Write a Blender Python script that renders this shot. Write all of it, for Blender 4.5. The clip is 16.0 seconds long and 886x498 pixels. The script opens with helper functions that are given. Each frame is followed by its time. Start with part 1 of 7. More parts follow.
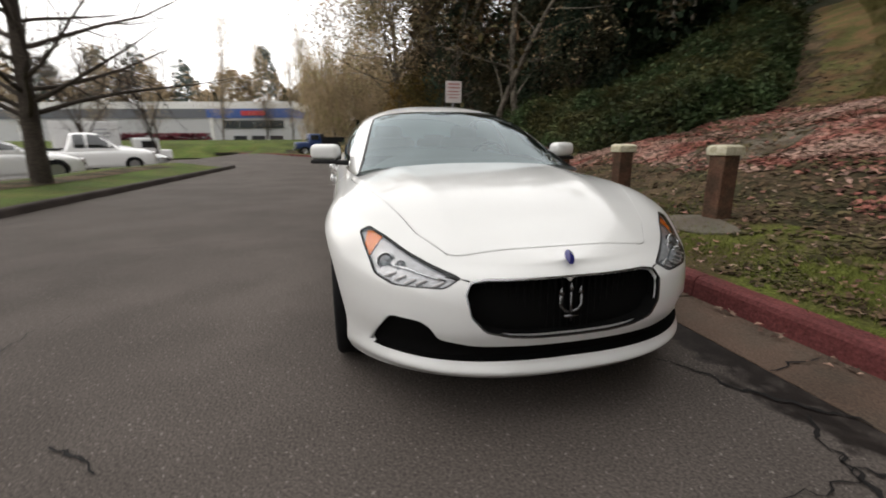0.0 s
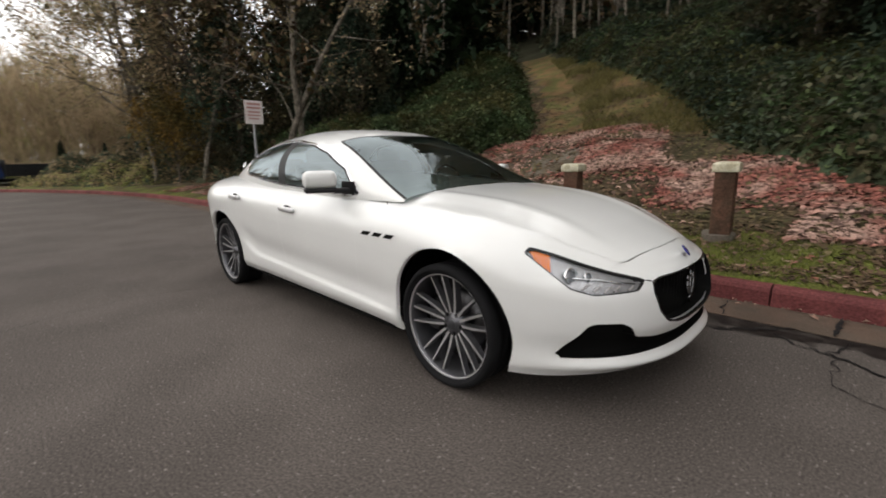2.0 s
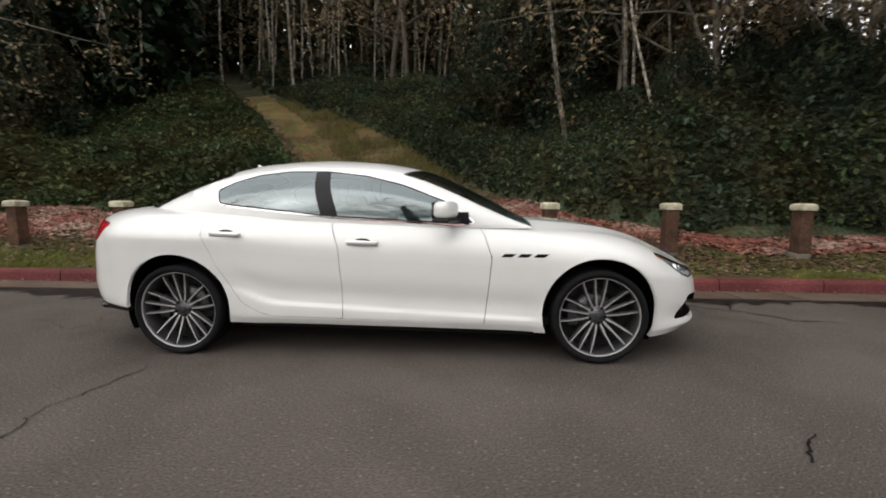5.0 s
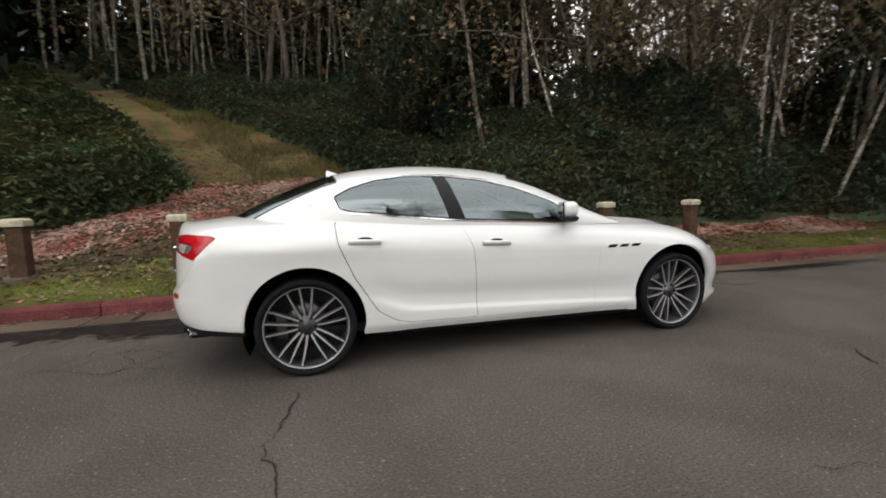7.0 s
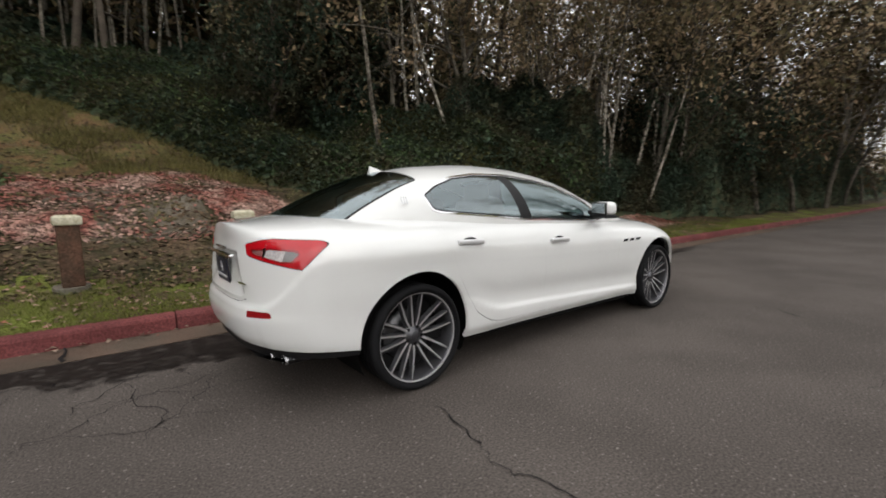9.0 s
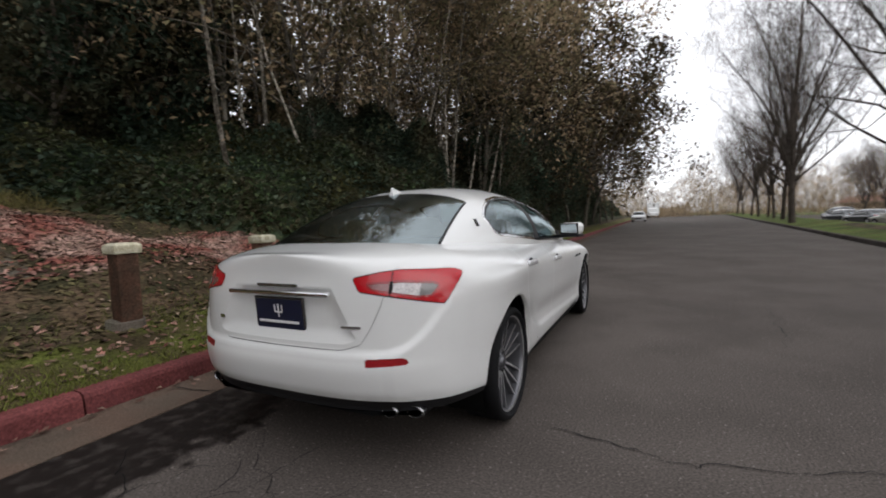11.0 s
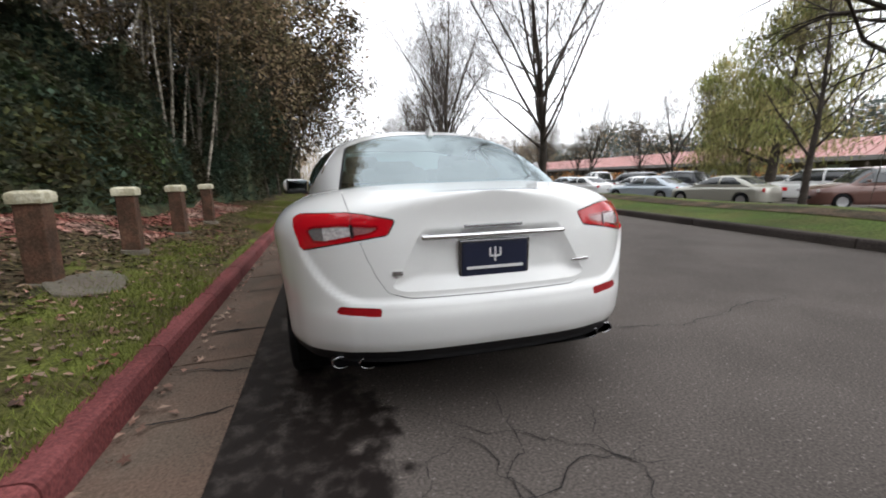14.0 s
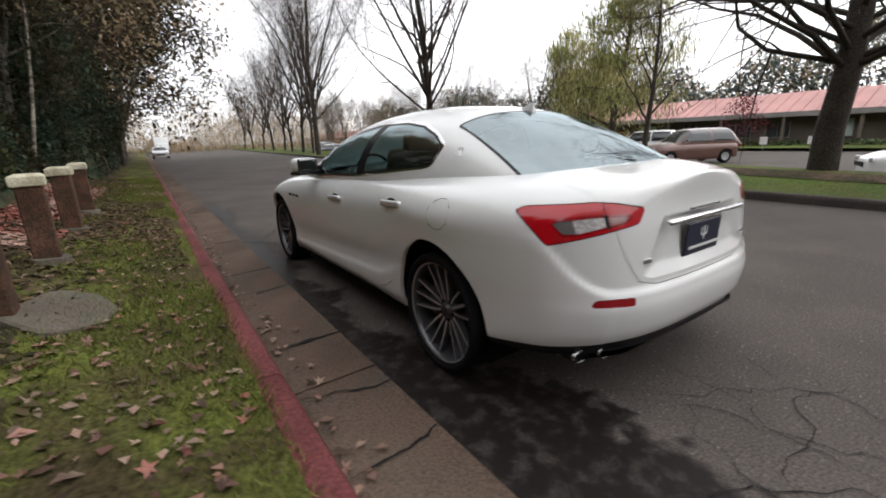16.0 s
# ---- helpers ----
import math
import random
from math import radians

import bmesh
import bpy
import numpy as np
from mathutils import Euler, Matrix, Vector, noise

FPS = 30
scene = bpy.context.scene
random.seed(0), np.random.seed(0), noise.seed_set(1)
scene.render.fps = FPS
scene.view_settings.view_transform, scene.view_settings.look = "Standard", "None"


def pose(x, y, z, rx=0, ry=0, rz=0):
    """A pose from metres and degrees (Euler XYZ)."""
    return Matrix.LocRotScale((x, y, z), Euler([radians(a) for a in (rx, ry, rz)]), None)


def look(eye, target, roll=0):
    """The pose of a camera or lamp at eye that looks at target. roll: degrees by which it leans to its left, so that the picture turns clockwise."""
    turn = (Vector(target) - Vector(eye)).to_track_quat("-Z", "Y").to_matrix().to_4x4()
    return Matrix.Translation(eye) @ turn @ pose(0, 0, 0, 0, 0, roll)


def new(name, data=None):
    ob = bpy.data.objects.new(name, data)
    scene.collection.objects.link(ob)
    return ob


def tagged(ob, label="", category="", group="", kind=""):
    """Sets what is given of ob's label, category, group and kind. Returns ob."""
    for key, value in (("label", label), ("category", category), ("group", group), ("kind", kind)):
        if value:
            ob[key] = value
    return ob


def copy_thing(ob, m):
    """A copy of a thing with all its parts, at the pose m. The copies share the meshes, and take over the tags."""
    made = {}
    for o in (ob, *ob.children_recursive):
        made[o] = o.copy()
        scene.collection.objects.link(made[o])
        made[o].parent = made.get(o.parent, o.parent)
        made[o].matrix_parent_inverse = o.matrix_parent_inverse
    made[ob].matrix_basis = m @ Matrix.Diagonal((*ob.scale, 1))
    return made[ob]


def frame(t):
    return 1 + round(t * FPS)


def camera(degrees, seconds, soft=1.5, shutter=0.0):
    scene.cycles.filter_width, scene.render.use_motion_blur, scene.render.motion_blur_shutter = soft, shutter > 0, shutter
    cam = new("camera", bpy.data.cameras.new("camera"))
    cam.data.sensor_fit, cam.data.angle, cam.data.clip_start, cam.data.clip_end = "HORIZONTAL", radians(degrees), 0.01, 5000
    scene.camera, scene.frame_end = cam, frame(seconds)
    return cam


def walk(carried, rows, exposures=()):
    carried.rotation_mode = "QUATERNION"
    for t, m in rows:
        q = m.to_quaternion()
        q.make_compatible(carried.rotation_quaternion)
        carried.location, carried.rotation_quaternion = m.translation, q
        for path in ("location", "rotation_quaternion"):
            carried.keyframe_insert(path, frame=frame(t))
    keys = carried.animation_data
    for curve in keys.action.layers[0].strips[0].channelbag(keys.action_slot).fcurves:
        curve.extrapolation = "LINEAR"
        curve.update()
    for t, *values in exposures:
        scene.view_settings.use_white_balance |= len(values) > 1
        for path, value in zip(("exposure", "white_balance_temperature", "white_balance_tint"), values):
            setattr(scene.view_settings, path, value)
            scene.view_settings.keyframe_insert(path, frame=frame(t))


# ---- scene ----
cam = camera(91.6, 16.0, soft=1.8, shutter=0.5)
PATH = [
    (0, (3.821, -0.835, 1.133), (1.93, -0.403, 0.648), -0.4),
    (0.5, (3.672, -1.233, 1.155), (1.867, -0.517, 0.674), -0.0),
    (1, (3.513, -1.662, 1.162), (1.813, -0.708, 0.713), 0.2),
    (1.5, (3.261, -2.016, 1.163), (1.7, -0.838, 0.743), -1.3),
    (2, (2.985, -2.364, 1.167), (1.593, -0.986, 0.762), -1.4),
    (2.5, (2.666, -2.681, 1.166), (1.462, -1.131, 0.781), -2.1),
    (3, (2.289, -2.967, 1.172), (1.265, -1.279, 0.849), -2.4),
    (3.5, (1.94, -3.248, 1.154), (1.151, -1.433, 0.865), -2.7),
    (6, (-0.42, -3.962, 1.133), (-0.231, -1.984, 0.909), -0.1),
    (6.5, (-0.908, -3.91, 1.114), (-0.586, -1.948, 0.896), -1.8),
    (7, (-1.377, -3.845, 1.13), (-0.834, -1.932, 0.919), -1.5),
    (7.5, (-1.826, -3.707, 1.143), (-1.132, -1.844, 0.934), -1.6),
    (8, (-2.224, -3.507, 1.152), (-1.411, -1.695, 0.921), -2.2),
    (8.5, (-2.648, -3.238, 1.161), (-1.594, -1.551, 0.949), -2.2),
    (9, (-2.944, -3.026, 1.162), (-1.723, -1.458, 0.935), -1.1),
    (11.5, (-4.055, -1.281, 1.191), (-2.188, -0.575, 1.055), -1.8),
    (12, (-4.146, -0.883, 1.183), (-2.228, -0.342, 1.01), -0.8),
    (12.5, (-4.209, -0.488, 1.174), (-2.25, -0.158, 0.941), -0.9),
    (13, (-4.211, -0.096, 1.176), (-2.225, -0.026, 0.952), -1.2),
    (13.5, (-4.195, 0.314, 1.144), (-2.228, 0.066, 0.882), -2.0),
    (14, (-4.11, 0.697, 1.109), (-2.207, 0.179, 0.777), -1.4),
    (14.5, (-3.946, 1.097, 1.118), (-2.085, 0.447, 0.782), 0.0),
    (15, (-3.774, 1.504, 1.157), (-1.995, 0.669, 0.788), -2.1),
    (15.5, (-3.552, 1.788, 1.202), (-1.872, 0.794, 0.765), -2.1),
    (16, (-3.326, 2.071, 1.251), (-1.715, 0.999, 0.743), -2.4),
]
walk(cam, [(t, look(eye, target, roll)) for t, eye, target, roll in PATH],
     [(0, 0.78, 6950, 12), (3.7, 0.81, 6900, 12), (9.2, 0.76, 6750, 11), (11.3, 0.38, 6500, 13), (12, 0.47, 6500, 13), (13, 0.90, 6450, 12), (14, 1.04, 6450, 11), (16, 0.88, 6600, 12)])

# ---- light: a bright overcast sky with a wide, weak sun ----
world = bpy.data.worlds.new("overcast")
scene.world = world
world.use_nodes = True
wn, wl = world.node_tree.nodes, world.node_tree.links
sky = wn.new("ShaderNodeTexSky")
sky.sky_type, sky.sun_disc = "NISHITA", False
sky.sun_elevation, sky.sun_rotation = radians(32), radians(215)
sky.air_density, sky.dust_density, sky.ozone_density = 1.0, 1.2, 1.0
grey = wn.new("ShaderNodeHueSaturation")
grey.inputs["Saturation"].default_value = 0.22
cloud = wn.new("ShaderNodeTexNoise")
cloud.inputs["Scale"].default_value, cloud.inputs["Detail"].default_value = 2.2, 6.0
ramp = wn.new("ShaderNodeMapRange")
ramp.inputs["From Min"].default_value, ramp.inputs["From Max"].default_value = 0.35, 0.7
ramp.inputs["To Min"].default_value, ramp.inputs["To Max"].default_value = 0.80, 1.17
mul = wn.new("ShaderNodeMix")
mul.data_type, mul.blend_type = "RGBA", "MULTIPLY"
mul.inputs["Factor"].default_value = 1.0
wl.new(sky.outputs["Color"], grey.inputs["Color"])
wl.new(cloud.outputs["Fac"], ramp.inputs["Value"])
wl.new(grey.outputs["Color"], mul.inputs[6])
wl.new(ramp.outputs["Result"], mul.inputs[7])
# a sheet of cloud over it, brighter overhead than at the horizon
way, parts_, lift_ = wn.new("ShaderNodeTexCoord"), wn.new("ShaderNodeSeparateXYZ"), wn.new("ShaderNodeMapRange")
lift_.inputs["From Min"].default_value, lift_.inputs["From Max"].default_value = 0.0, 0.9
lift_.inputs["To Min"].default_value, lift_.inputs["To Max"].default_value = 7.5, 8.0
sheet_, over = wn.new("ShaderNodeMix"), wn.new("ShaderNodeMix")
sheet_.data_type, sheet_.blend_type = "RGBA", "MULTIPLY"
sheet_.inputs["Factor"].default_value = 1.0
cool = wn.new("ShaderNodeMix")
cool.data_type, cool.blend_type = "RGBA", "MULTIPLY"
cool.inputs["Factor"].default_value = 1.0
cool.inputs[6].default_value = (0.97, 1.0, 1.03, 1)
over.data_type = "RGBA"
over.inputs["Factor"].default_value = 0.72
wl.new(way.outputs["Generated"], parts_.inputs["Vector"])
wl.new(parts_.outputs["Z"], lift_.inputs["Value"])
wl.new(ramp.outputs["Result"], cool.inputs[7])
wl.new(cool.outputs[2], sheet_.inputs[6])
wl.new(lift_.outputs["Result"], sheet_.inputs[7])
wl.new(mul.outputs[2], over.inputs[6])
wl.new(sheet_.outputs[2], over.inputs[7])
wl.new(over.outputs[2], wn["Background"].inputs["Color"])
wn["Background"].inputs["Strength"].default_value = 0.15
sun = new("sun", bpy.data.lights.new("sun", "SUN"))
sun.data.energy, sun.data.angle, sun.data.color = 0.3, radians(50), (1.0, 0.97, 0.92)
sun.matrix_world = look((-12, -26, 24), (0, 0, 0))

# ---- materials ----
MATS = {}


def mat(name, color, rough=0.6, metal=0.0, spec=0.5, vary=0.0, scale=8.0, fine=0.0, fscale=120.0, bump=0.0, bscale=60.0,
        second=None, coat=0.0, random=0.0, island=False, speck=None, trans=0.0, alpha=1.0, emit=None, emit_s=0.0, thru=0.0):
    """A procedural surface: base colour, two scales of variation, relief, and change from piece to piece."""
    if name in MATS:
        return MATS[name]
    m = bpy.data.materials.new(name)
    m.use_nodes = True
    n, l = m.node_tree.nodes, m.node_tree.links
    b = n["Principled BSDF"]
    b.inputs["Roughness"].default_value, b.inputs["Metallic"].default_value = rough, metal
    b.inputs["Specular IOR Level"].default_value = spec if rough < 0.69 or metal else min(spec, 0.12)
    b.inputs["Coat Weight"].default_value, b.inputs["Coat Roughness"].default_value = coat, 0.04
    b.inputs["Transmission Weight"].default_value, b.inputs["Alpha"].default_value = trans, alpha
    if emit:
        b.inputs["Emission Color"].default_value, b.inputs["Emission Strength"].default_value = (*emit, 1), emit_s
    geo = n.new("ShaderNodeNewGeometry")
    col = n.new("ShaderNodeRGB").outputs[0]
    col.default_value = (*color, 1)

    def noise_at(s, detail=5.0):
        t = n.new("ShaderNodeTexNoise")
        t.inputs["Scale"].default_value, t.inputs["Detail"].default_value = s, detail
        l.new(geo.outputs["Position"], t.inputs["Vector"])
        return t.outputs["Fac"]

    def span(v, lo, hi, a=0.3, z=0.7):
        r = n.new("ShaderNodeMapRange")
        for k, x in (("From Min", a), ("From Max", z), ("To Min", lo), ("To Max", hi)):
            r.inputs[k].default_value = x
        l.new(v, r.inputs["Value"])
        return r.outputs["Result"]

    def mixed(kind, fac, a, c):
        x = n.new("ShaderNodeMix")
        x.data_type, x.blend_type = "RGBA", kind
        for sock, v in ((x.inputs["Factor"], fac), (x.inputs[6], a), (x.inputs[7], c)):
            if isinstance(v, (int, float)):
                sock.default_value = v
            elif isinstance(v, tuple):
                sock.default_value = (*v, 1)
            else:
                l.new(v, sock)
        return x.outputs[2]

    if second:
        col = mixed("MIX", span(noise_at(scale), 0.0, 1.0, 0.42, 0.6), col, second)
    if vary:
        col = mixed("MULTIPLY", 1.0, col, span(noise_at(scale * 0.37), 1 - vary, 1 + vary))
    if fine:
        col = mixed("MULTIPLY", 1.0, col, span(noise_at(fscale, 3.0), 1 - fine, 1 + fine))
    if speck:
        col = mixed("MIX", span(noise_at(speck[1], 2.0), 0.0, 0.8, speck[2], speck[2] + 0.06), col, speck[0])
    if random:
        src = geo.outputs["Random Per Island"] if island else n.new("ShaderNodeObjectInfo").outputs["Random"]
        col = mixed("MULTIPLY", 1.0, col, span(src, 1 - random, 1 + random, 0.0, 1.0))
    l.new(col, b.inputs["Base Color"])
    if bump:
        bn = n.new("ShaderNodeBump")
        bn.inputs["Strength"].default_value, bn.inputs["Distance"].default_value = bump, 0.02
        l.new(noise_at(bscale, 6.0), bn.inputs["Height"])
        l.new(bn.outputs["Normal"], b.inputs["Normal"])
    if thru:
        tl_, mx = n.new("ShaderNodeBsdfTranslucent"), n.new("ShaderNodeMixShader")
        mx.inputs["Fac"].default_value = thru
        l.new(col, tl_.inputs["Color"])
        l.new(b.outputs[0], mx.inputs[1])
        l.new(tl_.outputs[0], mx.inputs[2])
        l.new(mx.outputs[0], n["Material Output"].inputs["Surface"])
    MATS[name] = m
    return m


def glass(name, tint, clear=0.35, rough=0.0, ior=2.2):
    """Thin tinted glass: a mirror at glancing angles, a tinted sheet to look through."""
    if name in MATS:
        return MATS[name]
    m = bpy.data.materials.new(name)
    m.use_nodes = True
    n, l = m.node_tree.nodes, m.node_tree.links
    n.remove(n["Principled BSDF"])
    t, g, x, f = (n.new("ShaderNode" + k) for k in ("BsdfTransparent", "BsdfGlossy", "MixShader", "Fresnel"))
    t.inputs["Color"].default_value = (*[c * clear for c in tint], 1)
    g.inputs["Roughness"].default_value = rough
    g.inputs["Color"].default_value = (0.84, 0.96, 1.0, 1)
    f.inputs["IOR"].default_value = ior
    l.new(f.outputs["Fac"], x.inputs["Fac"])
    l.new(t.outputs[0], x.inputs[1])
    l.new(g.outputs[0], x.inputs[2])
    l.new(x.outputs[0], n["Material Output"].inputs["Surface"])
    MATS[name] = m
    return m


PAINT = mat("pearl_white_paint", (0.72, 0.725, 0.715), 0.35, spec=0.5, coat=1.0, vary=0.015, scale=3, fine=0.01, fscale=900)
BLACK = mat("black_plastic", (0.010, 0.010, 0.011), 0.5, spec=0.25, vary=0.15, scale=12, fine=0.1, fscale=300, bump=0.05, bscale=500)
DARK = mat("dark_seam", (0.03, 0.03, 0.03), 0.8, fine=0.2)
CHROME = mat("chrome", (0.75, 0.75, 0.76), 0.08, 1.0, fine=0.02)
RUBBER = mat("tyre_rubber", (0.010, 0.010, 0.011), 0.8, spec=0.12, vary=0.2, scale=20, fine=0.15, fscale=250, bump=0.1, bscale=180)
RIM_DARK = mat("dark_cap_enamel", (0.05, 0.05, 0.055), 0.35, 0.4, fine=0.05)
RIM = mat("anthracite_alloy", (0.13, 0.13, 0.14), 0.32, 0.6, vary=0.1, scale=20, fine=0.05, fscale=400)
RIM_CUT = mat("machined_alloy", (0.50, 0.50, 0.51), 0.34, 0.65, fine=0.04, fscale=500)
STEEL = mat("brushed_steel", (0.10, 0.10, 0.105), 0.35, 1.0, fine=0.1, fscale=300)
RED_LENS = mat("red_lens", (0.46, 0.005, 0.012), 0.12, coat=0.5, fine=0.12, fscale=150)
CLEAR_LENS = glass("clear_lens", (1, 1, 1), 0.97, 0.0, 1.35)
GLASS_SIDE = glass("tinted_side_glass", (0.80, 0.97, 0.95), 0.42, ior=2.6)
GLASS_FRONT = glass("windscreen_glass", (0.8, 0.95, 0.9), 0.55, ior=2.1)
GLASS_BACK = glass("rear_screen_glass", (0.8, 0.95, 0.9), 0.55, 0.02, ior=3.4)
LEATHER = mat("cream_leather", (0.42, 0.37, 0.29), 0.55, vary=0.08, scale=10, fine=0.05, bump=0.1, bscale=250)
AMBER = mat("amber_reflector", (0.78, 0.19, 0.015), 0.2, coat=1.0, fine=0.2, fscale=120)
LAMP_WHITE = mat("clear_lamp_insert", (0.58, 0.55, 0.55), 0.18, 0.3, coat=1.0, fine=0.2, fscale=160)

ASPHALT = mat("worn_asphalt", (0.090, 0.077, 0.069), 0.85, vary=0.15, scale=1.1, fine=0.42, fscale=85, speck=((0.21, 0.19, 0.17), 52, 0.645), bump=0.05, bscale=190, second=(0.076, 0.065, 0.058))


def damp_road():
    """The road's asphalt with a ragged, blotchy wet stain along the gutter."""
    m = ASPHALT.copy()
    m.name = "asphalt_with_damp_gutter_edge"
    n, l = m.node_tree.nodes, m.node_tree.links
    b = n["Principled BSDF"]
    old = b.inputs["Base Color"].links[0].from_socket
    geo, xyz = n.new("ShaderNodeNewGeometry"), n.new("ShaderNodeSeparateXYZ")
    l.new(geo.outputs["Position"], xyz.inputs[0])

    def calc(op, a, c, d=None):
        k = n.new("ShaderNodeMath")
        k.operation = op
        for s, v in zip(k.inputs, (a, c, d)):
            if v is None:
                continue
            if isinstance(v, (int, float)):
                s.default_value = v
            else:
                l.new(v, s)
        return k.outputs[0]

    def ramp_(v, a, c, lo=0.0, hi=1.0):
        k = n.new("ShaderNodeMapRange")
        k.interpolation_type = "SMOOTHSTEP"
        for s, q in (("From Min", a), ("From Max", c), ("To Min", lo), ("To Max", hi)):
            k.inputs[s].default_value = q
        l.new(v, k.inputs["Value"])
        return k.outputs["Result"]

    def blot(s):
        k = n.new("ShaderNodeTexNoise")
        k.inputs["Scale"].default_value, k.inputs["Detail"].default_value = s, 4.0
        l.new(geo.outputs["Position"], k.inputs["Vector"])
        return calc("SUBTRACT", k.outputs["Fac"], 0.5)

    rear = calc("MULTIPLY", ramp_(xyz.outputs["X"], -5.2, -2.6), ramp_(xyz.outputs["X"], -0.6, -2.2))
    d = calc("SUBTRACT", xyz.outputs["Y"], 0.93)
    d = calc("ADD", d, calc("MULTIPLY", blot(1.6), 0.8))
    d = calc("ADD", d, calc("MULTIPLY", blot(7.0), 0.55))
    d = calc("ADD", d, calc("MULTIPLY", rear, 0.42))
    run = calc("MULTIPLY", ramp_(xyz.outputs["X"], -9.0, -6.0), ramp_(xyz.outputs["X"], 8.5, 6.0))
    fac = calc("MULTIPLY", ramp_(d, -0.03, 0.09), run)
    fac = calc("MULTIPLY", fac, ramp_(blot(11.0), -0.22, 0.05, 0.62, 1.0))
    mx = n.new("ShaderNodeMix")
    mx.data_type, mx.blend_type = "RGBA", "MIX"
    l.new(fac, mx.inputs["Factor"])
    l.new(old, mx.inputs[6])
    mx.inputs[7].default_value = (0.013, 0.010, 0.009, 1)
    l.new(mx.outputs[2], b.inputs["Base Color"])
    l.new(ramp_(fac, 0.0, 1.0, 0.85, 0.5), b.inputs["Roughness"])
    return m


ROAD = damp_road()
CRACK = mat("tar_filled_crack", (0.013, 0.012, 0.012), 0.7, vary=0.3, scale=15, fine=0.3)
CONCRETE = mat("dirty_concrete", (0.108, 0.074, 0.056), 0.85, vary=0.25, scale=3, fine=0.3, fscale=80, bump=0.3, bscale=70, second=(0.092, 0.070, 0.054), random=0.12)
KERB_RED = mat("faded_red_kerb_paint", (0.13, 0.039, 0.038), 0.75, vary=0.3, scale=5, fine=0.35, fscale=60, bump=0.35, bscale=50, second=(0.13, 0.040, 0.040), random=0.15)
KERB_GREY = mat("old_grey_kerb", (0.06, 0.05, 0.045), 0.85, vary=0.3, scale=4, fine=0.3, fscale=60, bump=0.3, bscale=50)
SOIL = mat("leaf_littered_soil", (0.080, 0.055, 0.034), 0.95, vary=0.35, scale=2.2, fine=0.6, fscale=22, bump=0.8, bscale=25, second=(0.035, 0.032, 0.016))
MOSS = mat("mossy_grass_ground", (0.098, 0.112, 0.024), 0.95, vary=0.4, scale=1.6, fine=0.5, fscale=40, bump=0.8, bscale=45, second=(0.065, 0.050, 0.024))
GRASS = mat("green_blades", (0.108, 0.122, 0.028), 0.85, random=0.35, island=True, vary=0.3, scale=1.2)
DRY_BLADES = mat("yellow_green_blades", (0.095, 0.084, 0.030), 0.8, random=0.5, island=True, vary=0.3, scale=1.2)
LAWN = mat("mown_lawn", (0.060, 0.090, 0.018), 0.95, vary=0.35, scale=1.2, fine=0.5, fscale=30, bump=0.8, bscale=35, second=(0.075, 0.085, 0.022))
PATH_SOIL = mat("gravelly_path_soil", (0.115, 0.070, 0.034), 0.95, vary=0.35, scale=2, fine=0.5, fscale=30, bump=0.7, bscale=30, second=(0.075, 0.072, 0.025))
GRIT = mat("trodden_grey_grit", (0.105, 0.090, 0.070), 0.95, vary=0.3, scale=2.5, fine=0.5, fscale=35, bump=0.6, bscale=40, second=(0.070, 0.055, 0.036))
DRY_TURF = mat("yellowed_turf", (0.072, 0.060, 0.022), 0.95, vary=0.35, scale=2.0, fine=0.5, fscale=30, bump=0.8, bscale=35, second=(0.066, 0.044, 0.022))
LEAF_RED = mat("fallen_red_leaves", (0.19, 0.070, 0.054), 0.85, random=0.8, island=True, second=(0.28, 0.18, 0.145), scale=1.5, fine=0.2)
LEAF_TAN = mat("fallen_tan_leaves", (0.20, 0.145, 0.11), 0.85, random=0.75, island=True, second=(0.16, 0.085, 0.065), scale=3, fine=0.2)
IVY = mat("ivy_leaves", (0.056, 0.086, 0.038), 0.75, thru=0.3, spec=0.12, random=0.5, island=True, vary=0.6, scale=0.8, second=(0.066, 0.064, 0.026))
BUSH = mat("dark_laurel_leaves", (0.047, 0.070, 0.048), 0.75, thru=0.4, spec=0.12, random=0.55, island=True, vary=0.6, scale=0.6, second=(0.070, 0.062, 0.036))
# soil darkened in colour for the shade under wood and ivy
UNDER = mat("undergrowth_soil_with_painted_shade", (0.022, 0.022, 0.012), 0.95, vary=0.4, scale=2, fine=0.5, fscale=20, bump=0.9, bscale=12)
# core of the leafy masses, darkened in colour for shade between leaves
THICKET = mat("shade_painted_inner_foliage", (0.034, 0.048, 0.027), 0.95, vary=0.4, scale=3, fine=0.6, fscale=16, bump=0.9, bscale=14, second=(0.045, 0.042, 0.022))
BIRCH = mat("pale_birch_bark", (0.23, 0.205, 0.17), 0.85, vary=0.4, scale=9, fine=0.45, fscale=26, bump=0.5, bscale=30, second=(0.07, 0.06, 0.045), random=0.35)
PALE_BARK = mat("pale_grey_bark", (0.13, 0.115, 0.093), 0.95, vary=0.35, scale=7, fine=0.4, fscale=30, bump=0.7, bscale=25, random=0.3, second=(0.07, 0.06, 0.048))
BARK = mat("grey_brown_bark", (0.085, 0.070, 0.056), 0.95, vary=0.3, scale=6, fine=0.4, fscale=30, bump=0.8, bscale=25, random=0.25)
LEAF_BROWN = mat("russet_tree_leaves", (0.29, 0.212, 0.134), 0.8, thru=0.68, random=0.6, island=True, vary=0.35, scale=0.8, second=(0.155, 0.138, 0.076))
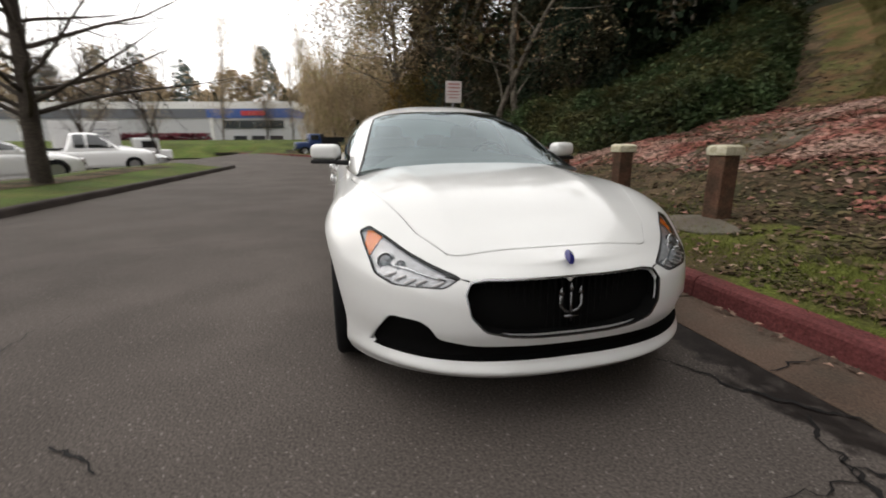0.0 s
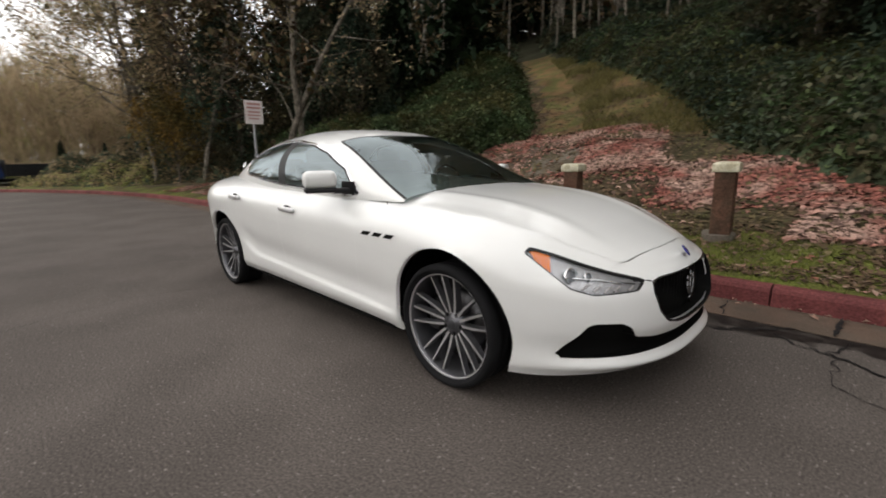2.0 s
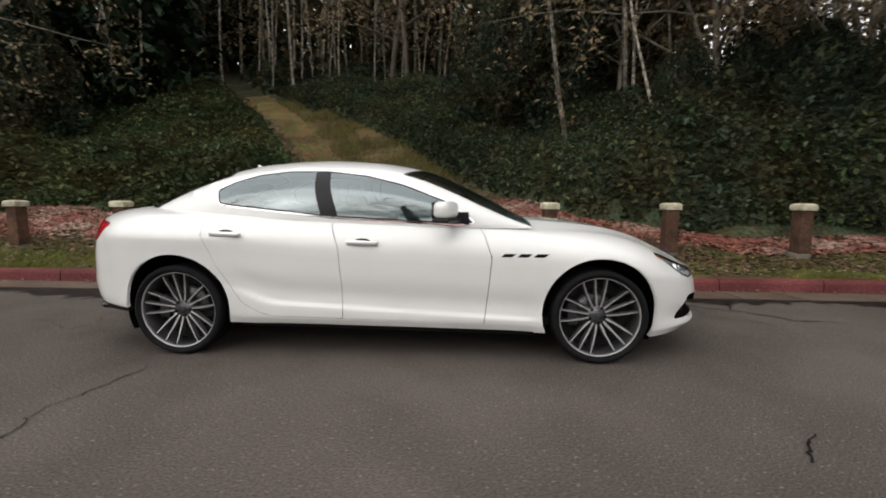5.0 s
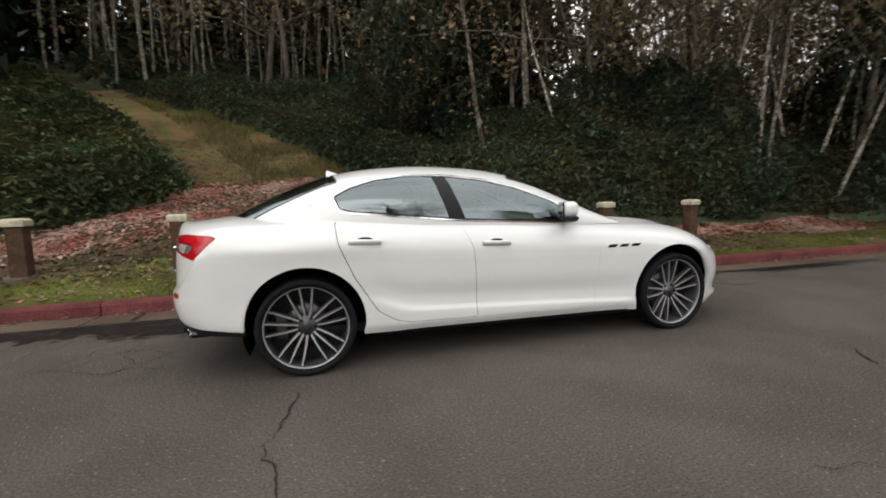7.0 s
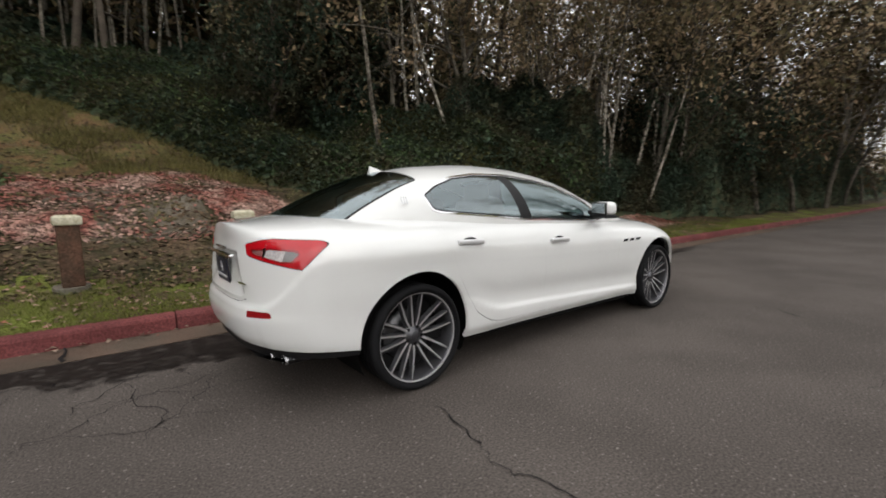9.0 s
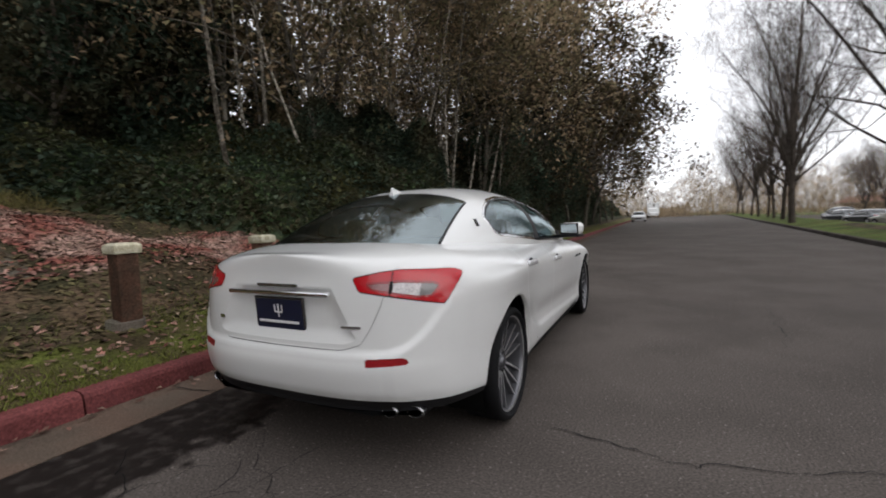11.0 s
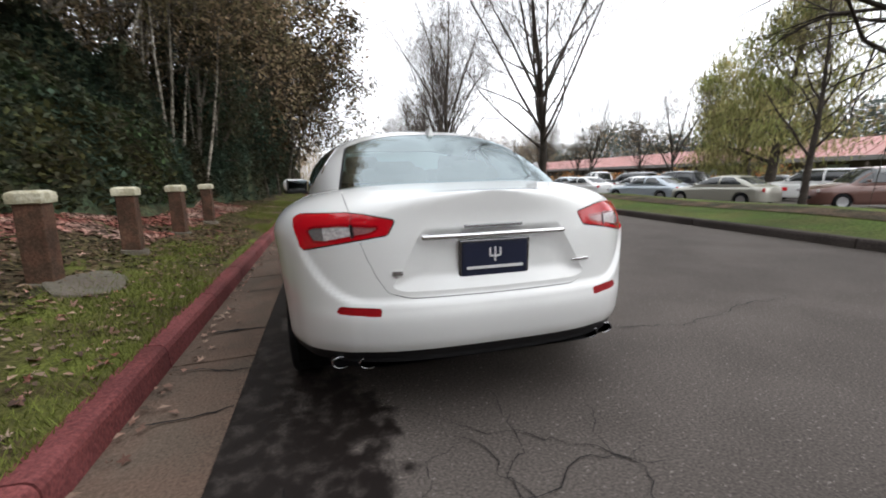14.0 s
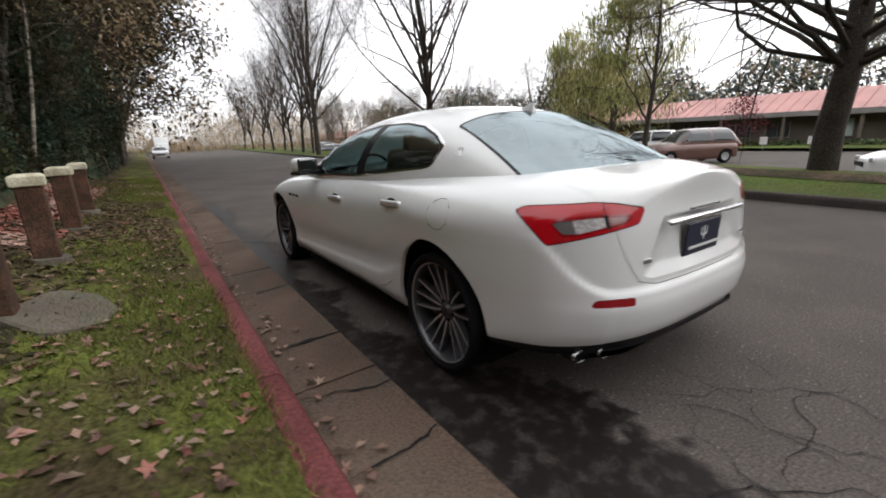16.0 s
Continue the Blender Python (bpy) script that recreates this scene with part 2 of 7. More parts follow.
LEAF_GOLD = mat("golden_willow_leaves", (0.33, 0.29, 0.13), 0.8, thru=0.5, random=0.6, island=True, vary=0.3, scale=0.8, second=(0.22, 0.24, 0.085))
LEAF_RUSSET = mat("russet_orange_leaves", (0.30, 0.13, 0.045), 0.8, thru=0.4, random=0.6, island=True, vary=0.3, scale=0.8)
NEEDLES = mat("fir_needles", (0.018, 0.030, 0.016), 0.8, random=0.6, island=True, vary=0.3, scale=0.8)
TWIG_HAZE = mat("bare_poplar_twigs", (0.36, 0.275, 0.18), 0.95, thru=0.5, random=0.5, island=True, vary=0.2, scale=0.5)
POST_WOOD = mat("brown_stained_post_wood", (0.085, 0.045, 0.03), 0.8, vary=0.3, scale=8, fine=0.35, fscale=50, bump=0.4, bscale=60, second=(0.06, 0.037, 0.025), random=0.15)
POST_CAP = mat("peeling_cream_paint", (0.50, 0.47, 0.36), 0.7, vary=0.15, scale=12, fine=0.2, fscale=60, bump=0.3, bscale=60, second=(0.36, 0.33, 0.23), random=0.1)
GALV = mat("galvanised_steel", (0.32, 0.33, 0.34), 0.5, 0.7, vary=0.15, scale=10, fine=0.1)
SIGN_WHITE = mat("sign_sheeting", (0.62, 0.58, 0.57), 0.5, vary=0.08, scale=10, fine=0.05)
SIGN_RED = mat("sign_red_ink", (0.42, 0.22, 0.21), 0.5, fine=0.1)

# ---- tools for building ----
def thing(name, label, category, group="", kind="", at=None):
    ob = new(name)
    ob.empty_display_size = 0.2
    if at is not None:
        ob.matrix_world = at
    return tagged(ob, label, category, group, kind)


def mesh(name, verts, faces, material, smooth=False, normals=None):
    me = bpy.data.meshes.new(name)
    me.from_pydata([tuple(map(float, v)) for v in verts], [], [tuple(map(int, f)) for f in faces])
    for m in material if isinstance(material, (list, tuple)) else [material]:
        me.materials.append(m)
    if smooth:
        me.polygons.foreach_set("use_smooth", [True] * len(me.polygons))
    me.update()
    if normals is not None:
        me.normals_split_custom_set_from_vertices([tuple(map(float, n)) for n in normals])
    return me


def part(name, shape, material, parent=None, label="", smooth=False, at=None):
    """One mesh object out of a bmesh, a mesh, or (vertices, faces), under a thing or a part."""
    if isinstance(shape, bmesh.types.BMesh):
        me = bpy.data.meshes.new(name)
        shape.to_mesh(me)
        shape.free()
        me.materials.append(material)
        if smooth:
            me.polygons.foreach_set("use_smooth", [True] * len(me.polygons))
    elif isinstance(shape, bpy.types.Mesh):
        me = shape
    else:
        me = mesh(name, shape[0], shape[1], material, smooth)
    ob = new(name, me)
    if parent is not None:
        ob.parent = parent
    if at is not None:
        ob.matrix_basis = at
    if label:
        ob["label"] = label
    return ob


def box(sx, sy, sz, bevel=0.0, seg=2, base=True):
    bm = bmesh.new()
    bmesh.ops.create_cube(bm, size=1.0)
    bmesh.ops.scale(bm, vec=(sx, sy, sz), verts=bm.verts)
    if base:
        bmesh.ops.translate(bm, vec=(0, 0, sz / 2), verts=bm.verts)
    if bevel:
        bmesh.ops.bevel(bm, geom=bm.edges[:], offset=bevel, segments=seg, affect="EDGES", profile=0.5)
    return bm


def moved(bm, x=0, y=0, z=0, rx=0, ry=0, rz=0):
    bm.transform(pose(x, y, z, rx, ry, rz))
    return bm


def lathe(profile, seg=32, axis="y", closed=False):
    """Turns (radius, offset) pairs round an axis."""
    vs, fs, n = [], [], len(profile)
    for i in range(seg):
        a = 2 * math.pi * i / seg
        c, s = math.cos(a), math.sin(a)
        for r, o in profile:
            vs.append((r * c, o, r * s) if axis == "y" else (r * c, r * s, o))
    for i in range(seg):
        j = (i + 1) % seg
        for k in range(n if closed else n - 1):
            q = (k + 1) % n
            fs.append((i * n + k, i * n + q, j * n + q, j * n + k) if axis == "y" else (i * n + k, j * n + k, j * n + q, i * n + q))
    return vs, fs


def tube(points, radii, sides=5, cap=True):
    """A tapered tube along points."""
    pts = [Vector(p) for p in points]
    vs, fs = [], []
    up = Vector((0.31, 0.2, 0.93))
    for i, p in enumerate(pts):
        d = (pts[min(i + 1, len(pts) - 1)] - pts[max(i - 1, 0)]).normalized()
        a = d.cross(up)
        if a.length < 0.05:
            a = d.cross(Vector((1, 0, 0)))
        a.normalize()
        b = d.cross(a)
        for k in range(sides):
            w = 2 * math.pi * k / sides
            vs.append(p + radii[i] * (math.cos(w) * a + math.sin(w) * b))
    for i in range(len(pts) - 1):
        for k in range(sides):
            q = (k + 1) % sides
            fs.append((i * sides + k, i * sides + q, (i + 1) * sides + q, (i + 1) * sides + k))
    if cap:
        fs.append(tuple(range(sides))[::-1])
        fs.append(tuple((len(pts) - 1) * sides + k for k in range(sides)))
    return vs, fs


def joined(shapes):
    vs, fs = [], []
    for v, f in shapes:
        o = len(vs)
        vs += list(v)
        fs += [tuple(i + o for i in q) for q in f]
    return vs, fs


def soup(name, quads, material, index=None):
    """A mesh of loose four-cornered leaves from an (n, 4, 3) array."""
    quads = np.asarray(quads, np.float32)
    n = len(quads)
    me = bpy.data.meshes.new(name)
    me.vertices.add(n * 4)
    me.loops.add(n * 4)
    me.polygons.add(n)
    me.vertices.foreach_set("co", quads.ravel())
    me.loops.foreach_set("vertex_index", np.arange(n * 4, dtype=np.int32))
    me.polygons.foreach_set("loop_start", np.arange(0, n * 4, 4, dtype=np.int32))
    me.polygons.foreach_set("loop_total", np.full(n, 4, np.int32))
    for m in material if isinstance(material, (list, tuple)) else [material]:
        me.materials.append(m)
    if index is not None:
        me.polygons.foreach_set("material_index", np.asarray(index, np.int32))
    me.update(calc_edges=True)
    return me


def leaves(rng, places, size, flat=0.35, long=1.5, droop=0.0):
    """Folded kite-shaped leaves at places, of sizes; flat: how far they lie level."""
    places = np.asarray(places, float)
    n = len(places)
    size = np.broadcast_to(size, (n,)) * rng.uniform(0.6, 1.35, n)
    a = rng.uniform(0, 2 * np.pi, n)
    tilt = rng.normal(0, 1.0 - flat, n) - droop
    d = np.stack([np.cos(a) * np.cos(tilt), np.sin(a) * np.cos(tilt), np.sin(tilt)], 1)
    s = np.stack([-np.sin(a), np.cos(a), rng.normal(0, 0.5 * (1 - flat), n)], 1)
    up = np.cross(d, s)
    L, W = (size * long / 2)[:, None], (size / 2)[:, None]
    fold = up * W * rng.uniform(0.1, 0.6, n)[:, None]
    return np.stack([places - d * L, places + s * W * 0.8 + fold + d * L * 0.1, places + d * L, places - s * W * 0.8 + fold + d * L * 0.1], 1)


def laid(quads, ground):
    """Leaves tilted to lie on sloping ground."""
    c = quads.mean(1)
    e = 0.05
    gx = (ground(c[:, 0] + e, c[:, 1]) - ground(c[:, 0] - e, c[:, 1])) / (2 * e)
    gy = (ground(c[:, 0], c[:, 1] + e) - ground(c[:, 0], c[:, 1] - e)) / (2 * e)
    out = quads.copy()
    out[..., 2] += gx[:, None] * (quads[..., 0] - c[:, None, 0]) + gy[:, None] * (quads[..., 1] - c[:, None, 1])
    return out


def tunnel(shell, names, depth):
    """Walls from the edge of an opening straight back."""
    v, f, n = shell.piece(names, both=True)
    edges = {(q[k], q[(k + 1) % len(q)]) for q in f for k in range(len(q))}
    rim = [e for e in edges if (e[1], e[0]) not in edges]
    vs = [tuple(p) for p in v] + [(p[0] - depth, p[1], p[2]) for p in v]
    return vs, [(b, a, a + len(v), b + len(v)) for a, b in sorted(rim)]


def knots(xs, ys):
    """A smooth curve through a few knots that does not overshoot."""
    xs, ys = np.array(xs, float), np.array(ys, float)
    h, dy = np.diff(xs), np.diff(ys) / np.diff(xs)
    m = np.zeros(len(xs))
    m[0], m[-1] = dy[0], dy[-1]
    for i in range(1, len(xs) - 1):
        if dy[i - 1] * dy[i] > 0:
            w1, w2 = 2 * h[i] + h[i - 1], h[i] + 2 * h[i - 1]
            m[i] = (w1 + w2) / (w1 / dy[i - 1] + w2 / dy[i])

    def at(x):
        x = np.clip(np.asarray(x, float), xs[0], xs[-1])
        i = np.clip(np.searchsorted(xs, x) - 1, 0, len(xs) - 2)
        t = (x - xs[i]) / h[i]
        return ((1 + 2 * t) * (1 - t) ** 2 * ys[i] + t * (1 - t) ** 2 * h[i] * m[i]
                + t * t * (3 - 2 * t) * ys[i + 1] + t * t * (t - 1) * h[i] * m[i + 1])

    return at


def smooth01(x, a, b):
    t = np.clip((np.asarray(x, float) - a) / (b - a), 0, 1)
    return t * t * (3 - 2 * t)


def inside(poly, a, b, r=0.0):
    """Signed distance to a polygon in a plane, negative inside, its corners rounded by r."""
    p = np.array(poly, float)
    a, b = np.asarray(a, float), np.asarray(b, float)
    best, sign = np.full(a.shape, 1e9), np.ones(a.shape)
    for i in range(len(p)):
        (x0, y0), (x1, y1) = p[i], p[i - 1]
        ex, ey = x1 - x0, y1 - y0
        t = np.clip(((a - x0) * ex + (b - y0) * ey) / (ex * ex + ey * ey), 0, 1)
        best = np.minimum(best, (a - x0 - t * ex) ** 2 + (b - y0 - t * ey) ** 2)
        c1, c2, c3 = b >= y0, b < y1, ex * (b - y0) > ey * (a - x0)
        sign = np.where((c1 & c2 & c3) | (~c1 & ~c2 & ~c3), -sign, sign)
    return sign * np.sqrt(best) - r


class Shell:
    """A skin of polygons with labels, which can be cut along the zero line of a field."""

    def __init__(self, verts, faces, label):
        self.v = np.array(verts, float)
        self.faces = [(tuple(f), label) for f in faces]
        self.n = self.normals()

    def normals(self):
        n = np.zeros_like(self.v)
        for f, _ in self.faces:
            p = self.v[list(f)]
            c = np.cross(p[2] - p[0], p[-1] - p[1] if len(f) > 3 else p[1] - p[0])
            if len(f) == 3:
                c = np.cross(p[1] - p[0], p[2] - p[0])
            for i in f:
                n[i] += c
        return n / np.maximum(np.linalg.norm(n, axis=1, keepdims=True), 1e-12)

    def cut(self, field, old, name):
        """Faces with a label in old and a field below zero take the new name."""
        val = field(self.v[:, 0], self.v[:, 1], self.v[:, 2])
        val = np.where(np.abs(val) < 1e-6, 1e-6, val)
        vs, ns, out, made = [], [], [], {}
        base = len(self.v)

        def cross(i, j):
            key = (min(i, j), max(i, j))
            if key not in made:
                t = val[key[0]] / (val[key[0]] - val[key[1]])
                made[key] = base + len(vs)
                vs.append(self.v[key[0]] * (1 - t) + self.v[key[1]] * t)
                m = self.n[key[0]] * (1 - t) + self.n[key[1]] * t
                ns.append(m / max(np.linalg.norm(m), 1e-9))
            return made[key]

        for f, lab in self.faces:
            s = [val[i] < 0 for i in f]
            if lab not in old or not any(s):
                if lab in old or not (any(s) and not all(s)):
                    out.append((f, lab))
                    continue
                out.append((f, lab))
                continue
            if all(s):
                out.append((f, name))
                continue
            neg, pos = [], []
            for k, i in enumerate(f):
                j = f[(k + 1) % len(f)]
                (neg if s[k] else pos).append(i)
                if s[k] != s[(k + 1) % len(f)]:
                    c = cross(i, j)
                    neg.append(c)
                    pos.append(c)
            if len(neg) > 2:
                out.append((tuple(neg), name))
            if len(pos) > 2:
                out.append((tuple(pos), lab))
        if vs:
            self.v, self.n = np.vstack([self.v, vs]), np.vstack([self.n, ns])
        self.faces = out

    def piece(self, names, mirror=False, both=False, lift=0.0):
        """Vertices, faces and normals of the faces with these labels; mirrored to the other side, or both sides."""
        fs = [f for f, lab in self.faces if lab in names]
        used = sorted({i for f in fs for i in f})
        at = {i: k for k, i in enumerate(used)}
        v, n = self.v[used] + self.n[used] * lift, self.n[used]
        fs = [tuple(at[i] for i in f) for f in fs]
        flip = np.array([1, -1, 1.0])
        if both:
            back, k = {}, len(v)
            extra = []
            for i in range(len(v)):
                if abs(v[i][1]) < 1e-5:
                    back[i] = i
                else:
                    back[i] = k + len(extra)
                    extra.append(i)
            n[np.abs(v[:, 1]) < 1e-5, 1] = 0
            fs = fs + [tuple(back[i] for i in f)[::-1] for f in fs]
            v, n = np.vstack([v, v[extra] * flip]), np.vstack([n, n[extra] * flip])
        elif mirror:
            v, n, fs = v * flip, n * flip, [f[::-1] for f in fs]
        return v, fs, n

    def make(self, name, names, material, parent, label="", mirror=False, both=False, lift=0.0, thick=0.0):
        v, fs, n = self.piece(names, mirror, both, lift)
        if not fs:
            return None
        if thick:
            edges = {}
            for f in fs:
                for k in range(len(f)):
                    e = (f[k], f[(k + 1) % len(f)])
                    edges[e] = edges.get(e, 0) + 1
            rim = [e for e in edges if (e[1], e[0]) not in edges]
            at = {}
            extra, en = [], []
            for i in {i for e in rim for i in e}:
                at[i] = len(v) + len(extra)
                extra.append(v[i] - n[i] * thick)
                en.append(n[i])
            if rim:
                v, n = np.vstack([v, extra]), np.vstack([n, en])
                fs = fs + [(b, a, at[a], at[b]) for a, b in rim]
        me = mesh(name, v, fs, material, True, n)
        return part(name, me, material, parent, label)

# ---- the white saloon ----
def hull(P, nu=170, nv=72):
    """Half (y >= 0) of a car's lower body, as a loft of sections along its length."""
    nose, tail = P["nose"], P["tail"]
    a = np.linspace(0, 1, nu)
    a = 0.5 - 0.5 * np.cos(np.pi * a)
    a = 0.55 * a + 0.45 * (0.5 - 0.5 * np.cos(np.pi * a))
    x0 = tail + (nose - tail) * a
    d1, d2 = np.clip((nose - x0) / P["nose_r"], 0, 1), np.clip((x0 - tail) / P["tail_r"], 0, 1)
    taper = (1 - (1 - d1) ** P["nose_p"]) ** (1 / P["nose_p"]) * (1 - (1 - d2) ** P["tail_p"]) ** (1 / P["tail_p"])
    w, zb, zs, zt, nn = (P[k](x0) for k in ("w", "zb", "zs", "zt", "n"))
    w = w * taper
    rows = []
    side = np.linspace(0, 1, nv // 2)
    cap = np.linspace(0, np.pi / 2, nv - nv // 2 + 1)[1:]
    ws, wn_ = smooth01(x0, nose - 0.85, nose), smooth01(-x0, -tail - 0.6, -tail)
    for i in range(nu):
        z1 = zb[i] + (zs[i] - zb[i]) * side
        y1 = w[i] * P["side"](side)
        y2 = w[i] * np.cos(cap) ** (2 / nn[i])
        z2 = zs[i] + (zt[i] - zs[i]) * np.sin(cap) ** (2 / nn[i])
        y, z = np.r_[y1, y2], np.r_[z1, z2]
        y[-1] = 0
        x = x0[i] + (P["nose_x"](z) - nose) * ws[i] + (P["tail_x"](z) - tail) * wn_[i]
        rows.append(np.stack([x, y, z], 1))
    v = np.array(rows)
    if "shape" in P:
        v = P["shape"](v)
    v[:, -1, 1] = 0
    v[0, :, 1] = v[-1, :, 1] = 0
    k = v.shape[1]
    f = [(i * k + j, (i + 1) * k + j, (i + 1) * k + j + 1, i * k + j + 1) for i in range(nu - 1) for j in range(k - 1)]
    return Shell(v.reshape(-1, 3), [q[::-1] for q in f], "body")


def cabin(P, nu=110, nv=34):
    """Half of the greenhouse: roof, pillars and glass in one skin."""
    x = np.linspace(P["cab_rear"], P["cab_front"], nu)
    w, zg, n = P["wg"](x), P["zg"](x), P["ng"]
    zb = P["zgb"]
    ang = np.linspace(0, np.pi / 2, nv)
    rows = [np.stack([np.full(nv, x[i]), w[i] * np.cos(ang) ** (2 / n), zb + (zg[i] - zb) * np.sin(ang) ** (2 / n)], 1) for i in range(nu)]
    v = np.array(rows)
    v[:, -1, 1] = 0
    f = [(i * nv + j, (i + 1) * nv + j, (i + 1) * nv + j + 1, i * nv + j + 1) for i in range(nu - 1) for j in range(nv - 1)]
    return Shell(v.reshape(-1, 3), [q[::-1] for q in f], "roof")


def saloon_shape(v):
    """Crown lines on the bonnet, the waisted door panels, and a lip on the boot."""
    x, y, z = v[..., 0].copy(), v[..., 1].copy(), v[..., 2].copy()
    top = smooth01(z, 0.62, 0.75) * smooth01(x, 0.9, 1.15) * smooth01(2.3 - x, 0, 0.5)
    crest = np.exp(-(((y - 0.40 - 0.10 * (2.1 - x)) / 0.045) ** 2))
    v[..., 2] += 0.008 * crest * top
    v[..., 2] -= 0.007 * np.exp(-(((y - 0.56 - 0.12 * (2.1 - x)) / 0.08) ** 2)) * top
    # hollow over a crease that falls along the doors, and the sill flaring below it
    along = smooth01(x, -1.22, -0.9) * smooth01(-x, -1.2, -0.95) * (y > 0.5)
    zc = 0.358 - 0.05 * x + 0.10 * smooth01(-x, 0.75, 1.15)
    v[..., 1] -= 0.011 * along * np.exp(-(((z - zc - 0.085) / 0.075) ** 2))
    v[..., 1] += 0.012 * along * smooth01(zc + 0.012 - z, 0, 0.022) * smooth01(z, 0.22, 0.30)
    # shoulder over the rear wheel
    v[..., 1] += 0.012 * np.exp(-(((x + 1.45) / 0.55) ** 2)) * np.exp(-(((z - 0.86) / 0.07) ** 2)) * (y > 0.5)
    # lip on the boot, and the bumper standing out below the lid
    lip = np.exp(-(((x + 2.37) / 0.07) ** 2)) * smooth01(z, 0.97, 1.03)
    v[..., 2] += 0.011 * lip
    q = rear_q(x, y)
    edge = 0.598 + 0.205 * np.clip((q - 0.56) / 0.42, 0, 1.1) ** 2
    shelf = smooth01(edge - z, -0.010, 0.016) * smooth01(-x, 1.80, 2.1) * (1 - smooth01(q, 0.98, 1.20))
    v[..., 0] -= 0.015 * shelf * (1 - 0.5 * smooth01(y, 0.6, 0.95))
    v[..., 1] += 0.009 * shelf * (y > 0.6)
    splitter = np.exp(-(((z - 0.25) / 0.026) ** 2)) * smooth01(x, 1.85, 2.25)
    v[..., 0] += 0.022 * splitter
    return v


GHIA = dict(
    nose=2.42, tail=-2.40, nose_r=1.0, nose_p=2.55, tail_r=0.9, tail_p=3.2,
    w=lambda x: 0.925 + 0.040 * np.exp(-(((x - 1.66) / 0.40) ** 2)) + 0.038 * np.exp(-(((x + 1.55) / 0.5) ** 2)),
    zb=knots([-2.4, -1.9, -1.1, 1.1, 1.9, 2.42], [0.315, 0.305, 0.245, 0.205, 0.186, 0.218]),
    zs=knots([-2.4, -1.5, -0.5, 0.5, 1.5, 1.9, 2.42], [0.78, 0.80, 0.74, 0.70, 0.66, 0.61, 0.50]),
    zt=knots([-2.4, -2.2, -1.9, -0.5, 0.6, 1.0, 1.5, 1.9, 2.2, 2.42], [1.035, 1.06, 1.085, 1.09, 1.03, 0.995, 0.945, 0.865, 0.765, 0.675]),
    n=knots([-2.4, -1.4, 0, 1.2, 2.42], [3.2, 3.0, 2.8, 3.0, 2.5]),
    side=knots([0, 0.12, 0.45, 0.75, 1], [0.948, 0.972, 0.980, 0.995, 1.0]),
    nose_x=knots([0.2, 0.25, 0.32, 0.42, 0.55, 0.62, 0.66, 0.80], [2.375, 2.40, 2.39, 2.42, 2.40, 2.37, 2.33, 2.28]),
    tail_x=knots([0.33, 0.42, 0.52, 0.58, 0.80, 0.95, 1.03, 1.1], [-2.35, -2.40, -2.415, -2.404, -2.384, -2.370, -2.374, -2.36]),
    shape=saloon_shape,
    cab_front=1.04, cab_rear=-2.06, zgb=0.93, ng=2.55,
    wg=knots([-2.06, -1.7, -1.2, -0.5, 0.3, 0.8, 1.04], [0.60, 0.70, 0.775, 0.815, 0.81, 0.785, 0.76]),
    zg=knots([-2.06, -1.9, -1.6, -1.3, -1.0, -0.55, -0.2, 0.05, 0.28, 0.5, 0.75, 1.04], [1.05, 1.13, 1.27, 1.375, 1.43, 1.455, 1.44, 1.41, 1.355, 1.265, 1.14, 0.985]),
)


def front_q(x, y):
    return y + np.maximum(2.28 - x, 0)


def rear_q(x, y):
    return y + np.maximum(x + 2.34, 0)


def seam(shell, field, old, name, w=0.0028):
    """A panel inside a field's zero line, with a narrow gap round it."""
    shell.cut(lambda x, y, z: field(x, y, z) - w, old, "seam")
    shell.cut(lambda x, y, z: field(x, y, z) + w, ("seam",), name)


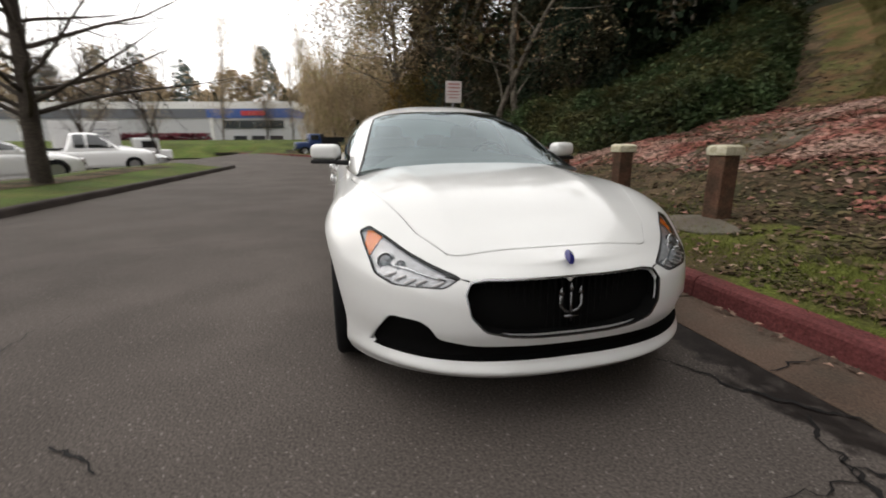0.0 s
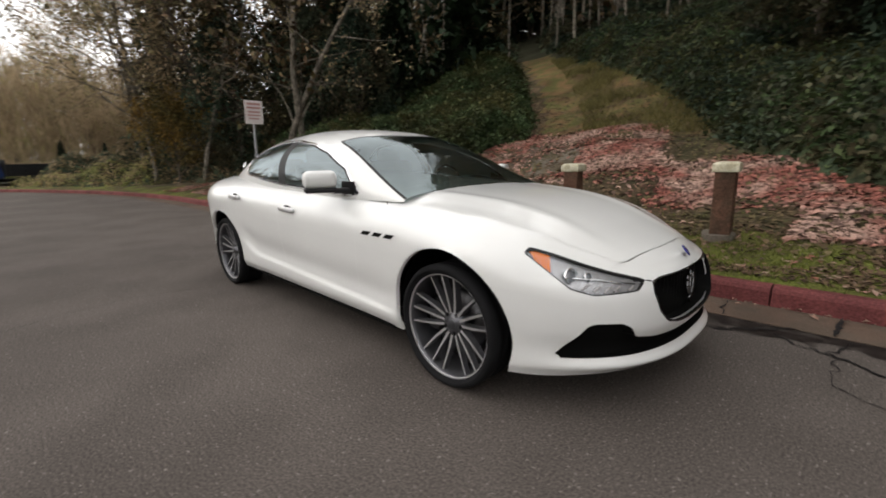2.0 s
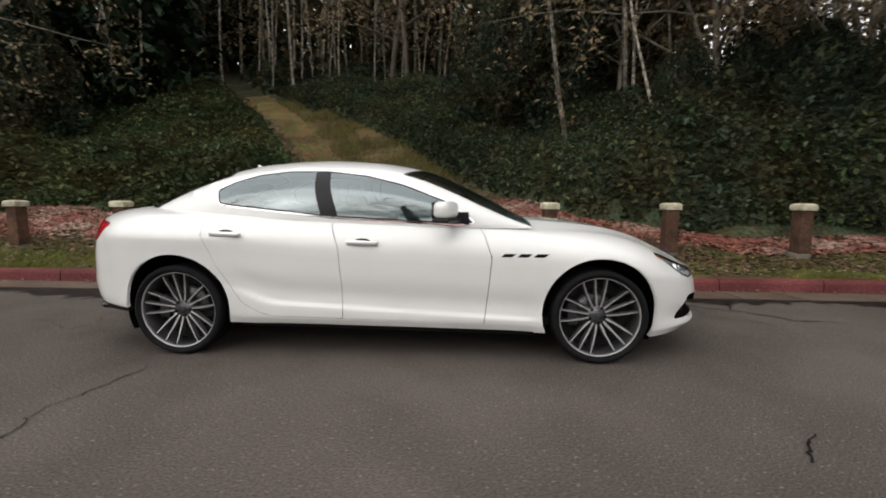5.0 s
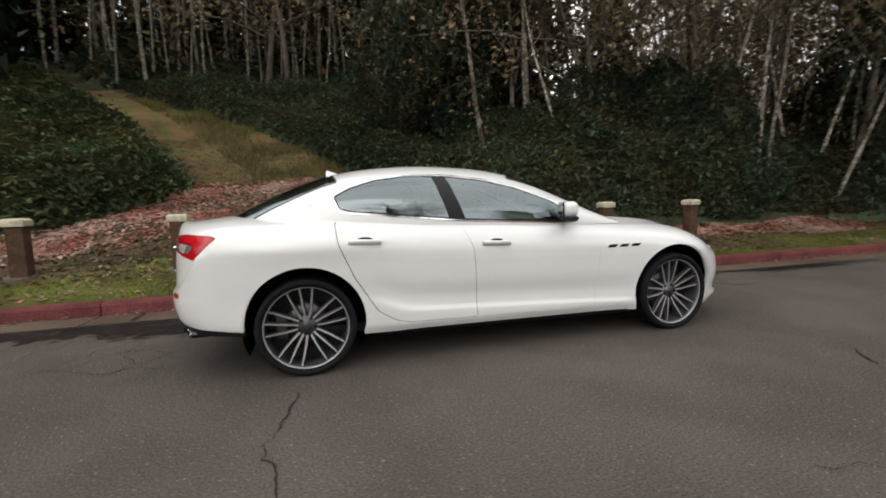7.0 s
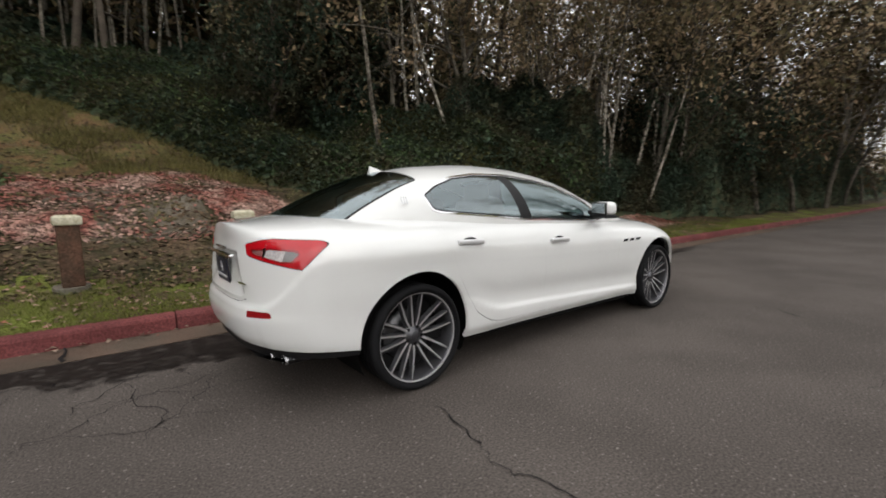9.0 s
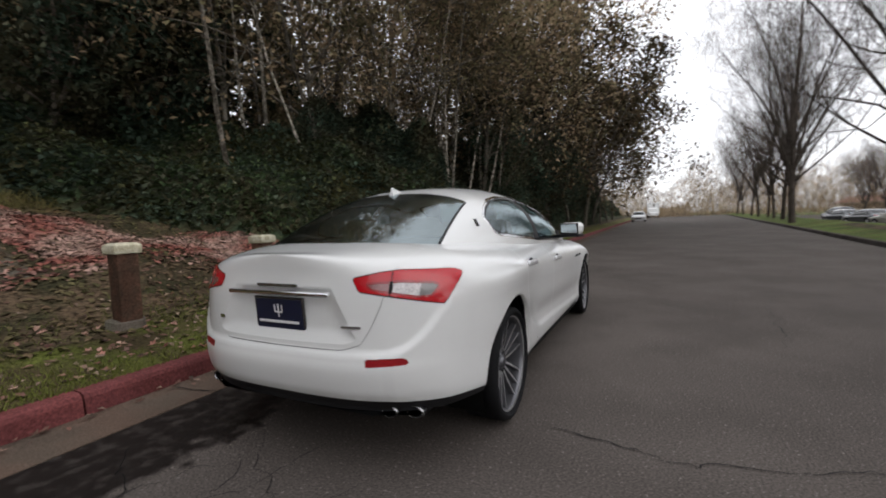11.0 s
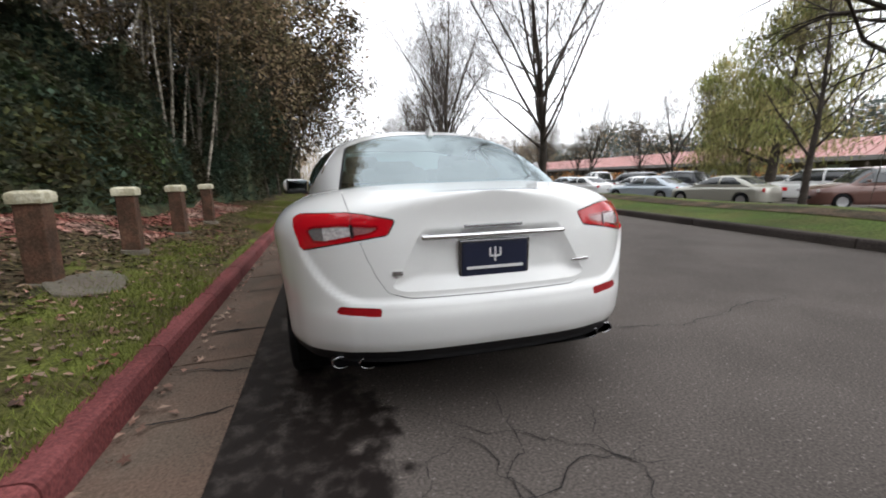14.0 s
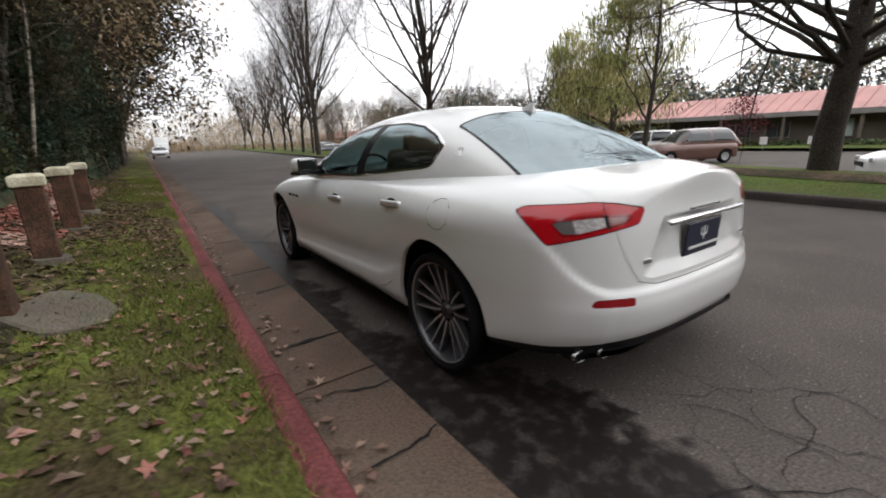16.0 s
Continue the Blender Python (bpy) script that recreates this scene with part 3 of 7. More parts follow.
def wheel(parent, x, side, R=0.327, rim_r=0.285):
    """An alloy wheel of fifteen thin spokes in five groups, with its tyre, brake disc and hub."""
    s = side
    w = part("wheel", lathe([(rim_r * 0.96, -0.11), (rim_r, -0.105), (rim_r * 1.0, 0.085), (rim_r * 0.985, 0.098), (rim_r * 0.95, 0.092), (rim_r * 0.93, 0.07), (rim_r * 0.92, -0.10)], 60, "y", True), RIM, parent, "dark grey alloy wheel", True,
             at=Matrix.Translation((x, s * 0.812, R + 0.003)) @ (pose(0, 0, 0, 0, 0, 180) if s < 0 else Matrix()))
    part("tyre", lathe([(rim_r * 0.97, 0.10), (rim_r * 1.03, 0.112), (R - 0.03, 0.118), (R - 0.010, 0.110), (R, 0.095), (R, 0.035), (R - 0.006, 0.03), (R - 0.006, 0.02), (R, 0.015), (R, -0.02), (R - 0.006, -0.025), (R - 0.006, -0.035), (R, -0.04), (R, -0.10), (R - 0.012, -0.12), (rim_r * 1.02, -0.12)], 72), RUBBER, w, "", True)
    part("rim_lip", lathe([(rim_r * 0.945, 0.094), (rim_r * 0.985, 0.1005), (rim_r * 1.0, 0.094)], 60), RIM_CUT, w, "bright machined rim lip", True)
    part("brake_disc", lathe([(0.06, -0.03), (0.17, -0.03), (0.17, -0.055), (0.06, -0.055)], 40), STEEL, w, "", True)
    cal = box(0.08, 0.07, 0.17, 0.015, base=False)
    part("brake_caliper", moved(cal, 0.165, -0.02, 0.0), STEEL, w)
    part("wheel_drum", lathe([(0.001, -0.075), (0.26, -0.075), (0.265, -0.11)], 32), BLACK, w)
    hub = lathe([(0.0001, 0.056), (0.028, 0.056), (0.032, 0.050), (0.034, 0.040), (0.066, 0.036), (0.076, 0.014), (0.07, -0.02)], 40)
    part("hub", hub, RIM, w, "", True)
    part("hub_cap", lathe([(0.0001, 0.060), (0.024, 0.0595), (0.029, 0.056)], 28), RIM_DARK, w, "dark centre cap", True)
    for g in range(5):
        base = math.radians(72 * g + 82)
        for k in (-1, 0, 1):
            pr = []
            for t in (0.0, 0.3, 0.7, 1.0):
                u = 0.058 + t * (rim_r * (0.955 if k == 0 else 0.915) - 0.058)
                q0 = k * (0.026 + 0.058 * t ** 0.8)
                wd, dep = 0.0125 - 0.0050 * t, 0.042 - 0.014 * t
                yy = 0.042 + 0.034 * t
                c, sn = math.cos(base), math.sin(base)
                pr.append([(u * c - (q0 + q) * sn, yy + h, u * sn + (q0 + q) * c) for q, h in ((-wd, -dep), (-wd * 0.6, 0), (wd * 0.6, 0), (wd, -dep))])
            vs = [p for ring in pr for p in ring]
            fs = [(i * 4 + j, (i + 1) * 4 + j, (i + 1) * 4 + (j + 1) % 4, i * 4 + (j + 1) % 4) for i in range(3) for j in range(4)]
            part("spoke", (vs, fs + [(3, 2, 1, 0), (12, 13, 14, 15)]), RIM, w)
            face = [(pr[i][j][0], pr[i][j][1] + 0.0012, pr[i][j][2]) for i in range(4) for j in (1, 2)]
            part("spoke_face", (face, [(2 * i, 2 * i + 1, 2 * i + 3, 2 * i + 2)[::-1] for i in range(3)]), RIM_CUT, w)
        a = base + math.radians(36)
        nut = lathe([(0.0001, 0.044), (0.009, 0.044), (0.010, 0.03)], 10)
        part("wheel_bolt", ([(p[0] + 0.055 * math.cos(a), p[1], p[2] + 0.055 * math.sin(a)) for p in nut[0]], nut[1]), BLACK, w)
    return w


def make_saloon():
    car = thing("car", "pearl white luxury four-door saloon parked beside red kerb", "car")
    P = GHIA
    h = hull(P)
    c = cabin(P)
    big = 9.0

    # wheel openings
    for cx in (1.5, -1.5):
        h.cut(lambda x, y, z, cx=cx: np.where(y > 0.45, np.hypot(x - cx, z - 0.35) - (0.394 if cx > 0 else 0.391), big), ("body",), "hole")
    # mouth, intakes
    mouth = [(-0.4, 0.617), (0.34, 0.612), (0.398, 0.602), (0.418, 0.565), (0.402, 0.485), (0.355, 0.432), (0.26, 0.410), (0.16, 0.402), (-0.4, 0.398)]
    h.cut(lambda x, y, z: np.where(x > 2.0, inside(mouth, y, z, 0.009), big), ("body",), "grille_frame")
    h.cut(lambda x, y, z: np.where(x > 2.0, inside(mouth, y, z, 0.004), big), ("grille_frame",), "mouth")
    intake = [(-0.4, 0.345), (0.40, 0.353), (0.53, 0.376), (0.565, 0.430), (0.60, 0.448), (0.685, 0.452), (0.708, 0.444), (0.774, 0.308), (0.768, 0.299), (0.73, 0.297), (0.55, 0.295), (0.3, 0.298), (-0.4, 0.301)]
    h.cut(lambda x, y, z: np.where(x > 2.0, inside(intake, y, z, 0.006), big), ("body",), "intake")
    # headlamps
    lamp = [(0.44, 0.622), (0.50, 0.588), (0.78, 0.585), (0.92, 0.612), (1.17, 0.752), (1.13, 0.765), (0.98, 0.735), (0.80, 0.69), (0.62, 0.652)]
    h.cut(lambda x, y, z: np.where(x > 1.6, inside(lamp, front_q(x, y), z, 0.006), big), ("body",), "lamp_rim")
    h.cut(lambda x, y, z: np.where(x > 1.6, inside(lamp, front_q(x, y), z, 0.0005), big), ("lamp_rim",), "lamp")
    h.cut(lambda x, y, z: np.where(x > 1.6, np.maximum(1.022 + (0.68 - z) * 0.25 - front_q(x, y), front_q(x, y) - 1.075 - (z - 0.68) * 0.75), big), ("lamp",), "lamp_amber")
    # tail lamps, rear reflectors
    tl = [(0.435, 0.932), (0.465, 0.878), (0.80, 0.836), (0.985, 0.812), (1.155, 0.940), (1.10, 0.954), (0.72, 0.964), (0.60, 0.956)]
    h.cut(lambda x, y, z: np.where(x < -1.7, inside(tl, rear_q(x, y), z, 0.008), big), ("body",), "tail_rim")
    h.cut(lambda x, y, z: np.where(x < -1.7, inside(tl, rear_q(x, y), z, 0.002), big), ("tail_rim",), "tail")
    tl_in = [(0.515, 0.905), (0.535, 0.888), (0.82, 0.851), (0.90, 0.852), (0.955, 0.890), (0.935, 0.900), (0.72, 0.912)]
    h.cut(lambda x, y, z: np.where(x < -1.7, inside(tl_in, rear_q(x, y), z), big), ("tail",), "tail_clear")
    h.cut(lambda x, y, z: np.where(x < -1.7, inside(tl_in, rear_q(x, y), z, 0.010), big), ("tail",), "tail_deep")
    split = lambda x, y, z: np.where(x < -1.7, rear_q(x, y) - 0.655 - 0.35 * (z - 0.9), big)
    for lab, wide in (("tail", 0.004), ("tail_deep", 0.010), ("tail_clear", 0.012)):
        h.cut(lambda x, y, z: split(x, y, z) - wide, (lab,), lab + "_d")
        h.cut(lambda x, y, z: split(x, y, z) + wide, (lab + "_d",), lab + "_i")
    h.cut(lambda x, y, z: np.where(x < -1.7, 0.835 + 0.5 * (z - 0.88) - rear_q(x, y), big), ("tail_clear",), "tail_smoke")
    refl = [(0.508, 0.538), (0.500, 0.574), (0.672, 0.580), (0.690, 0.548)]
    h.cut(lambda x, y, z: np.where(x < -1.9, inside(refl, y, z), big), ("body",), "reflector")
    # number plate recess
    rec = [(-0.4, 0.905), (0.27, 0.905), (0.31, 0.89), (0.44, 0.66), (0.40, 0.645), (-0.4, 0.638)]
    h.cut(lambda x, y, z: np.where(x < -1.87, z - (0.335 + 0.075 * (-1.87 - x)), big), ("body",), "valance")
    # boot lid
    lid = [(-0.4, 0.602), (0.38, 0.607), (0.47, 0.632), (0.515, 0.70), (0.56, 0.80), (0.605, 0.95), (0.655, 1.2), (-0.4, 1.2)]
    lidf = lambda x, y, z: np.where(x < -1.85, np.maximum(inside(lid, y, z), x + 2.0), big)
    seam(h, lidf, ("body",), "lid", 0.0018)
    h.cut(lambda x, y, z: np.where(x < -2.2, inside(rec, y, z, 0.01), big), ("lid",), "lid_recess")
    # doors
    fd = [(-0.40, 1.3), (-0.385, 0.98), (-0.315, 0.80), (-0.297, 0.54), (-0.293, 0.287), (0.705, 0.262), (0.73, 0.46), (0.755, 0.74), (0.70, 0.90), (0.62, 1.0), (0.3, 1.3)]
    rd = [(-0.40, 1.3), (-0.385, 0.98), (-0.315, 0.80), (-0.297, 0.54), (-0.293, 0.287), (-0.80, 0.300), (-0.90, 0.325), (-1.022, 0.40), (-1.177, 0.65), (-1.275, 0.88), (-1.285, 1.0), (-1.2, 1.3)]
    on_side = lambda y, z: (y > 0.55) & (z > 0.2)
    seam(h, lambda x, y, z: np.where(on_side(y, z), inside(fd, x, z), big), ("body",), "front_door")
    seam(h, lambda x, y, z: np.where(on_side(y, z), inside(rd, x, z), big), ("body",), "rear_door")
    # bonnet
    hood = [(-0.5, 2.235), (0.10, 2.232), (0.40, 2.205), (0.455, 2.185), (0.56, 2.02), (0.70, 1.62), (0.775, 1.25), (0.80, 0.93), (0.7, 0.80), (-0.5, 0.80)]
    seam(h, lambda x, y, z: np.where(z > 0.6, inside([(b, a) for a, b in hood], x, y), big), ("body",), "bonnet")
    # the front bumper's seam
    seam_f = lambda x, y, z: np.where((x > 1.4) & (z > 0.3) & (z < 0.76), np.abs(z - 0.60 - 0.02 * (x - 1.9)) - 0.002, big)
    h.cut(lambda x, y, z: np.where((x < 1.95) & (x > 1.7), seam_f(x, y, z), big), ("body",), "seam")

    # cabin glass
    dlo = [(-1.275, 1.195), (-1.245, 1.105), (-1.18, 1.088), (-0.35, 1.008), (0.50, 0.965), (0.62, 0.972), (0.42, 1.12), (0.12, 1.235), (-0.15, 1.30), (-0.45, 1.337), (-0.75, 1.338), (-0.98, 1.31), (-1.16, 1.255)]
    sidef = lambda x, y, z: np.where(y > 0.45, inside(dlo, x, z), big)
    c.cut(lambda x, y, z: sidef(x, y, z) - 0.016, ("roof",), "trim")
    c.cut(lambda x, y, z: sidef(x, y, z) - 0.004, ("trim",), "pillar")
    c.cut(lambda x, y, z: sidef(x, y, z) + 0.006, ("pillar",), "glass")
    bp = [(-0.455, 1.4), (-0.405, 1.2), (-0.30, 0.90), (-0.43, 0.90), (-0.52, 1.2), (-0.56, 1.4)]
    c.cut(lambda x, y, z: np.where(y > 0.45, inside(bp, x, z), big), ("glass",), "pillar")
    c.cut(lambda x, y, z: np.where(y > 0.45, x + 0.46, big), ("glass",), "rear_glass")
    screen = lambda x, y, z: np.where(x > -0.2, np.maximum(np.maximum(y - (0.566 + (x - 0.18) * 0.195), (0.27 - 0.5 * y * y) - x), -big), big)
    c.cut(lambda x, y, z: screen(x, y, z) - 0.018, ("roof",), "screen_edge")
    c.cut(lambda x, y, z: screen(x, y, z), ("screen_edge",), "screen")
    back = lambda x, y, z: np.where(x < -1.0, np.maximum(y - (0.545 + (-1.3 - x) * 0.13), x - (-1.285 + 0.10 * y * y)), big)
    c.cut(lambda x, y, z: back(x, y, z) - 0.014, ("roof",), "back_edge")
    c.cut(lambda x, y, z: back(x, y, z), ("back_edge",), "back")

    hv = h.v[h.v[:, 1] > 0.6]

    def skin(x, z):
        """The flank's half width at a place."""
        d = (hv[:, 0] - x) ** 2 + (hv[:, 2] - z) ** 2
        k = np.argsort(d)[:4]
        w = 1 / (d[k] + 1e-6)
        return float((hv[k, 1] * w).sum() / w.sum())

    # painted panels
    h.make("body_shell", ("body",), PAINT, car, "pearl white painted body", both=True, thick=0.025)
    h.make("bonnet", ("bonnet",), PAINT, car, "", both=True, thick=0.012)
    lid_ob = h.make("boot_lid", ("lid",), PAINT, car, "", both=True, thick=0.012)
    v, f, n = h.piece(("lid_recess",), both=True)
    deep = np.clip(-inside(rec, np.abs(v[:, 1]), v[:, 2], 0.01) / 0.06, 0, 1)
    v = v + np.stack([0.022 * deep * (v[:, 2] < 0.885), 0 * deep, 0 * deep], 1)
    part("plate_recess", mesh("plate_recess", v, f, PAINT, True), PAINT, lid_ob)
    h.make("panel_gap", ("seam",), DARK, car, "dark panel gaps", both=True, lift=-0.007)
    for s, mir in ((1, False), (-1, True)):
        fdo = h.make("front_door", ("front_door",), PAINT, car, "", mirror=mir, thick=0.015)
        rdo = h.make("rear_door", ("rear_door",), PAINT, car, "", mirror=mir, thick=0.015)
        c.make("front_window", ("glass",), GLASS_SIDE, fdo, "tinted side window", mirror=mir)
        c.make("rear_window", ("rear_glass",), GLASS_SIDE, rdo, "tinted side window", mirror=mir)
        c.make("window_trim", ("trim",), CHROME, car, "chrome window surround", mirror=mir, lift=0.003, thick=0.01)
        c.make("window_pillar", ("pillar",), BLACK, car, "gloss black door pillar", mirror=mir)
        for hx, hz, owner in ((-0.14, 0.832, fdo), (-1.10, 0.887, rdo)):
            yy = s * skin(hx, hz)
            bm = box(0.225, 0.030, 0.036, 0.012, 3, base=False)
            bmesh.ops.transform(bm, matrix=pose(hx, yy + s * 0.016, hz, 0, 2, 0), verts=bm.verts)
            part("door_handle", bm, SATIN, owner, "chrome door handle", True)
            cup = lathe([(0.0001, 0.0), (0.035, 0.001), (0.042, 0.004)], 20)
            part("handle_cup", ([(hx + p[0] * 1.6, yy + s * (p[1] + 0.001), hz + p[2] * 0.75) for p in cup[0]], cup[1]), DARK, owner, "", True)
        # lamps
        hl = thing("headlamp", "", "")
        hl.parent = car
        for k in ("label", "category"):
            if k in hl:
                del hl[k]
        h.make("lamp_lens", ("lamp", "lamp_amber"), CLEAR_LENS, hl, "clear headlamp lens", mirror=mir).visible_shadow = False
        h.make("lamp_edge", ("lamp_rim",), BLACK, hl, "", mirror=mir, thick=0.014)
        h.make("lamp_bowl", ("lamp",), LAMP_DARK, hl, "", mirror=mir, lift=-0.016)
        h.make("amber_panel", ("lamp_amber",), AMBER, hl, "amber side marker", mirror=mir, lift=-0.012)
        lv, ln = h.piece(("lamp",), mir)[0], h.piece(("lamp",), mir)[2]
        lq = front_q(lv[:, 0], np.abs(lv[:, 1]))

        def in_lamp(q0, z0, depth, turn=0.0):
            """A frame on the lamp's bowl that faces outwards."""
            k = int(np.argmin((lq - q0) ** 2 + (lv[:, 2] - z0) ** 2))
            out = (Vector(ln[k]) + Vector((1.2, 0, 0))).normalized()
            return Matrix.Translation(Vector(lv[k]) - Vector(ln[k]) * depth) @ out.to_track_quat("Y", "Z").to_matrix().to_4x4() @ Matrix.Rotation(math.radians(turn), 4, "Y")

        for q0, z0, rad in ((0.905, 0.668, 0.036), (0.80, 0.655, 0.022)):
            m = in_lamp(q0, z0, 0.012)
            lens = lathe([(0.0001, 0.010), (rad * 0.5, 0.008), (rad * 0.8, 0.002), (rad * 0.86, -0.01)], 28)
            pj = part("projector", ([m @ Vector(p) for p in lens[0]], lens[1]), LAMP_GLOSS, hl, "round projector lens", True)
            ring = lathe([(rad * 0.86, -0.012), (rad * 0.92, 0.006), (rad * 1.04, 0.008), (rad * 1.12, 0.0), (rad * 1.10, -0.012)], 30)
            part("projector_ring", ([m @ Vector(p) for p in ring[0]], ring[1]), CHROME, pj, "", True)
        for k in range(5):
            q0 = 0.53 + 0.075 * k
            m = in_lamp(q0, 0.598 + 0.020 * (k / 4) ** 2, 0.009, -20 * s)
            led = box(0.050, 0.012, 0.011, 0.004, 2, base=False)
            led.transform(m)
            part("led_block", led, LAMP_WHITE, hl)
        brow = [in_lamp(0.50 + 0.11 * k, 0.617 + 0.0105 * k, 0.010).translation for k in range(5)]
        part("lamp_brow", tube(brow, [0.005] * 5, 6), CHROME, hl, "", True)
        tlo = thing("tail_lamp", "", "")
        tlo.parent = car
        for k in ("label", "category"):
            if k in tlo:
                del tlo[k]
        h.make("tail_lens_inner", ("tail_deep", "tail_deep_i"), DEEP_RED, tlo, "dark red inner lens", mirror=mir, lift=0.003)
        h.make("tail_lens", ("tail", "tail_i"), RED_LENS, tlo, "glossy red tail lamp lens", mirror=mir, lift=0.004, thick=0.012)
        h.make("clear_insert", ("tail_clear",), LAMP_GREY, tlo, "", mirror=mir, lift=0.0)
        h.make("pink_insert", ("tail_clear_i",), LAMP_PINK, tlo, "greyish pink inner insert", mirror=mir, lift=0.0)
        h.make("smoked_insert", ("tail_smoke",), SMOKE, tlo, "", mirror=mir, lift=0.0)
        h.make("lamp_gap", ("tail_rim", "tail_d", "tail_deep_d", "tail_clear_d"), BLACK, tlo, "", mirror=mir, lift=-0.004)
        h.make("rear_reflector", ("reflector",), REFLEX_RED, car, "red bumper reflector", mirror=mir, lift=-0.002)
        for vx in (0.868, 0.978, 1.088):
            for nm, grow_, out, mt in (("vent_surround", 0.003, 0.002, STEEL), ("side_vent", 0.0, 0.004, VOID)):
                poly = [(vx - 0.050 - grow_, 0.745 - grow_ * 0.6), (vx + 0.018 + grow_, 0.745 - grow_ * 0.6), (vx + 0.050 + grow_, 0.765 + grow_ * 0.6), (vx - 0.024 - grow_, 0.765 + grow_ * 0.6)]
                vs = [(px, s * (skin(px, pz) + dy), pz) for dy in (out, -0.02) for px, pz in poly]
                part(nm, (vs, [(0, 1, 2, 3), (7, 6, 5, 4)] + [(k, k + 4, (k + 1) % 4 + 4, (k + 1) % 4) for k in range(4)]), mt, car, "black side vent" if nm == "side_vent" else "")
        # mirror
        mo = part("door_mirror", box(0.118, 0.215, 0.115, 0.042, 4, base=False), PAINT, car, "white door mirror", True)
        mo.matrix_basis = pose(0.44, s * 0.955, 1.062, 0, 0, 22 * s)
        part("mirror_glass", moved(box(0.012, 0.175, 0.088, 0.004, base=False), -0.058, 0, 0.002), MIRROR, mo)
        part("mirror_rim", moved(box(0.012, 0.198, 0.103, 0.005, base=False), -0.054, 0, 0), BLACK, mo)
        for k in (-1, 0, 1):
            part("pillar_badge", moved(box(0.006, 0.006, 0.05, base=False), -1.44 + 0.018 * k, s * 0.692, 1.165, 24 * s, 0, 0), CHROME, car)
        part("mirror_base", moved(box(0.12, 0.20, 0.03, 0.012, base=False), 0.0, 0, -0.068), BLACK, mo)
        part("mirror_arm", moved(box(0.07, 0.14, 0.035, 0.012, base=False), 0.01, -s * 0.15, -0.075), BLACK, mo)
        part("quarter_trim", moved(box(0.15, 0.012, 0.09, 0.004, base=False), 0.52, s * 0.795, 1.0, 0, 0, 2 * s), BLACK, car)
        # wheels, arches, sills, exhausts
        for wx in (1.5, -1.5):
            wheel(car, wx, s)
            arc = [(wx + 0.405 * math.cos(math.radians(a)), 0.35 + 0.405 * math.sin(math.radians(a))) for a in range(-32, 213, 7)]
            vs = [(px, s * yy, max(pz, 0.16)) for px, pz in arc for yy in (0.85 if wx > 0 else 0.88, 0.50)]
            fs = [(2 * i, 2 * i + 1, 2 * i + 3, 2 * i + 2) for i in range(len(arc) - 1)]
            hub_i = len(vs)
            vs.append((wx, s * 0.50, 0.2))
            fs += [(2 * i + 1, hub_i, 2 * i + 3) for i in range(len(arc) - 1)]
            part("wheel_arch_liner", (vs, fs), VOID, car)
        part("side_skirt", moved(box(2.12, 0.05, 0.034, 0.010, base=False), 0.0, s * 0.860, 0.222, 0, 0.9, 0), VOID, car)
        for k in range(2):
            m = pose(-2.285 + 0.04 * k, s * (0.560 + 0.115 * k), 0.306, 0, 0, 90)
            pipe = lathe([(0.033, 0.0), (0.037, 0.003), (0.040, -0.008), (0.039, -0.20), (0.032, -0.20), (0.032, -0.01)], 28, "y", True)
            ob = part("exhaust_pipe", ([m @ Vector((p[0] * 1.14, p[1], p[2] * 0.74)) for p in pipe[0]], pipe[1]), PIPE, car, "dark chrome oval tailpipe", True)
            bore = lathe([(0.0001, -0.03), (0.033, -0.03)], 20)
            part("pipe_bore", ([m @ Vector((p[0] * 1.14, p[1], p[2] * 0.74)) for p in bore[0]], bore[1]), VOID, ob)
            lip = lathe([(0.032, -0.004), (0.034, 0.004), (0.038, 0.003), (0.0405, -0.012)], 28)
            part("pipe_lip", ([m @ Vector((p[0] * 1.14, p[1], p[2] * 0.74)) for p in lip[0]], lip[1]), CHROME_DULL, ob, "chrome rim", True)
    c.make("roof", ("roof",), PAINT, car, "", both=True)
    sc = c.make("windscreen", ("screen",), GLASS_FRONT, car, "windscreen with sky reflections", both=True)
    c.make("windscreen_edge", ("screen_edge",), BLACK, sc, "", both=True, lift=0.001)
    bk = c.make("rear_screen", ("back",), GLASS_BACK, car, "rear window", both=True)
    c.make("rear_screen_edge", ("back_edge",), BLACK, bk, "", both=True, lift=0.001)
    ring = []
    for k in range(33):
        a = 2 * math.pi * k / 32
        px, pz = -1.60 + 0.088 * math.cos(a), 0.885 + 0.072 * math.sin(a)
        ring.append((px, skin(px, pz) - 0.0008, pz))
    part("fuel_flap_gap", tube(ring, [0.0022] * 33, 5, cap=False), DARK, car, "round fuel flap outline")
    nv = h.v[h.v[:, 0] > 1.8]
    line = []
    for k in range(7):
        y0, z0 = 0.405 + 0.014 * k, 0.6125 + 0.0016 * k
        d = (nv[:, 1] - y0) ** 2 + (nv[:, 2] - z0) ** 2
        j = np.argsort(d)[:4]
        wt = 1 / (d[j] + 1e-6)
        line.append((float((nv[j, 0] * wt).sum() / wt.sum()), y0, z0))
    for sd in (1, -1):
        part("lamp_line", tube([(x, sd * y, z) for x, y, z in line], [0.0035] * 7, 6), BLACK, car, "", True)
    # front mouth
    gr = part("grille", moved(box(0.02, 0.86, 0.27, 0.004, base=False), 2.24, 0, 0.505), VOID, car, "black slatted grille")
    v, f, n = h.piece(("mouth",), both=True)
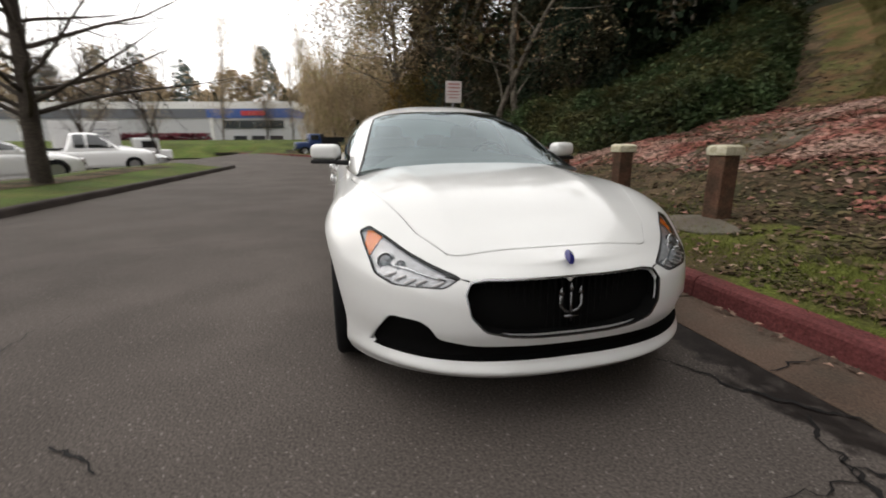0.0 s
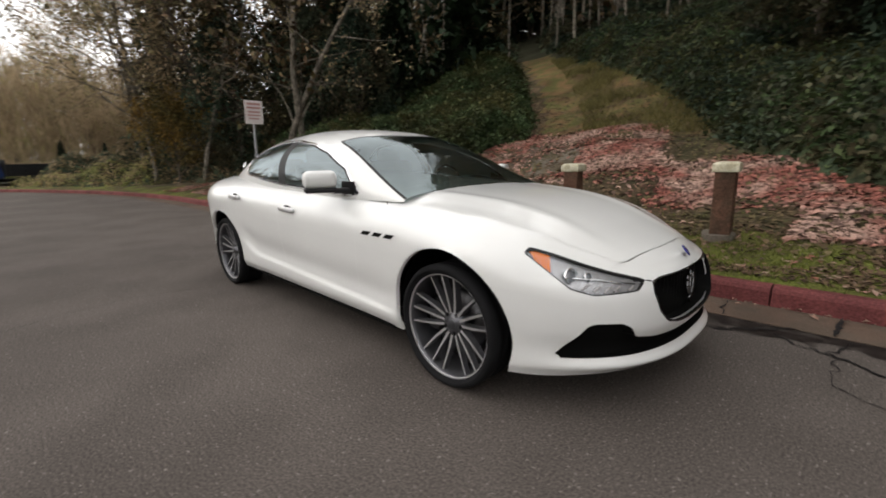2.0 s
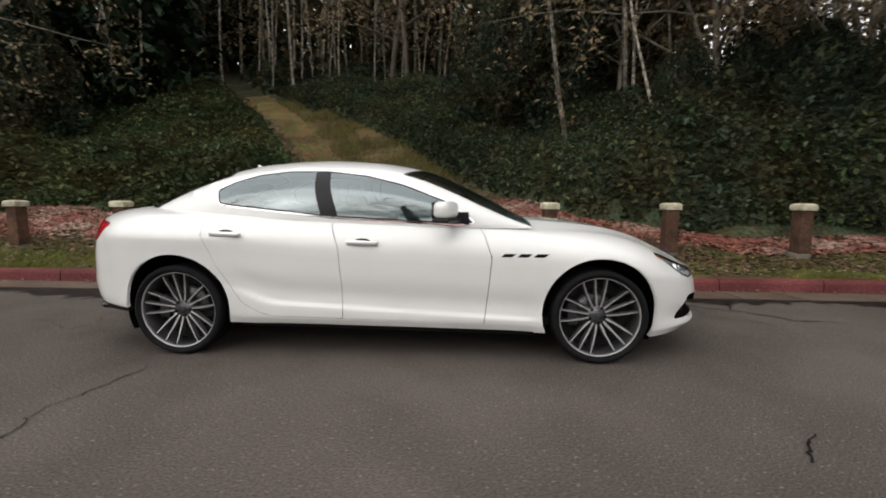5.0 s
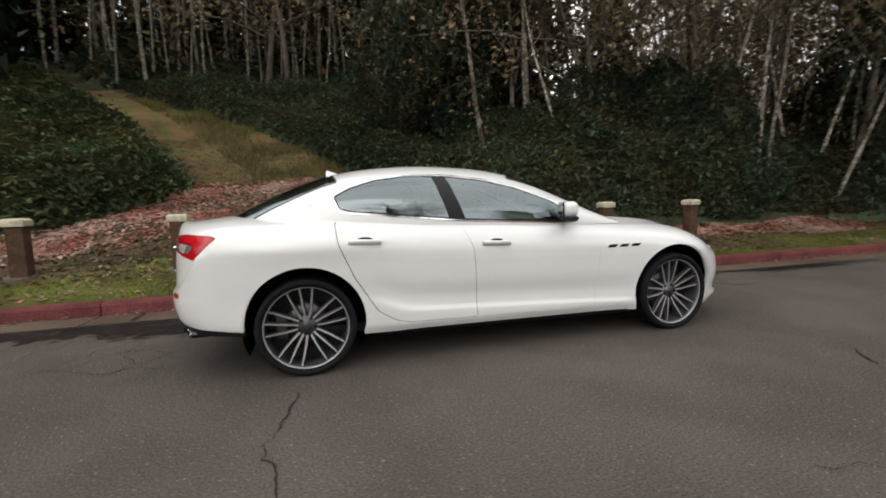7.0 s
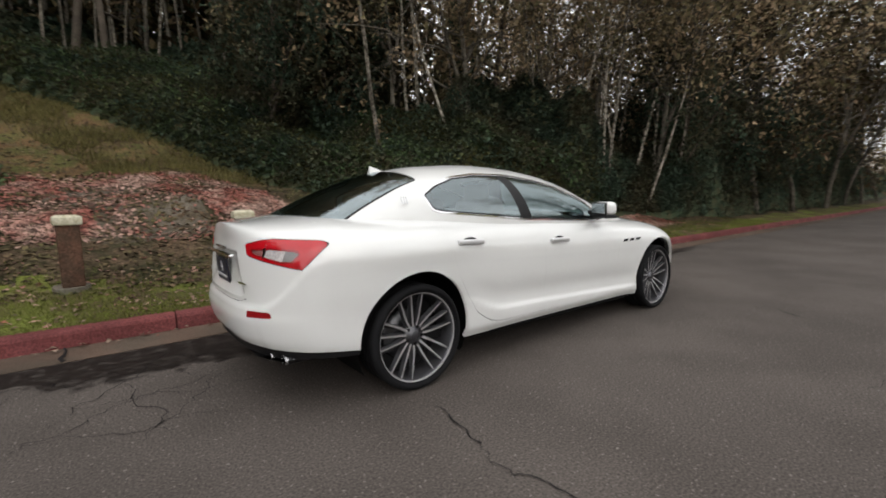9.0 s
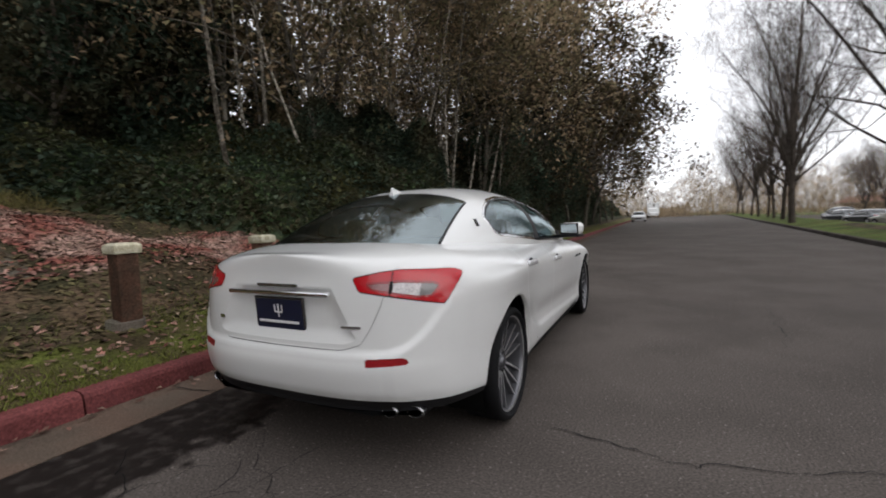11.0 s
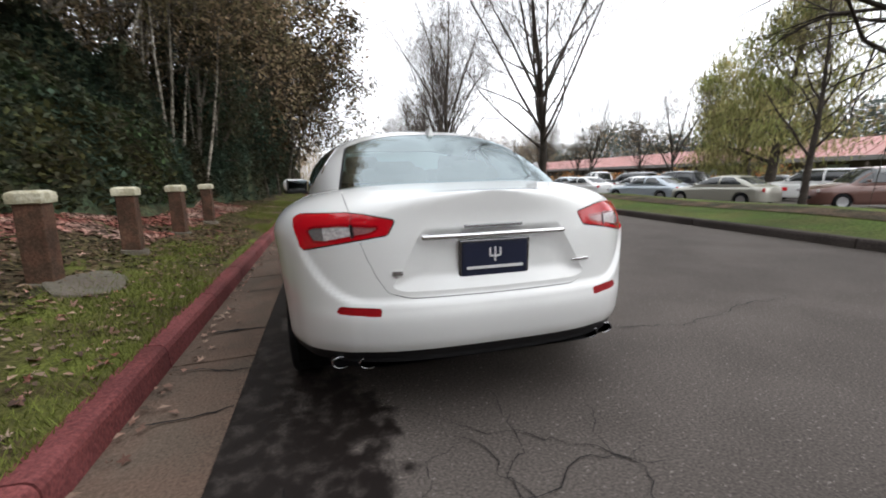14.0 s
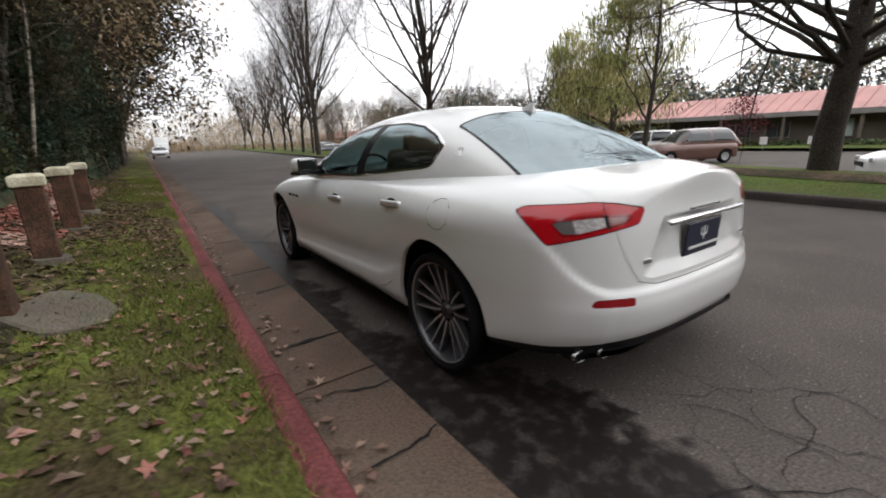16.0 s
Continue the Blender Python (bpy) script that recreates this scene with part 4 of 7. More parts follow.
    part("grille_back", mesh("grille_back", v - np.array([0.075, 0, 0]), f, VOID, True, n), VOID, gr)
    part("grille_wall", tunnel(h, ("mouth",), 0.075), VOID, gr)
    for k in range(-13, 14):
        y = k * 0.030
        slat = moved(box(0.05, 0.006, 0.235 - 0.06 * (abs(y) / 0.4) ** 2, 0.002, 1, base=False), 2.325 - 0.55 * y * y, y, 0.508 + 0.012 * (abs(y) / 0.4) ** 2)
        part("slat", slat, SLAT, gr)
    h.make("grille_surround", ("grille_frame",), CHROME_DULL, car, "", both=True, lift=0.002, thick=0.004)
    em = thing("grille_badge", "", "")
    em.parent = car
    for k in ("label", "category"):
        if k in em:
            del em[k]
    for pts in ([(2.372, 0, 0.425), (2.366, 0, 0.560)], [(2.366, -0.042, 0.545), (2.368, -0.046, 0.50), (2.372, -0.028, 0.478), (2.372, 0, 0.472)], [(2.366, 0.042, 0.545), (2.368, 0.046, 0.50), (2.372, 0.028, 0.478), (2.372, 0, 0.472)], [(2.374, -0.030, 0.455), (2.374, 0.030, 0.455)]):
        part("badge_bar", tube(pts, [0.0072] * (len(pts) - 1) + [0.0045], 8), BADGE_GREY, em, "", True)
    for y in (-0.042, 0, 0.042):
        tip = tube([(2.366, y, 0.540 if y else 0.555), (2.366, y, 0.552 if y else 0.567), (2.365, y, 0.575 if y else 0.592)], [0.006, 0.011, 0.001], 8)
        part("badge_point", tip, BADGE_GREY, em, "", True)
    notch = [(2.352, -0.040, 0.626), (2.352, 0.040, 0.626), (2.350, 0.0, 0.592), (2.325, -0.040, 0.626), (2.325, 0.040, 0.626), (2.325, 0.0, 0.592)]
    part("grille_notch", (notch, [(0, 2, 1), (3, 4, 5), (0, 3, 5, 2), (2, 5, 4, 1), (1, 4, 3, 0)]), PAINT, car)
    v, f = lathe([(0.0001, 0.006), (0.022, 0.004), (0.026, 0.0)], 24, "z")
    m = look((2.335, 0, 0.688), (3.2, 0, 1.4)) @ pose(0, 0, 0, 0, 180, 0)
    part("bonnet_badge", ([m @ Vector((p[0] * 0.75, p[1] * 1.25, p[2])) for p in v], f), BADGE_BLUE, car, "small blue oval bonnet badge", True)
    # lower intake and underside
    v, f, n = h.piece(("intake",), both=True)
    part("lower_intake", mesh("lower_intake", v - np.array([0.05, 0, 0]), f, VOID, True, n), VOID, car, "black mesh lower intake")
    part("intake_wall", tunnel(h, ("intake",), 0.05), VOID, car)
    fl = [(2.12, 0.40), (2.0, 0.60), (1.85, 0.74), (1.1, 0.80), (-1.1, 0.80), (-1.9, 0.78), (-2.25, 0.70), (-2.34, 0.5)]
    outline = fl + [(x, -y) for x, y in fl[::-1]]
    n = len(outline)
    vs = [(x, y, 0.24 if x > -1.5 else 0.30) for x, y in outline] + [(x, y, 0.30) for x, y in outline]
    part("underbody", (vs, [tuple(range(n))[::-1], tuple(range(n, 2 * n))] + [(i, (i + 1) % n, n + (i + 1) % n, n + i) for i in range(n)]), BLACK, car)
    h.make("rear_valance", ("valance",), BLACK, car, "black rear valance", both=True, thick=0.04)
    # rear garnish, plate, badges
    part("boot_handle_bar", moved(box(0.03, 0.66, 0.022, 0.009, 3, base=False), -2.392, 0, 0.862, 0, -12, 0), CHROME, car, "chrome strip over the number plate", True)
    plate = part("number_plate", moved(box(0.012, 0.330, 0.176, 0.006, 2, base=False), -2.374, 0, 0.752, 0, -4, 0), BADGE_GREY, car, "dark blue dealer plate in chrome frame")
    part("plate_face", moved(box(0.006, 0.305, 0.150, 0.003, 1, base=False), -2.381, 0, 0.754, 0, -4, 0), PLATE_BLUE, plate)
    part("plate_text_bar", moved(box(0.003, 0.262, 0.012, base=False), -2.3865, 0, 0.716, 0, -4, 0), LETTER, plate)
    for y, hgt in ((0, 0.064), (-0.024, 0.034), (0.024, 0.034)):
        part("plate_emblem_bar", moved(box(0.003, 0.007, hgt, base=False), -2.3855, y, 0.772 + (0.012 if y else 0), 0, -4, 0), LETTER, plate)
    part("plate_emblem_bar", moved(box(0.003, 0.050, 0.007, base=False), -2.3855, 0, 0.764, 0, -4, 0), LETTER, plate)
    part("script_badge", moved(box(0.006, 0.27, 0.016, 0.003, base=False), -2.382, 0.005, 0.897), CHROME_DULL, car, "chrome script badge as plain bar")
    part("model_badge", moved(box(0.005, 0.10, 0.011, 0.002, base=False), -2.372, -0.43, 0.715, 0, 0, 10), CHROME, car)
    part("trim_badge", moved(box(0.005, 0.045, 0.02, 0.002, base=False), -2.372, 0.43, 0.715, 0, 0, -10), CHROME, car)
    fin = [(-1.19, 0.018, 1.395), (-1.19, -0.018, 1.395), (-1.31, 0.02, 1.365), (-1.31, -0.02, 1.365), (-1.30, 0.0, 1.432), (-1.28, 0.0, 1.428)]
    part("roof_aerial", (fin, [(0, 2, 4, 5), (1, 5, 4, 3), (0, 5, 1), (2, 3, 4), (0, 1, 3, 2)]), PAINT, car, "white shark fin aerial")
    # cabin inside
    part("cabin_floor", moved(box(2.1, 1.45, 0.05, 0.01, base=False), 0.0, 0, 0.42), BLACK, car)
    part("dashboard", moved(box(0.55, 1.40, 0.20, 0.07, 3, base=False), 0.62, 0, 0.90, 0, 8, 0), DASH, car, "", True)
    part("parcel_shelf", moved(box(0.60, 1.30, 0.05, 0.015, base=False), -1.72, 0, 1.03, 0, -6, 0), DASH, car)
    rim = lathe([(0.185, -0.012), (0.197, 0), (0.185, 0.012), (0.173, 0)], 28, "y", True)
    m = pose(0.28, 0.38, 0.93, 0, -22, -90)
    part("steering_wheel", ([m @ Vector(p) for p in rim[0]], rim[1]), DASH, car, "", True)
    for sx, w, sa in ((-0.25, 0.5, 0.38), (-1.05, 0.44, 0.25)):
        for sy in (sa, -sa):
            seat = part("seat", moved(box(0.5, w, 0.18, 0.06, 3, base=False), sx + 0.12, sy, 0.58), LEATHER, car, "cream leather seat", True)
            part("seat_back", moved(box(0.14, w, 0.60, 0.06, 3, base=False), sx - 0.20, sy, 0.88, 0, -14, 0), LEATHER, seat, "", True)
            part("headrest", moved(box(0.09, 0.26, 0.16, 0.04, 3, base=False), sx - 0.28, sy, 1.20 if sx > -0.5 else 1.13, 0, -8, 0), LEATHER, seat, "", True)
    return car


VOID = mat("deep_black_mesh", (0.004, 0.004, 0.004), 0.8, spec=0.08, fine=0.2, fscale=200)
DEEP_RED = mat("deep_red_lens", (0.27, 0.003, 0.008), 0.12, coat=1.0, fine=0.2, fscale=150)
REFLEX_RED = mat("ribbed_red_reflector", (0.26, 0.004, 0.008), 0.35, spec=0.3, fine=0.3, fscale=220)
LAMP_PINK = mat("pink_lamp_insert", (0.30, 0.13, 0.13), 0.15, 0.1, coat=1.0, fine=0.3, fscale=110)
LAMP_GREY = mat("grey_clear_insert", (0.50, 0.47, 0.47), 0.15, 0.1, coat=1.0, fine=0.35, fscale=90)
SMOKE = mat("smoked_lamp_insert", (0.14, 0.13, 0.13), 0.15, coat=1.0, fine=0.3, fscale=160)
PIPE = mat("dark_chrome", (0.055, 0.055, 0.058), 0.3, 1.0, vary=0.2, scale=20, fine=0.1)
SLAT = mat("matt_black_slats", (0.004, 0.004, 0.004), 0.7, spec=0.2, fine=0.1)
SATIN = mat("satin_chrome", (0.72, 0.72, 0.73), 0.28, 0.55, fine=0.03)
BADGE_GREY = mat("grey_chrome", (0.17, 0.17, 0.175), 0.25, 0.9, fine=0.05)
CHROME_DULL = mat("smoked_chrome", (0.34, 0.34, 0.35), 0.22, 0.9, fine=0.05)
MIRROR = mat("mirror_silvering", (0.5, 0.52, 0.54), 0.03, 1.0, fine=0.01)
LAMP_DARK = mat("lamp_housing_grey", (0.46, 0.46, 0.475), 0.24, 0.5, fine=0.15, fscale=40)
LAMP_GLOSS = mat("projector_glass", (0.16, 0.165, 0.18), 0.06, 0.3, coat=1.0, fine=0.05)
BADGE_BLUE = mat("blue_enamel", (0.02, 0.02, 0.16), 0.2, coat=1.0, fine=0.3, fscale=200)
PLATE_BLUE = mat("dark_blue_plate", (0.008, 0.012, 0.035), 0.4, fine=0.1)
LETTER = mat("pale_lettering", (0.7, 0.7, 0.7), 0.5, fine=0.05)
DASH = mat("dark_dashboard", (0.02, 0.02, 0.022), 0.7, vary=0.1, fine=0.1, bump=0.1, bscale=300)
saloon = make_saloon()
saloon.matrix_basis = pose(0, 0.004, 0, 0, 0, 0.3)

# ---- ground, road, kerbs ----
def kerb_y(x):
    """The road-side face of the near kerb."""
    return 1.66 - 0.0125 * np.maximum(-13.0 - np.asarray(x, float), 0) ** 2


def far_y(x):
    """The road-side face of the opposite kerb."""
    x = np.asarray(x, float)
    return -6.25 - 0.088 * np.maximum(x, 0) - 0.035 * np.minimum(x, 0)


BANK = knots([0, 1.3, 3, 5, 7.3, 9, 12.5, 15.6, 20.6, 32, 70], [0.14, 0.32, 0.75, 1.35, 1.9, 2.7, 4.7, 6.0, 8.2, 12, 16])


def bank_z(x, y):
    """Height of the wooded bank above the road."""
    x, y = np.asarray(x, float), np.asarray(y, float)
    d = np.maximum(y - kerb_y(x) - 0.15, 0)
    calm = smooth01(x, -36, -17)
    z = 0.14 + (BANK(d) - 0.14) * (1 - 0.42 * smooth01(x, 5, 15)) * (0.12 + 0.88 * calm)
    return z + 0.05 * np.sin(x * 1.7 + 0.6 * y) * np.minimum(d * 0.4, 1) + 0.04 * np.sin(2.9 * y - x) * np.minimum(d * 0.4, 1)


# the middle of the footpath that climbs the bank, and where the ivy begins on either side of it
path_mid = knots([4, 6, 8, 10, 12, 14, 16, 24], [-2.1, -2.3, -3.0, -4.1, -5.5, -7.2, -9.0, -15.0])
ivy_left = knots([4.6, 5.4, 6.2, 8.0, 10, 11.4, 13.6, 15.4, 24], [-6.2, -5.2, -4.75, -4.35, -5.2, -6.3, -8.1, -9.6, -17.0])
ivy_edge = knots([3.8, 4.3, 5.6, 7.2, 8.4, 9.9, 11.5, 13.5, 15.7, 24], [5.2, 3.7, 2.1, 0.75, 0.3, -0.5, -1.9, -4.4, -7.3, -13.0])


def lot_z(y):
    """The parking lot falls gently away from the road."""
    y = np.asarray(y, float)
    return -0.62 * smooth01(-y, 9.5, 16.0) - 0.016 * np.clip(-y - 16.0, 0, 40)


def sheet(name, xs, rows, zf, material, label, category, kind="structure"):
    """A ground sheet: columns at xs, rows as functions of x."""
    xs = np.array(xs, float)
    v = []
    for r in rows:
        ys = r(xs)
        v.append(np.stack([xs, ys, zf(xs, ys)], 1))
    v = np.array(v).reshape(-1, 3)
    n = len(xs)
    f = [(i * n + j, i * n + j + 1, (i + 1) * n + j + 1, (i + 1) * n + j) for i in range(len(rows) - 1) for j in range(n - 1)]
    up = f if v[f[0][2]][1] > v[f[0][0]][1] else [q[::-1] for q in f]
    ob = new(name, mesh(name, v, up, material, True))
    return tagged(ob, label, category, "", kind)


XS = np.r_[np.linspace(-60, -14, 47), np.arange(-13.5, 20, 0.25), np.linspace(20.5, 140, 120)]
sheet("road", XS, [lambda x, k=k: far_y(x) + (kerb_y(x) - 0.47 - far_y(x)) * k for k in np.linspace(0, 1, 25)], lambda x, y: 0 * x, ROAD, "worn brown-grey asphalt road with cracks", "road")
bank_rows = [lambda x, o=o: kerb_y(x) + 0.15 + o for o in np.r_[np.arange(0, 8, 0.2), np.arange(8, 20, 0.5), np.linspace(20.5, 70, 30)]]
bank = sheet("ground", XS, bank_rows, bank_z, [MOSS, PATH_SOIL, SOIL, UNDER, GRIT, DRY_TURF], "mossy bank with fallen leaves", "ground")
# moss by the kerb, trodden soil on the path, painted shade under the wood
cen = np.array([p.center for p in bank.data.polygons])
cx, cy = cen[:, 0], cen[:, 1]
dk = cy - kerb_y(cx)
wob = 0.5 * np.sin(cx * 1.3) + 0.35 * np.sin(cx * 3.1 + cy * 2)
idx = np.where(dk < 1.35 + 0.4 * wob, 0, 2)
idx = np.where((cy > 4.6) & (cy < 8.3) & (np.abs(cx - path_mid(cy)) < 0.85 + 0.35 * wob), 4, idx)
idx = np.where((cy > 8.0) & (np.abs(cx - path_mid(cy)) < 0.75 + 0.2 * wob), 1, idx)
idx = np.where((cy > 8.3 + 0.3 * wob) & (cx > path_mid(cy) + 0.75 + 0.2 * wob) & (cx < ivy_edge(cy) + 0.6), np.where(np.sin(3.1 * cx - 2.2 * cy) > 0.55, 1, 5), idx)
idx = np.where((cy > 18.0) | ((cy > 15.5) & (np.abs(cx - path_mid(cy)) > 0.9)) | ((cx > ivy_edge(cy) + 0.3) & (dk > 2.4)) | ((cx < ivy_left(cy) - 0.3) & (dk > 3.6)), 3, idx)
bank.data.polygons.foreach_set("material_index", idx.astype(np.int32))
XSV = XS[XS > -17.6]


def verge_z(x, y):
    o = far_y(x) - y
    return 0.13 + 0.20 * smooth01(o, 0.3, 2.2) * (1 - smooth01(o, 2.6, 3.2)) + 0.02 * np.sin(x * 0.9)


sheet("verge", XSV, [lambda x, o=o: far_y(x) - 0.16 - o for o in (0, 0.3, 0.7, 1.2, 1.8, 2.4, 3.0)], verge_z, LAWN, "mown green verge between road and parking lot", "ground")
sheet("side_road", np.linspace(-60, -17.45, 44), [lambda x, o=o: far_y(x) - o for o in (0, 1.0, 2.0, 3.2)], lambda x, y: 0.10 * smooth01(far_y(x) - y, 0, 3.2), ASPHALT, "asphalt entrance to the parking lot", "road")
sheet("parking_lot", XS, [lambda x, o=o: far_y(x) - 3.16 - o for o in (0, 1, 2, 3, 4, 5, 6, 7, 8, 10, 12, 15, 20, 30, 45)], lambda x, y: 0.10 + lot_z(y), ASPHALT, "grey asphalt parking lot", "pavement")
far = new("backdrop_ground", mesh("backdrop_ground", [(-1500, -1500, -1.4), (1500, -1500, -1.4), (1500, 1500, -1.4), (-1500, 1500, -1.4)], [(0, 1, 2, 3)], LAWN))
tagged(far, "distant grassy ground reaching the horizon", "ground", "", "structure")
rise = lambda x, y: 0.02 + 1.5 * smooth01(-x, 38, 62) + 0 * y
sheet("lawn", np.linspace(-95, -36, 30), [lambda x, o=o: -9.5 + o + 0 * x for o in np.linspace(0, 20, 14)], rise, LAWN, "grassy rise before the white building", "ground")
sheet("lawn_beyond_lot", np.linspace(-95, -47, 26), [lambda x, o=o: -60 + o + 0 * x for o in np.linspace(0, 50.5, 26)], lambda x, y: rise(x, y) - 0.9 * (1 - smooth01(-x, 47, 52)), LAWN, "grassy slope beyond the parking lot", "ground")


def kerb_piece(length, colour, name):
    """A length of kerb with a rounded nose and a battered face."""
    prof = [(0.0, -0.12), (0.02, 0.10), (0.035, 0.128), (0.06, 0.14), (0.155, 0.142), (0.16, -0.12)]
    vs = [(x, y, z) for x in (-length / 2, length / 2) for y, z in prof]
    n = len(prof)
    fs = [(i, n + i, n + i + 1, i + 1) for i in range(n - 1)] + [tuple(range(n)), tuple(range(n, 2 * n))[::-1]]
    me = mesh(name, vs, [q[::-1] for q in fs], colour)
    return me


def kerb_run(name, label, yf, side, x0, x1, step, colour):
    base = thing(name, label, "kerb", kind="structure")
    me = kerb_piece(step - 0.012, colour, "kerb_stone")
    x = x0
    while x < x1:
        a, b = float(yf(x)), float(yf(x + step))
        ang = math.degrees(math.atan2(b - a, step))
        at = pose(x + step / 2, (a + b) / 2, 0, 0, 0, ang if side > 0 else ang + 180)
        part("kerb_stone", me, colour, base, at=at)
        x += step
    return base


kerb_run("kerb", "red painted concrete kerb with worn chipped edge", kerb_y, 1, -45, 70, 1.25, KERB_RED)
kerb_run("kerb_opposite", "dark weathered concrete kerb along the verge", far_y, -1, -18.0, 120, 3.0, KERB_GREY)
gut = thing("gutter", "brown concrete gutter strip with joints", "gutter", kind="structure")
slab = mesh("gutter_slab", [(-1.24, -0.47, 0.004), (1.24, -0.47, 0.004), (1.24, 0.02, -0.010), (-1.24, 0.02, -0.010), (-1.24, -0.47, -0.1), (1.24, -0.47, -0.1), (1.24, 0.02, -0.1), (-1.24, 0.02, -0.1)],
            [(0, 1, 2, 3), (4, 5, 1, 0), (5, 6, 2, 1), (7, 4, 0, 3)], CONCRETE)
for k in range(-12, 30):
    x = k * 2.5 - 1.25
    a, b = float(kerb_y(x)), float(kerb_y(x + 2.5))
    part("gutter_slab", slab, CONCRETE, gut, at=pose(x + 1.25, (a + b) / 2, 0, 0, 0, math.degrees(math.atan2(b - a, 2.5))))
bed = sheet("gutter_bed", XS, [lambda x: kerb_y(x) - 0.48, lambda x: kerb_y(x) + 0.05], lambda x, y: -0.02 + 0 * x, CRACK, "dark joint bed under the gutter", "gutter")

# ---- wooden posts ----
FOOTING = mat("worn_grey_footing", (0.125, 0.105, 0.085), 0.9, vary=0.25, scale=4, fine=0.3, fscale=60, bump=0.3, bscale=60, second=(0.12, 0.11, 0.085))
def wood_post():
    p = thing("bollard", "brown wooden post with cream painted cap on concrete footing", "bollard", "posts along the verge")
    shaft = box(0.19, 0.19, 0.74, 0.012, 2)
    part("shaft", shaft, POST_WOOD, p)
    cap = bmesh.new()
    v = [cap.verts.new((sx * r, sy * r, z)) for r, z in ((0.118, 0.66), (0.122, 0.70), (0.120, 0.745), (0.085, 0.765)) for sx, sy in ((-1, -1), (1, -1), (1, 1), (-1, 1))]
    for i in range(3):
        for k in range(4):
            q = (k + 1) % 4
            cap.faces.new((v[i * 4 + k], v[i * 4 + q], v[i * 4 + 4 + q], v[i * 4 + 4 + k]))
    cap.faces.new(v[12:16])
    cap.faces.new(v[0:4][::-1])
    bmesh.ops.bevel(cap, geom=cap.edges[:], offset=0.006, segments=1, affect="EDGES")
    part("cap", cap, POST_CAP, p, "cream painted cap")
    ring = [(0.155 * (1 + 0.12 * math.sin(3 * a + 1)) * math.cos(a) - 0.03, 0.155 * (1 + 0.1 * math.cos(2 * a)) * math.sin(a) - 0.02) for a in np.linspace(0, 2 * math.pi, 22)[:-1]]
    n = len(ring)
    vs = [(x, y, 0.02 + 0.10 * y) for x, y in ring] + [(x * 1.08, y * 1.08, -0.15) for x, y in ring]
    part("footing", (vs, [tuple(range(n))] + [(i + n, (i + 1) % n + n, (i + 1) % n, i) for i in range(n)]), FOOTING, p, "worn concrete footing")
    return p


first = wood_post()
spots = [(-6.95, 2.95), (-5.1, 2.95), (-3.27, 2.95), (-1.55, 2.95), (0.11, 2.95), (1.85, 2.95), (3.67, 2.95), (5.62, 2.97)]
for k, (px, py) in enumerate(spots):
    m = pose(px, py, 1.08 - 0.765, 0, 0, (-4, 3, 6, -3, 2, 5, -2, 3, 0)[k])
    if k == 0:
        first.matrix_basis = m
    else:
        copy_thing(first, m)

# ---- worn slab set in the moss before one post ----
ring = [(0.42 * (1 + 0.14 * math.sin(2 * a + 0.5) + 0.06 * math.sin(5 * a)) * math.cos(a), 0.26 * (1 + 0.12 * math.cos(3 * a)) * math.sin(a)) for a in np.linspace(0, 2 * math.pi, 27)[:-1]]
n = len(ring)
vs = [(0.14 + x * q, 2.66 + y * q, float(bank_z(0.14 + x * q, 2.66 + y * q)) + dz) for q, dz in ((0.93, 0.028), (1.0, 0.018), (1.05, -0.08)) for x, y in ring]
slab_faces = [tuple(range(n))] + [(i + n * k + n, (i + 1) % n + n * k + n, (i + 1) % n + n * k, i + n * k) for k in range(2) for i in range(n)]
tagged(part("concrete_slab", (vs, slab_faces), FOOTING), "flat worn concrete slab sunk in moss beside a post", "slab")

# ---- road sign ----
sg = thing("road_sign", "weathered white and red parking sign on a steel pole", "sign", at=pose(-8.45, 2.25, float(bank_z(-8.45, 2.25)) - 0.02, 0, 3, 4))
part("pole", tube([(0, 0, 0), (0, 0, 2.55)], [0.03, 0.03], 10), GALV, sg)
plate = part("panel", moved(box(0.006, 0.46, 0.56, 0.004, base=False), 0.036, 0, 2.27), SIGN_WHITE, sg)
for z, w, hh in ((2.47, 0.34, 0.05), (2.38, 0.36, 0.045), (2.28, 0.30, 0.04), (2.20, 0.34, 0.03), (2.12, 0.26, 0.03)):
    part("text_bar", moved(box(0.003, w, hh, base=False), 0.0415, 0, z), SIGN_RED, plate)

# ---- damp patches and cracks in the road ----
def ribbon(points, widths, z):
    pts = [Vector((x, y, 0)) for x, y in points]
    vs, fs = [], []
    for i, p in enumerate(pts):
        d = (pts[min(i + 1, len(pts) - 1)] - pts[max(i - 1, 0)]).normalized()
        nrm = Vector((-d.y, d.x, 0))
        w = widths[i]
        vs += [(*(p + nrm * w).xy, z), (*(p - nrm * w).xy, z)]
    fs = [(2 * i, 2 * i + 1, 2 * i + 3, 2 * i + 2) for i in range(len(pts) - 1)]
    return vs, fs


def crack(rng, a, b, width, rough, steps):
    """A wandering line from a to b."""
    t = np.linspace(0, 1, steps)
    wx, wy = np.cumsum(rng.normal(0, rough, steps)), np.cumsum(rng.normal(0, rough, steps))
    wx, wy = wx - t * wx[-1], wy - t * wy[-1]
    pts = [(a[0] + (b[0] - a[0]) * k + wx[i], a[1] + (b[1] - a[1]) * k + wy[i]) for i, k in enumerate(t)]
    return pts, [width * rng.uniform(0.35, 1.3) * (0.3 + 0.7 * math.sin(math.pi * min(1, 0.08 + k))) for k in t]


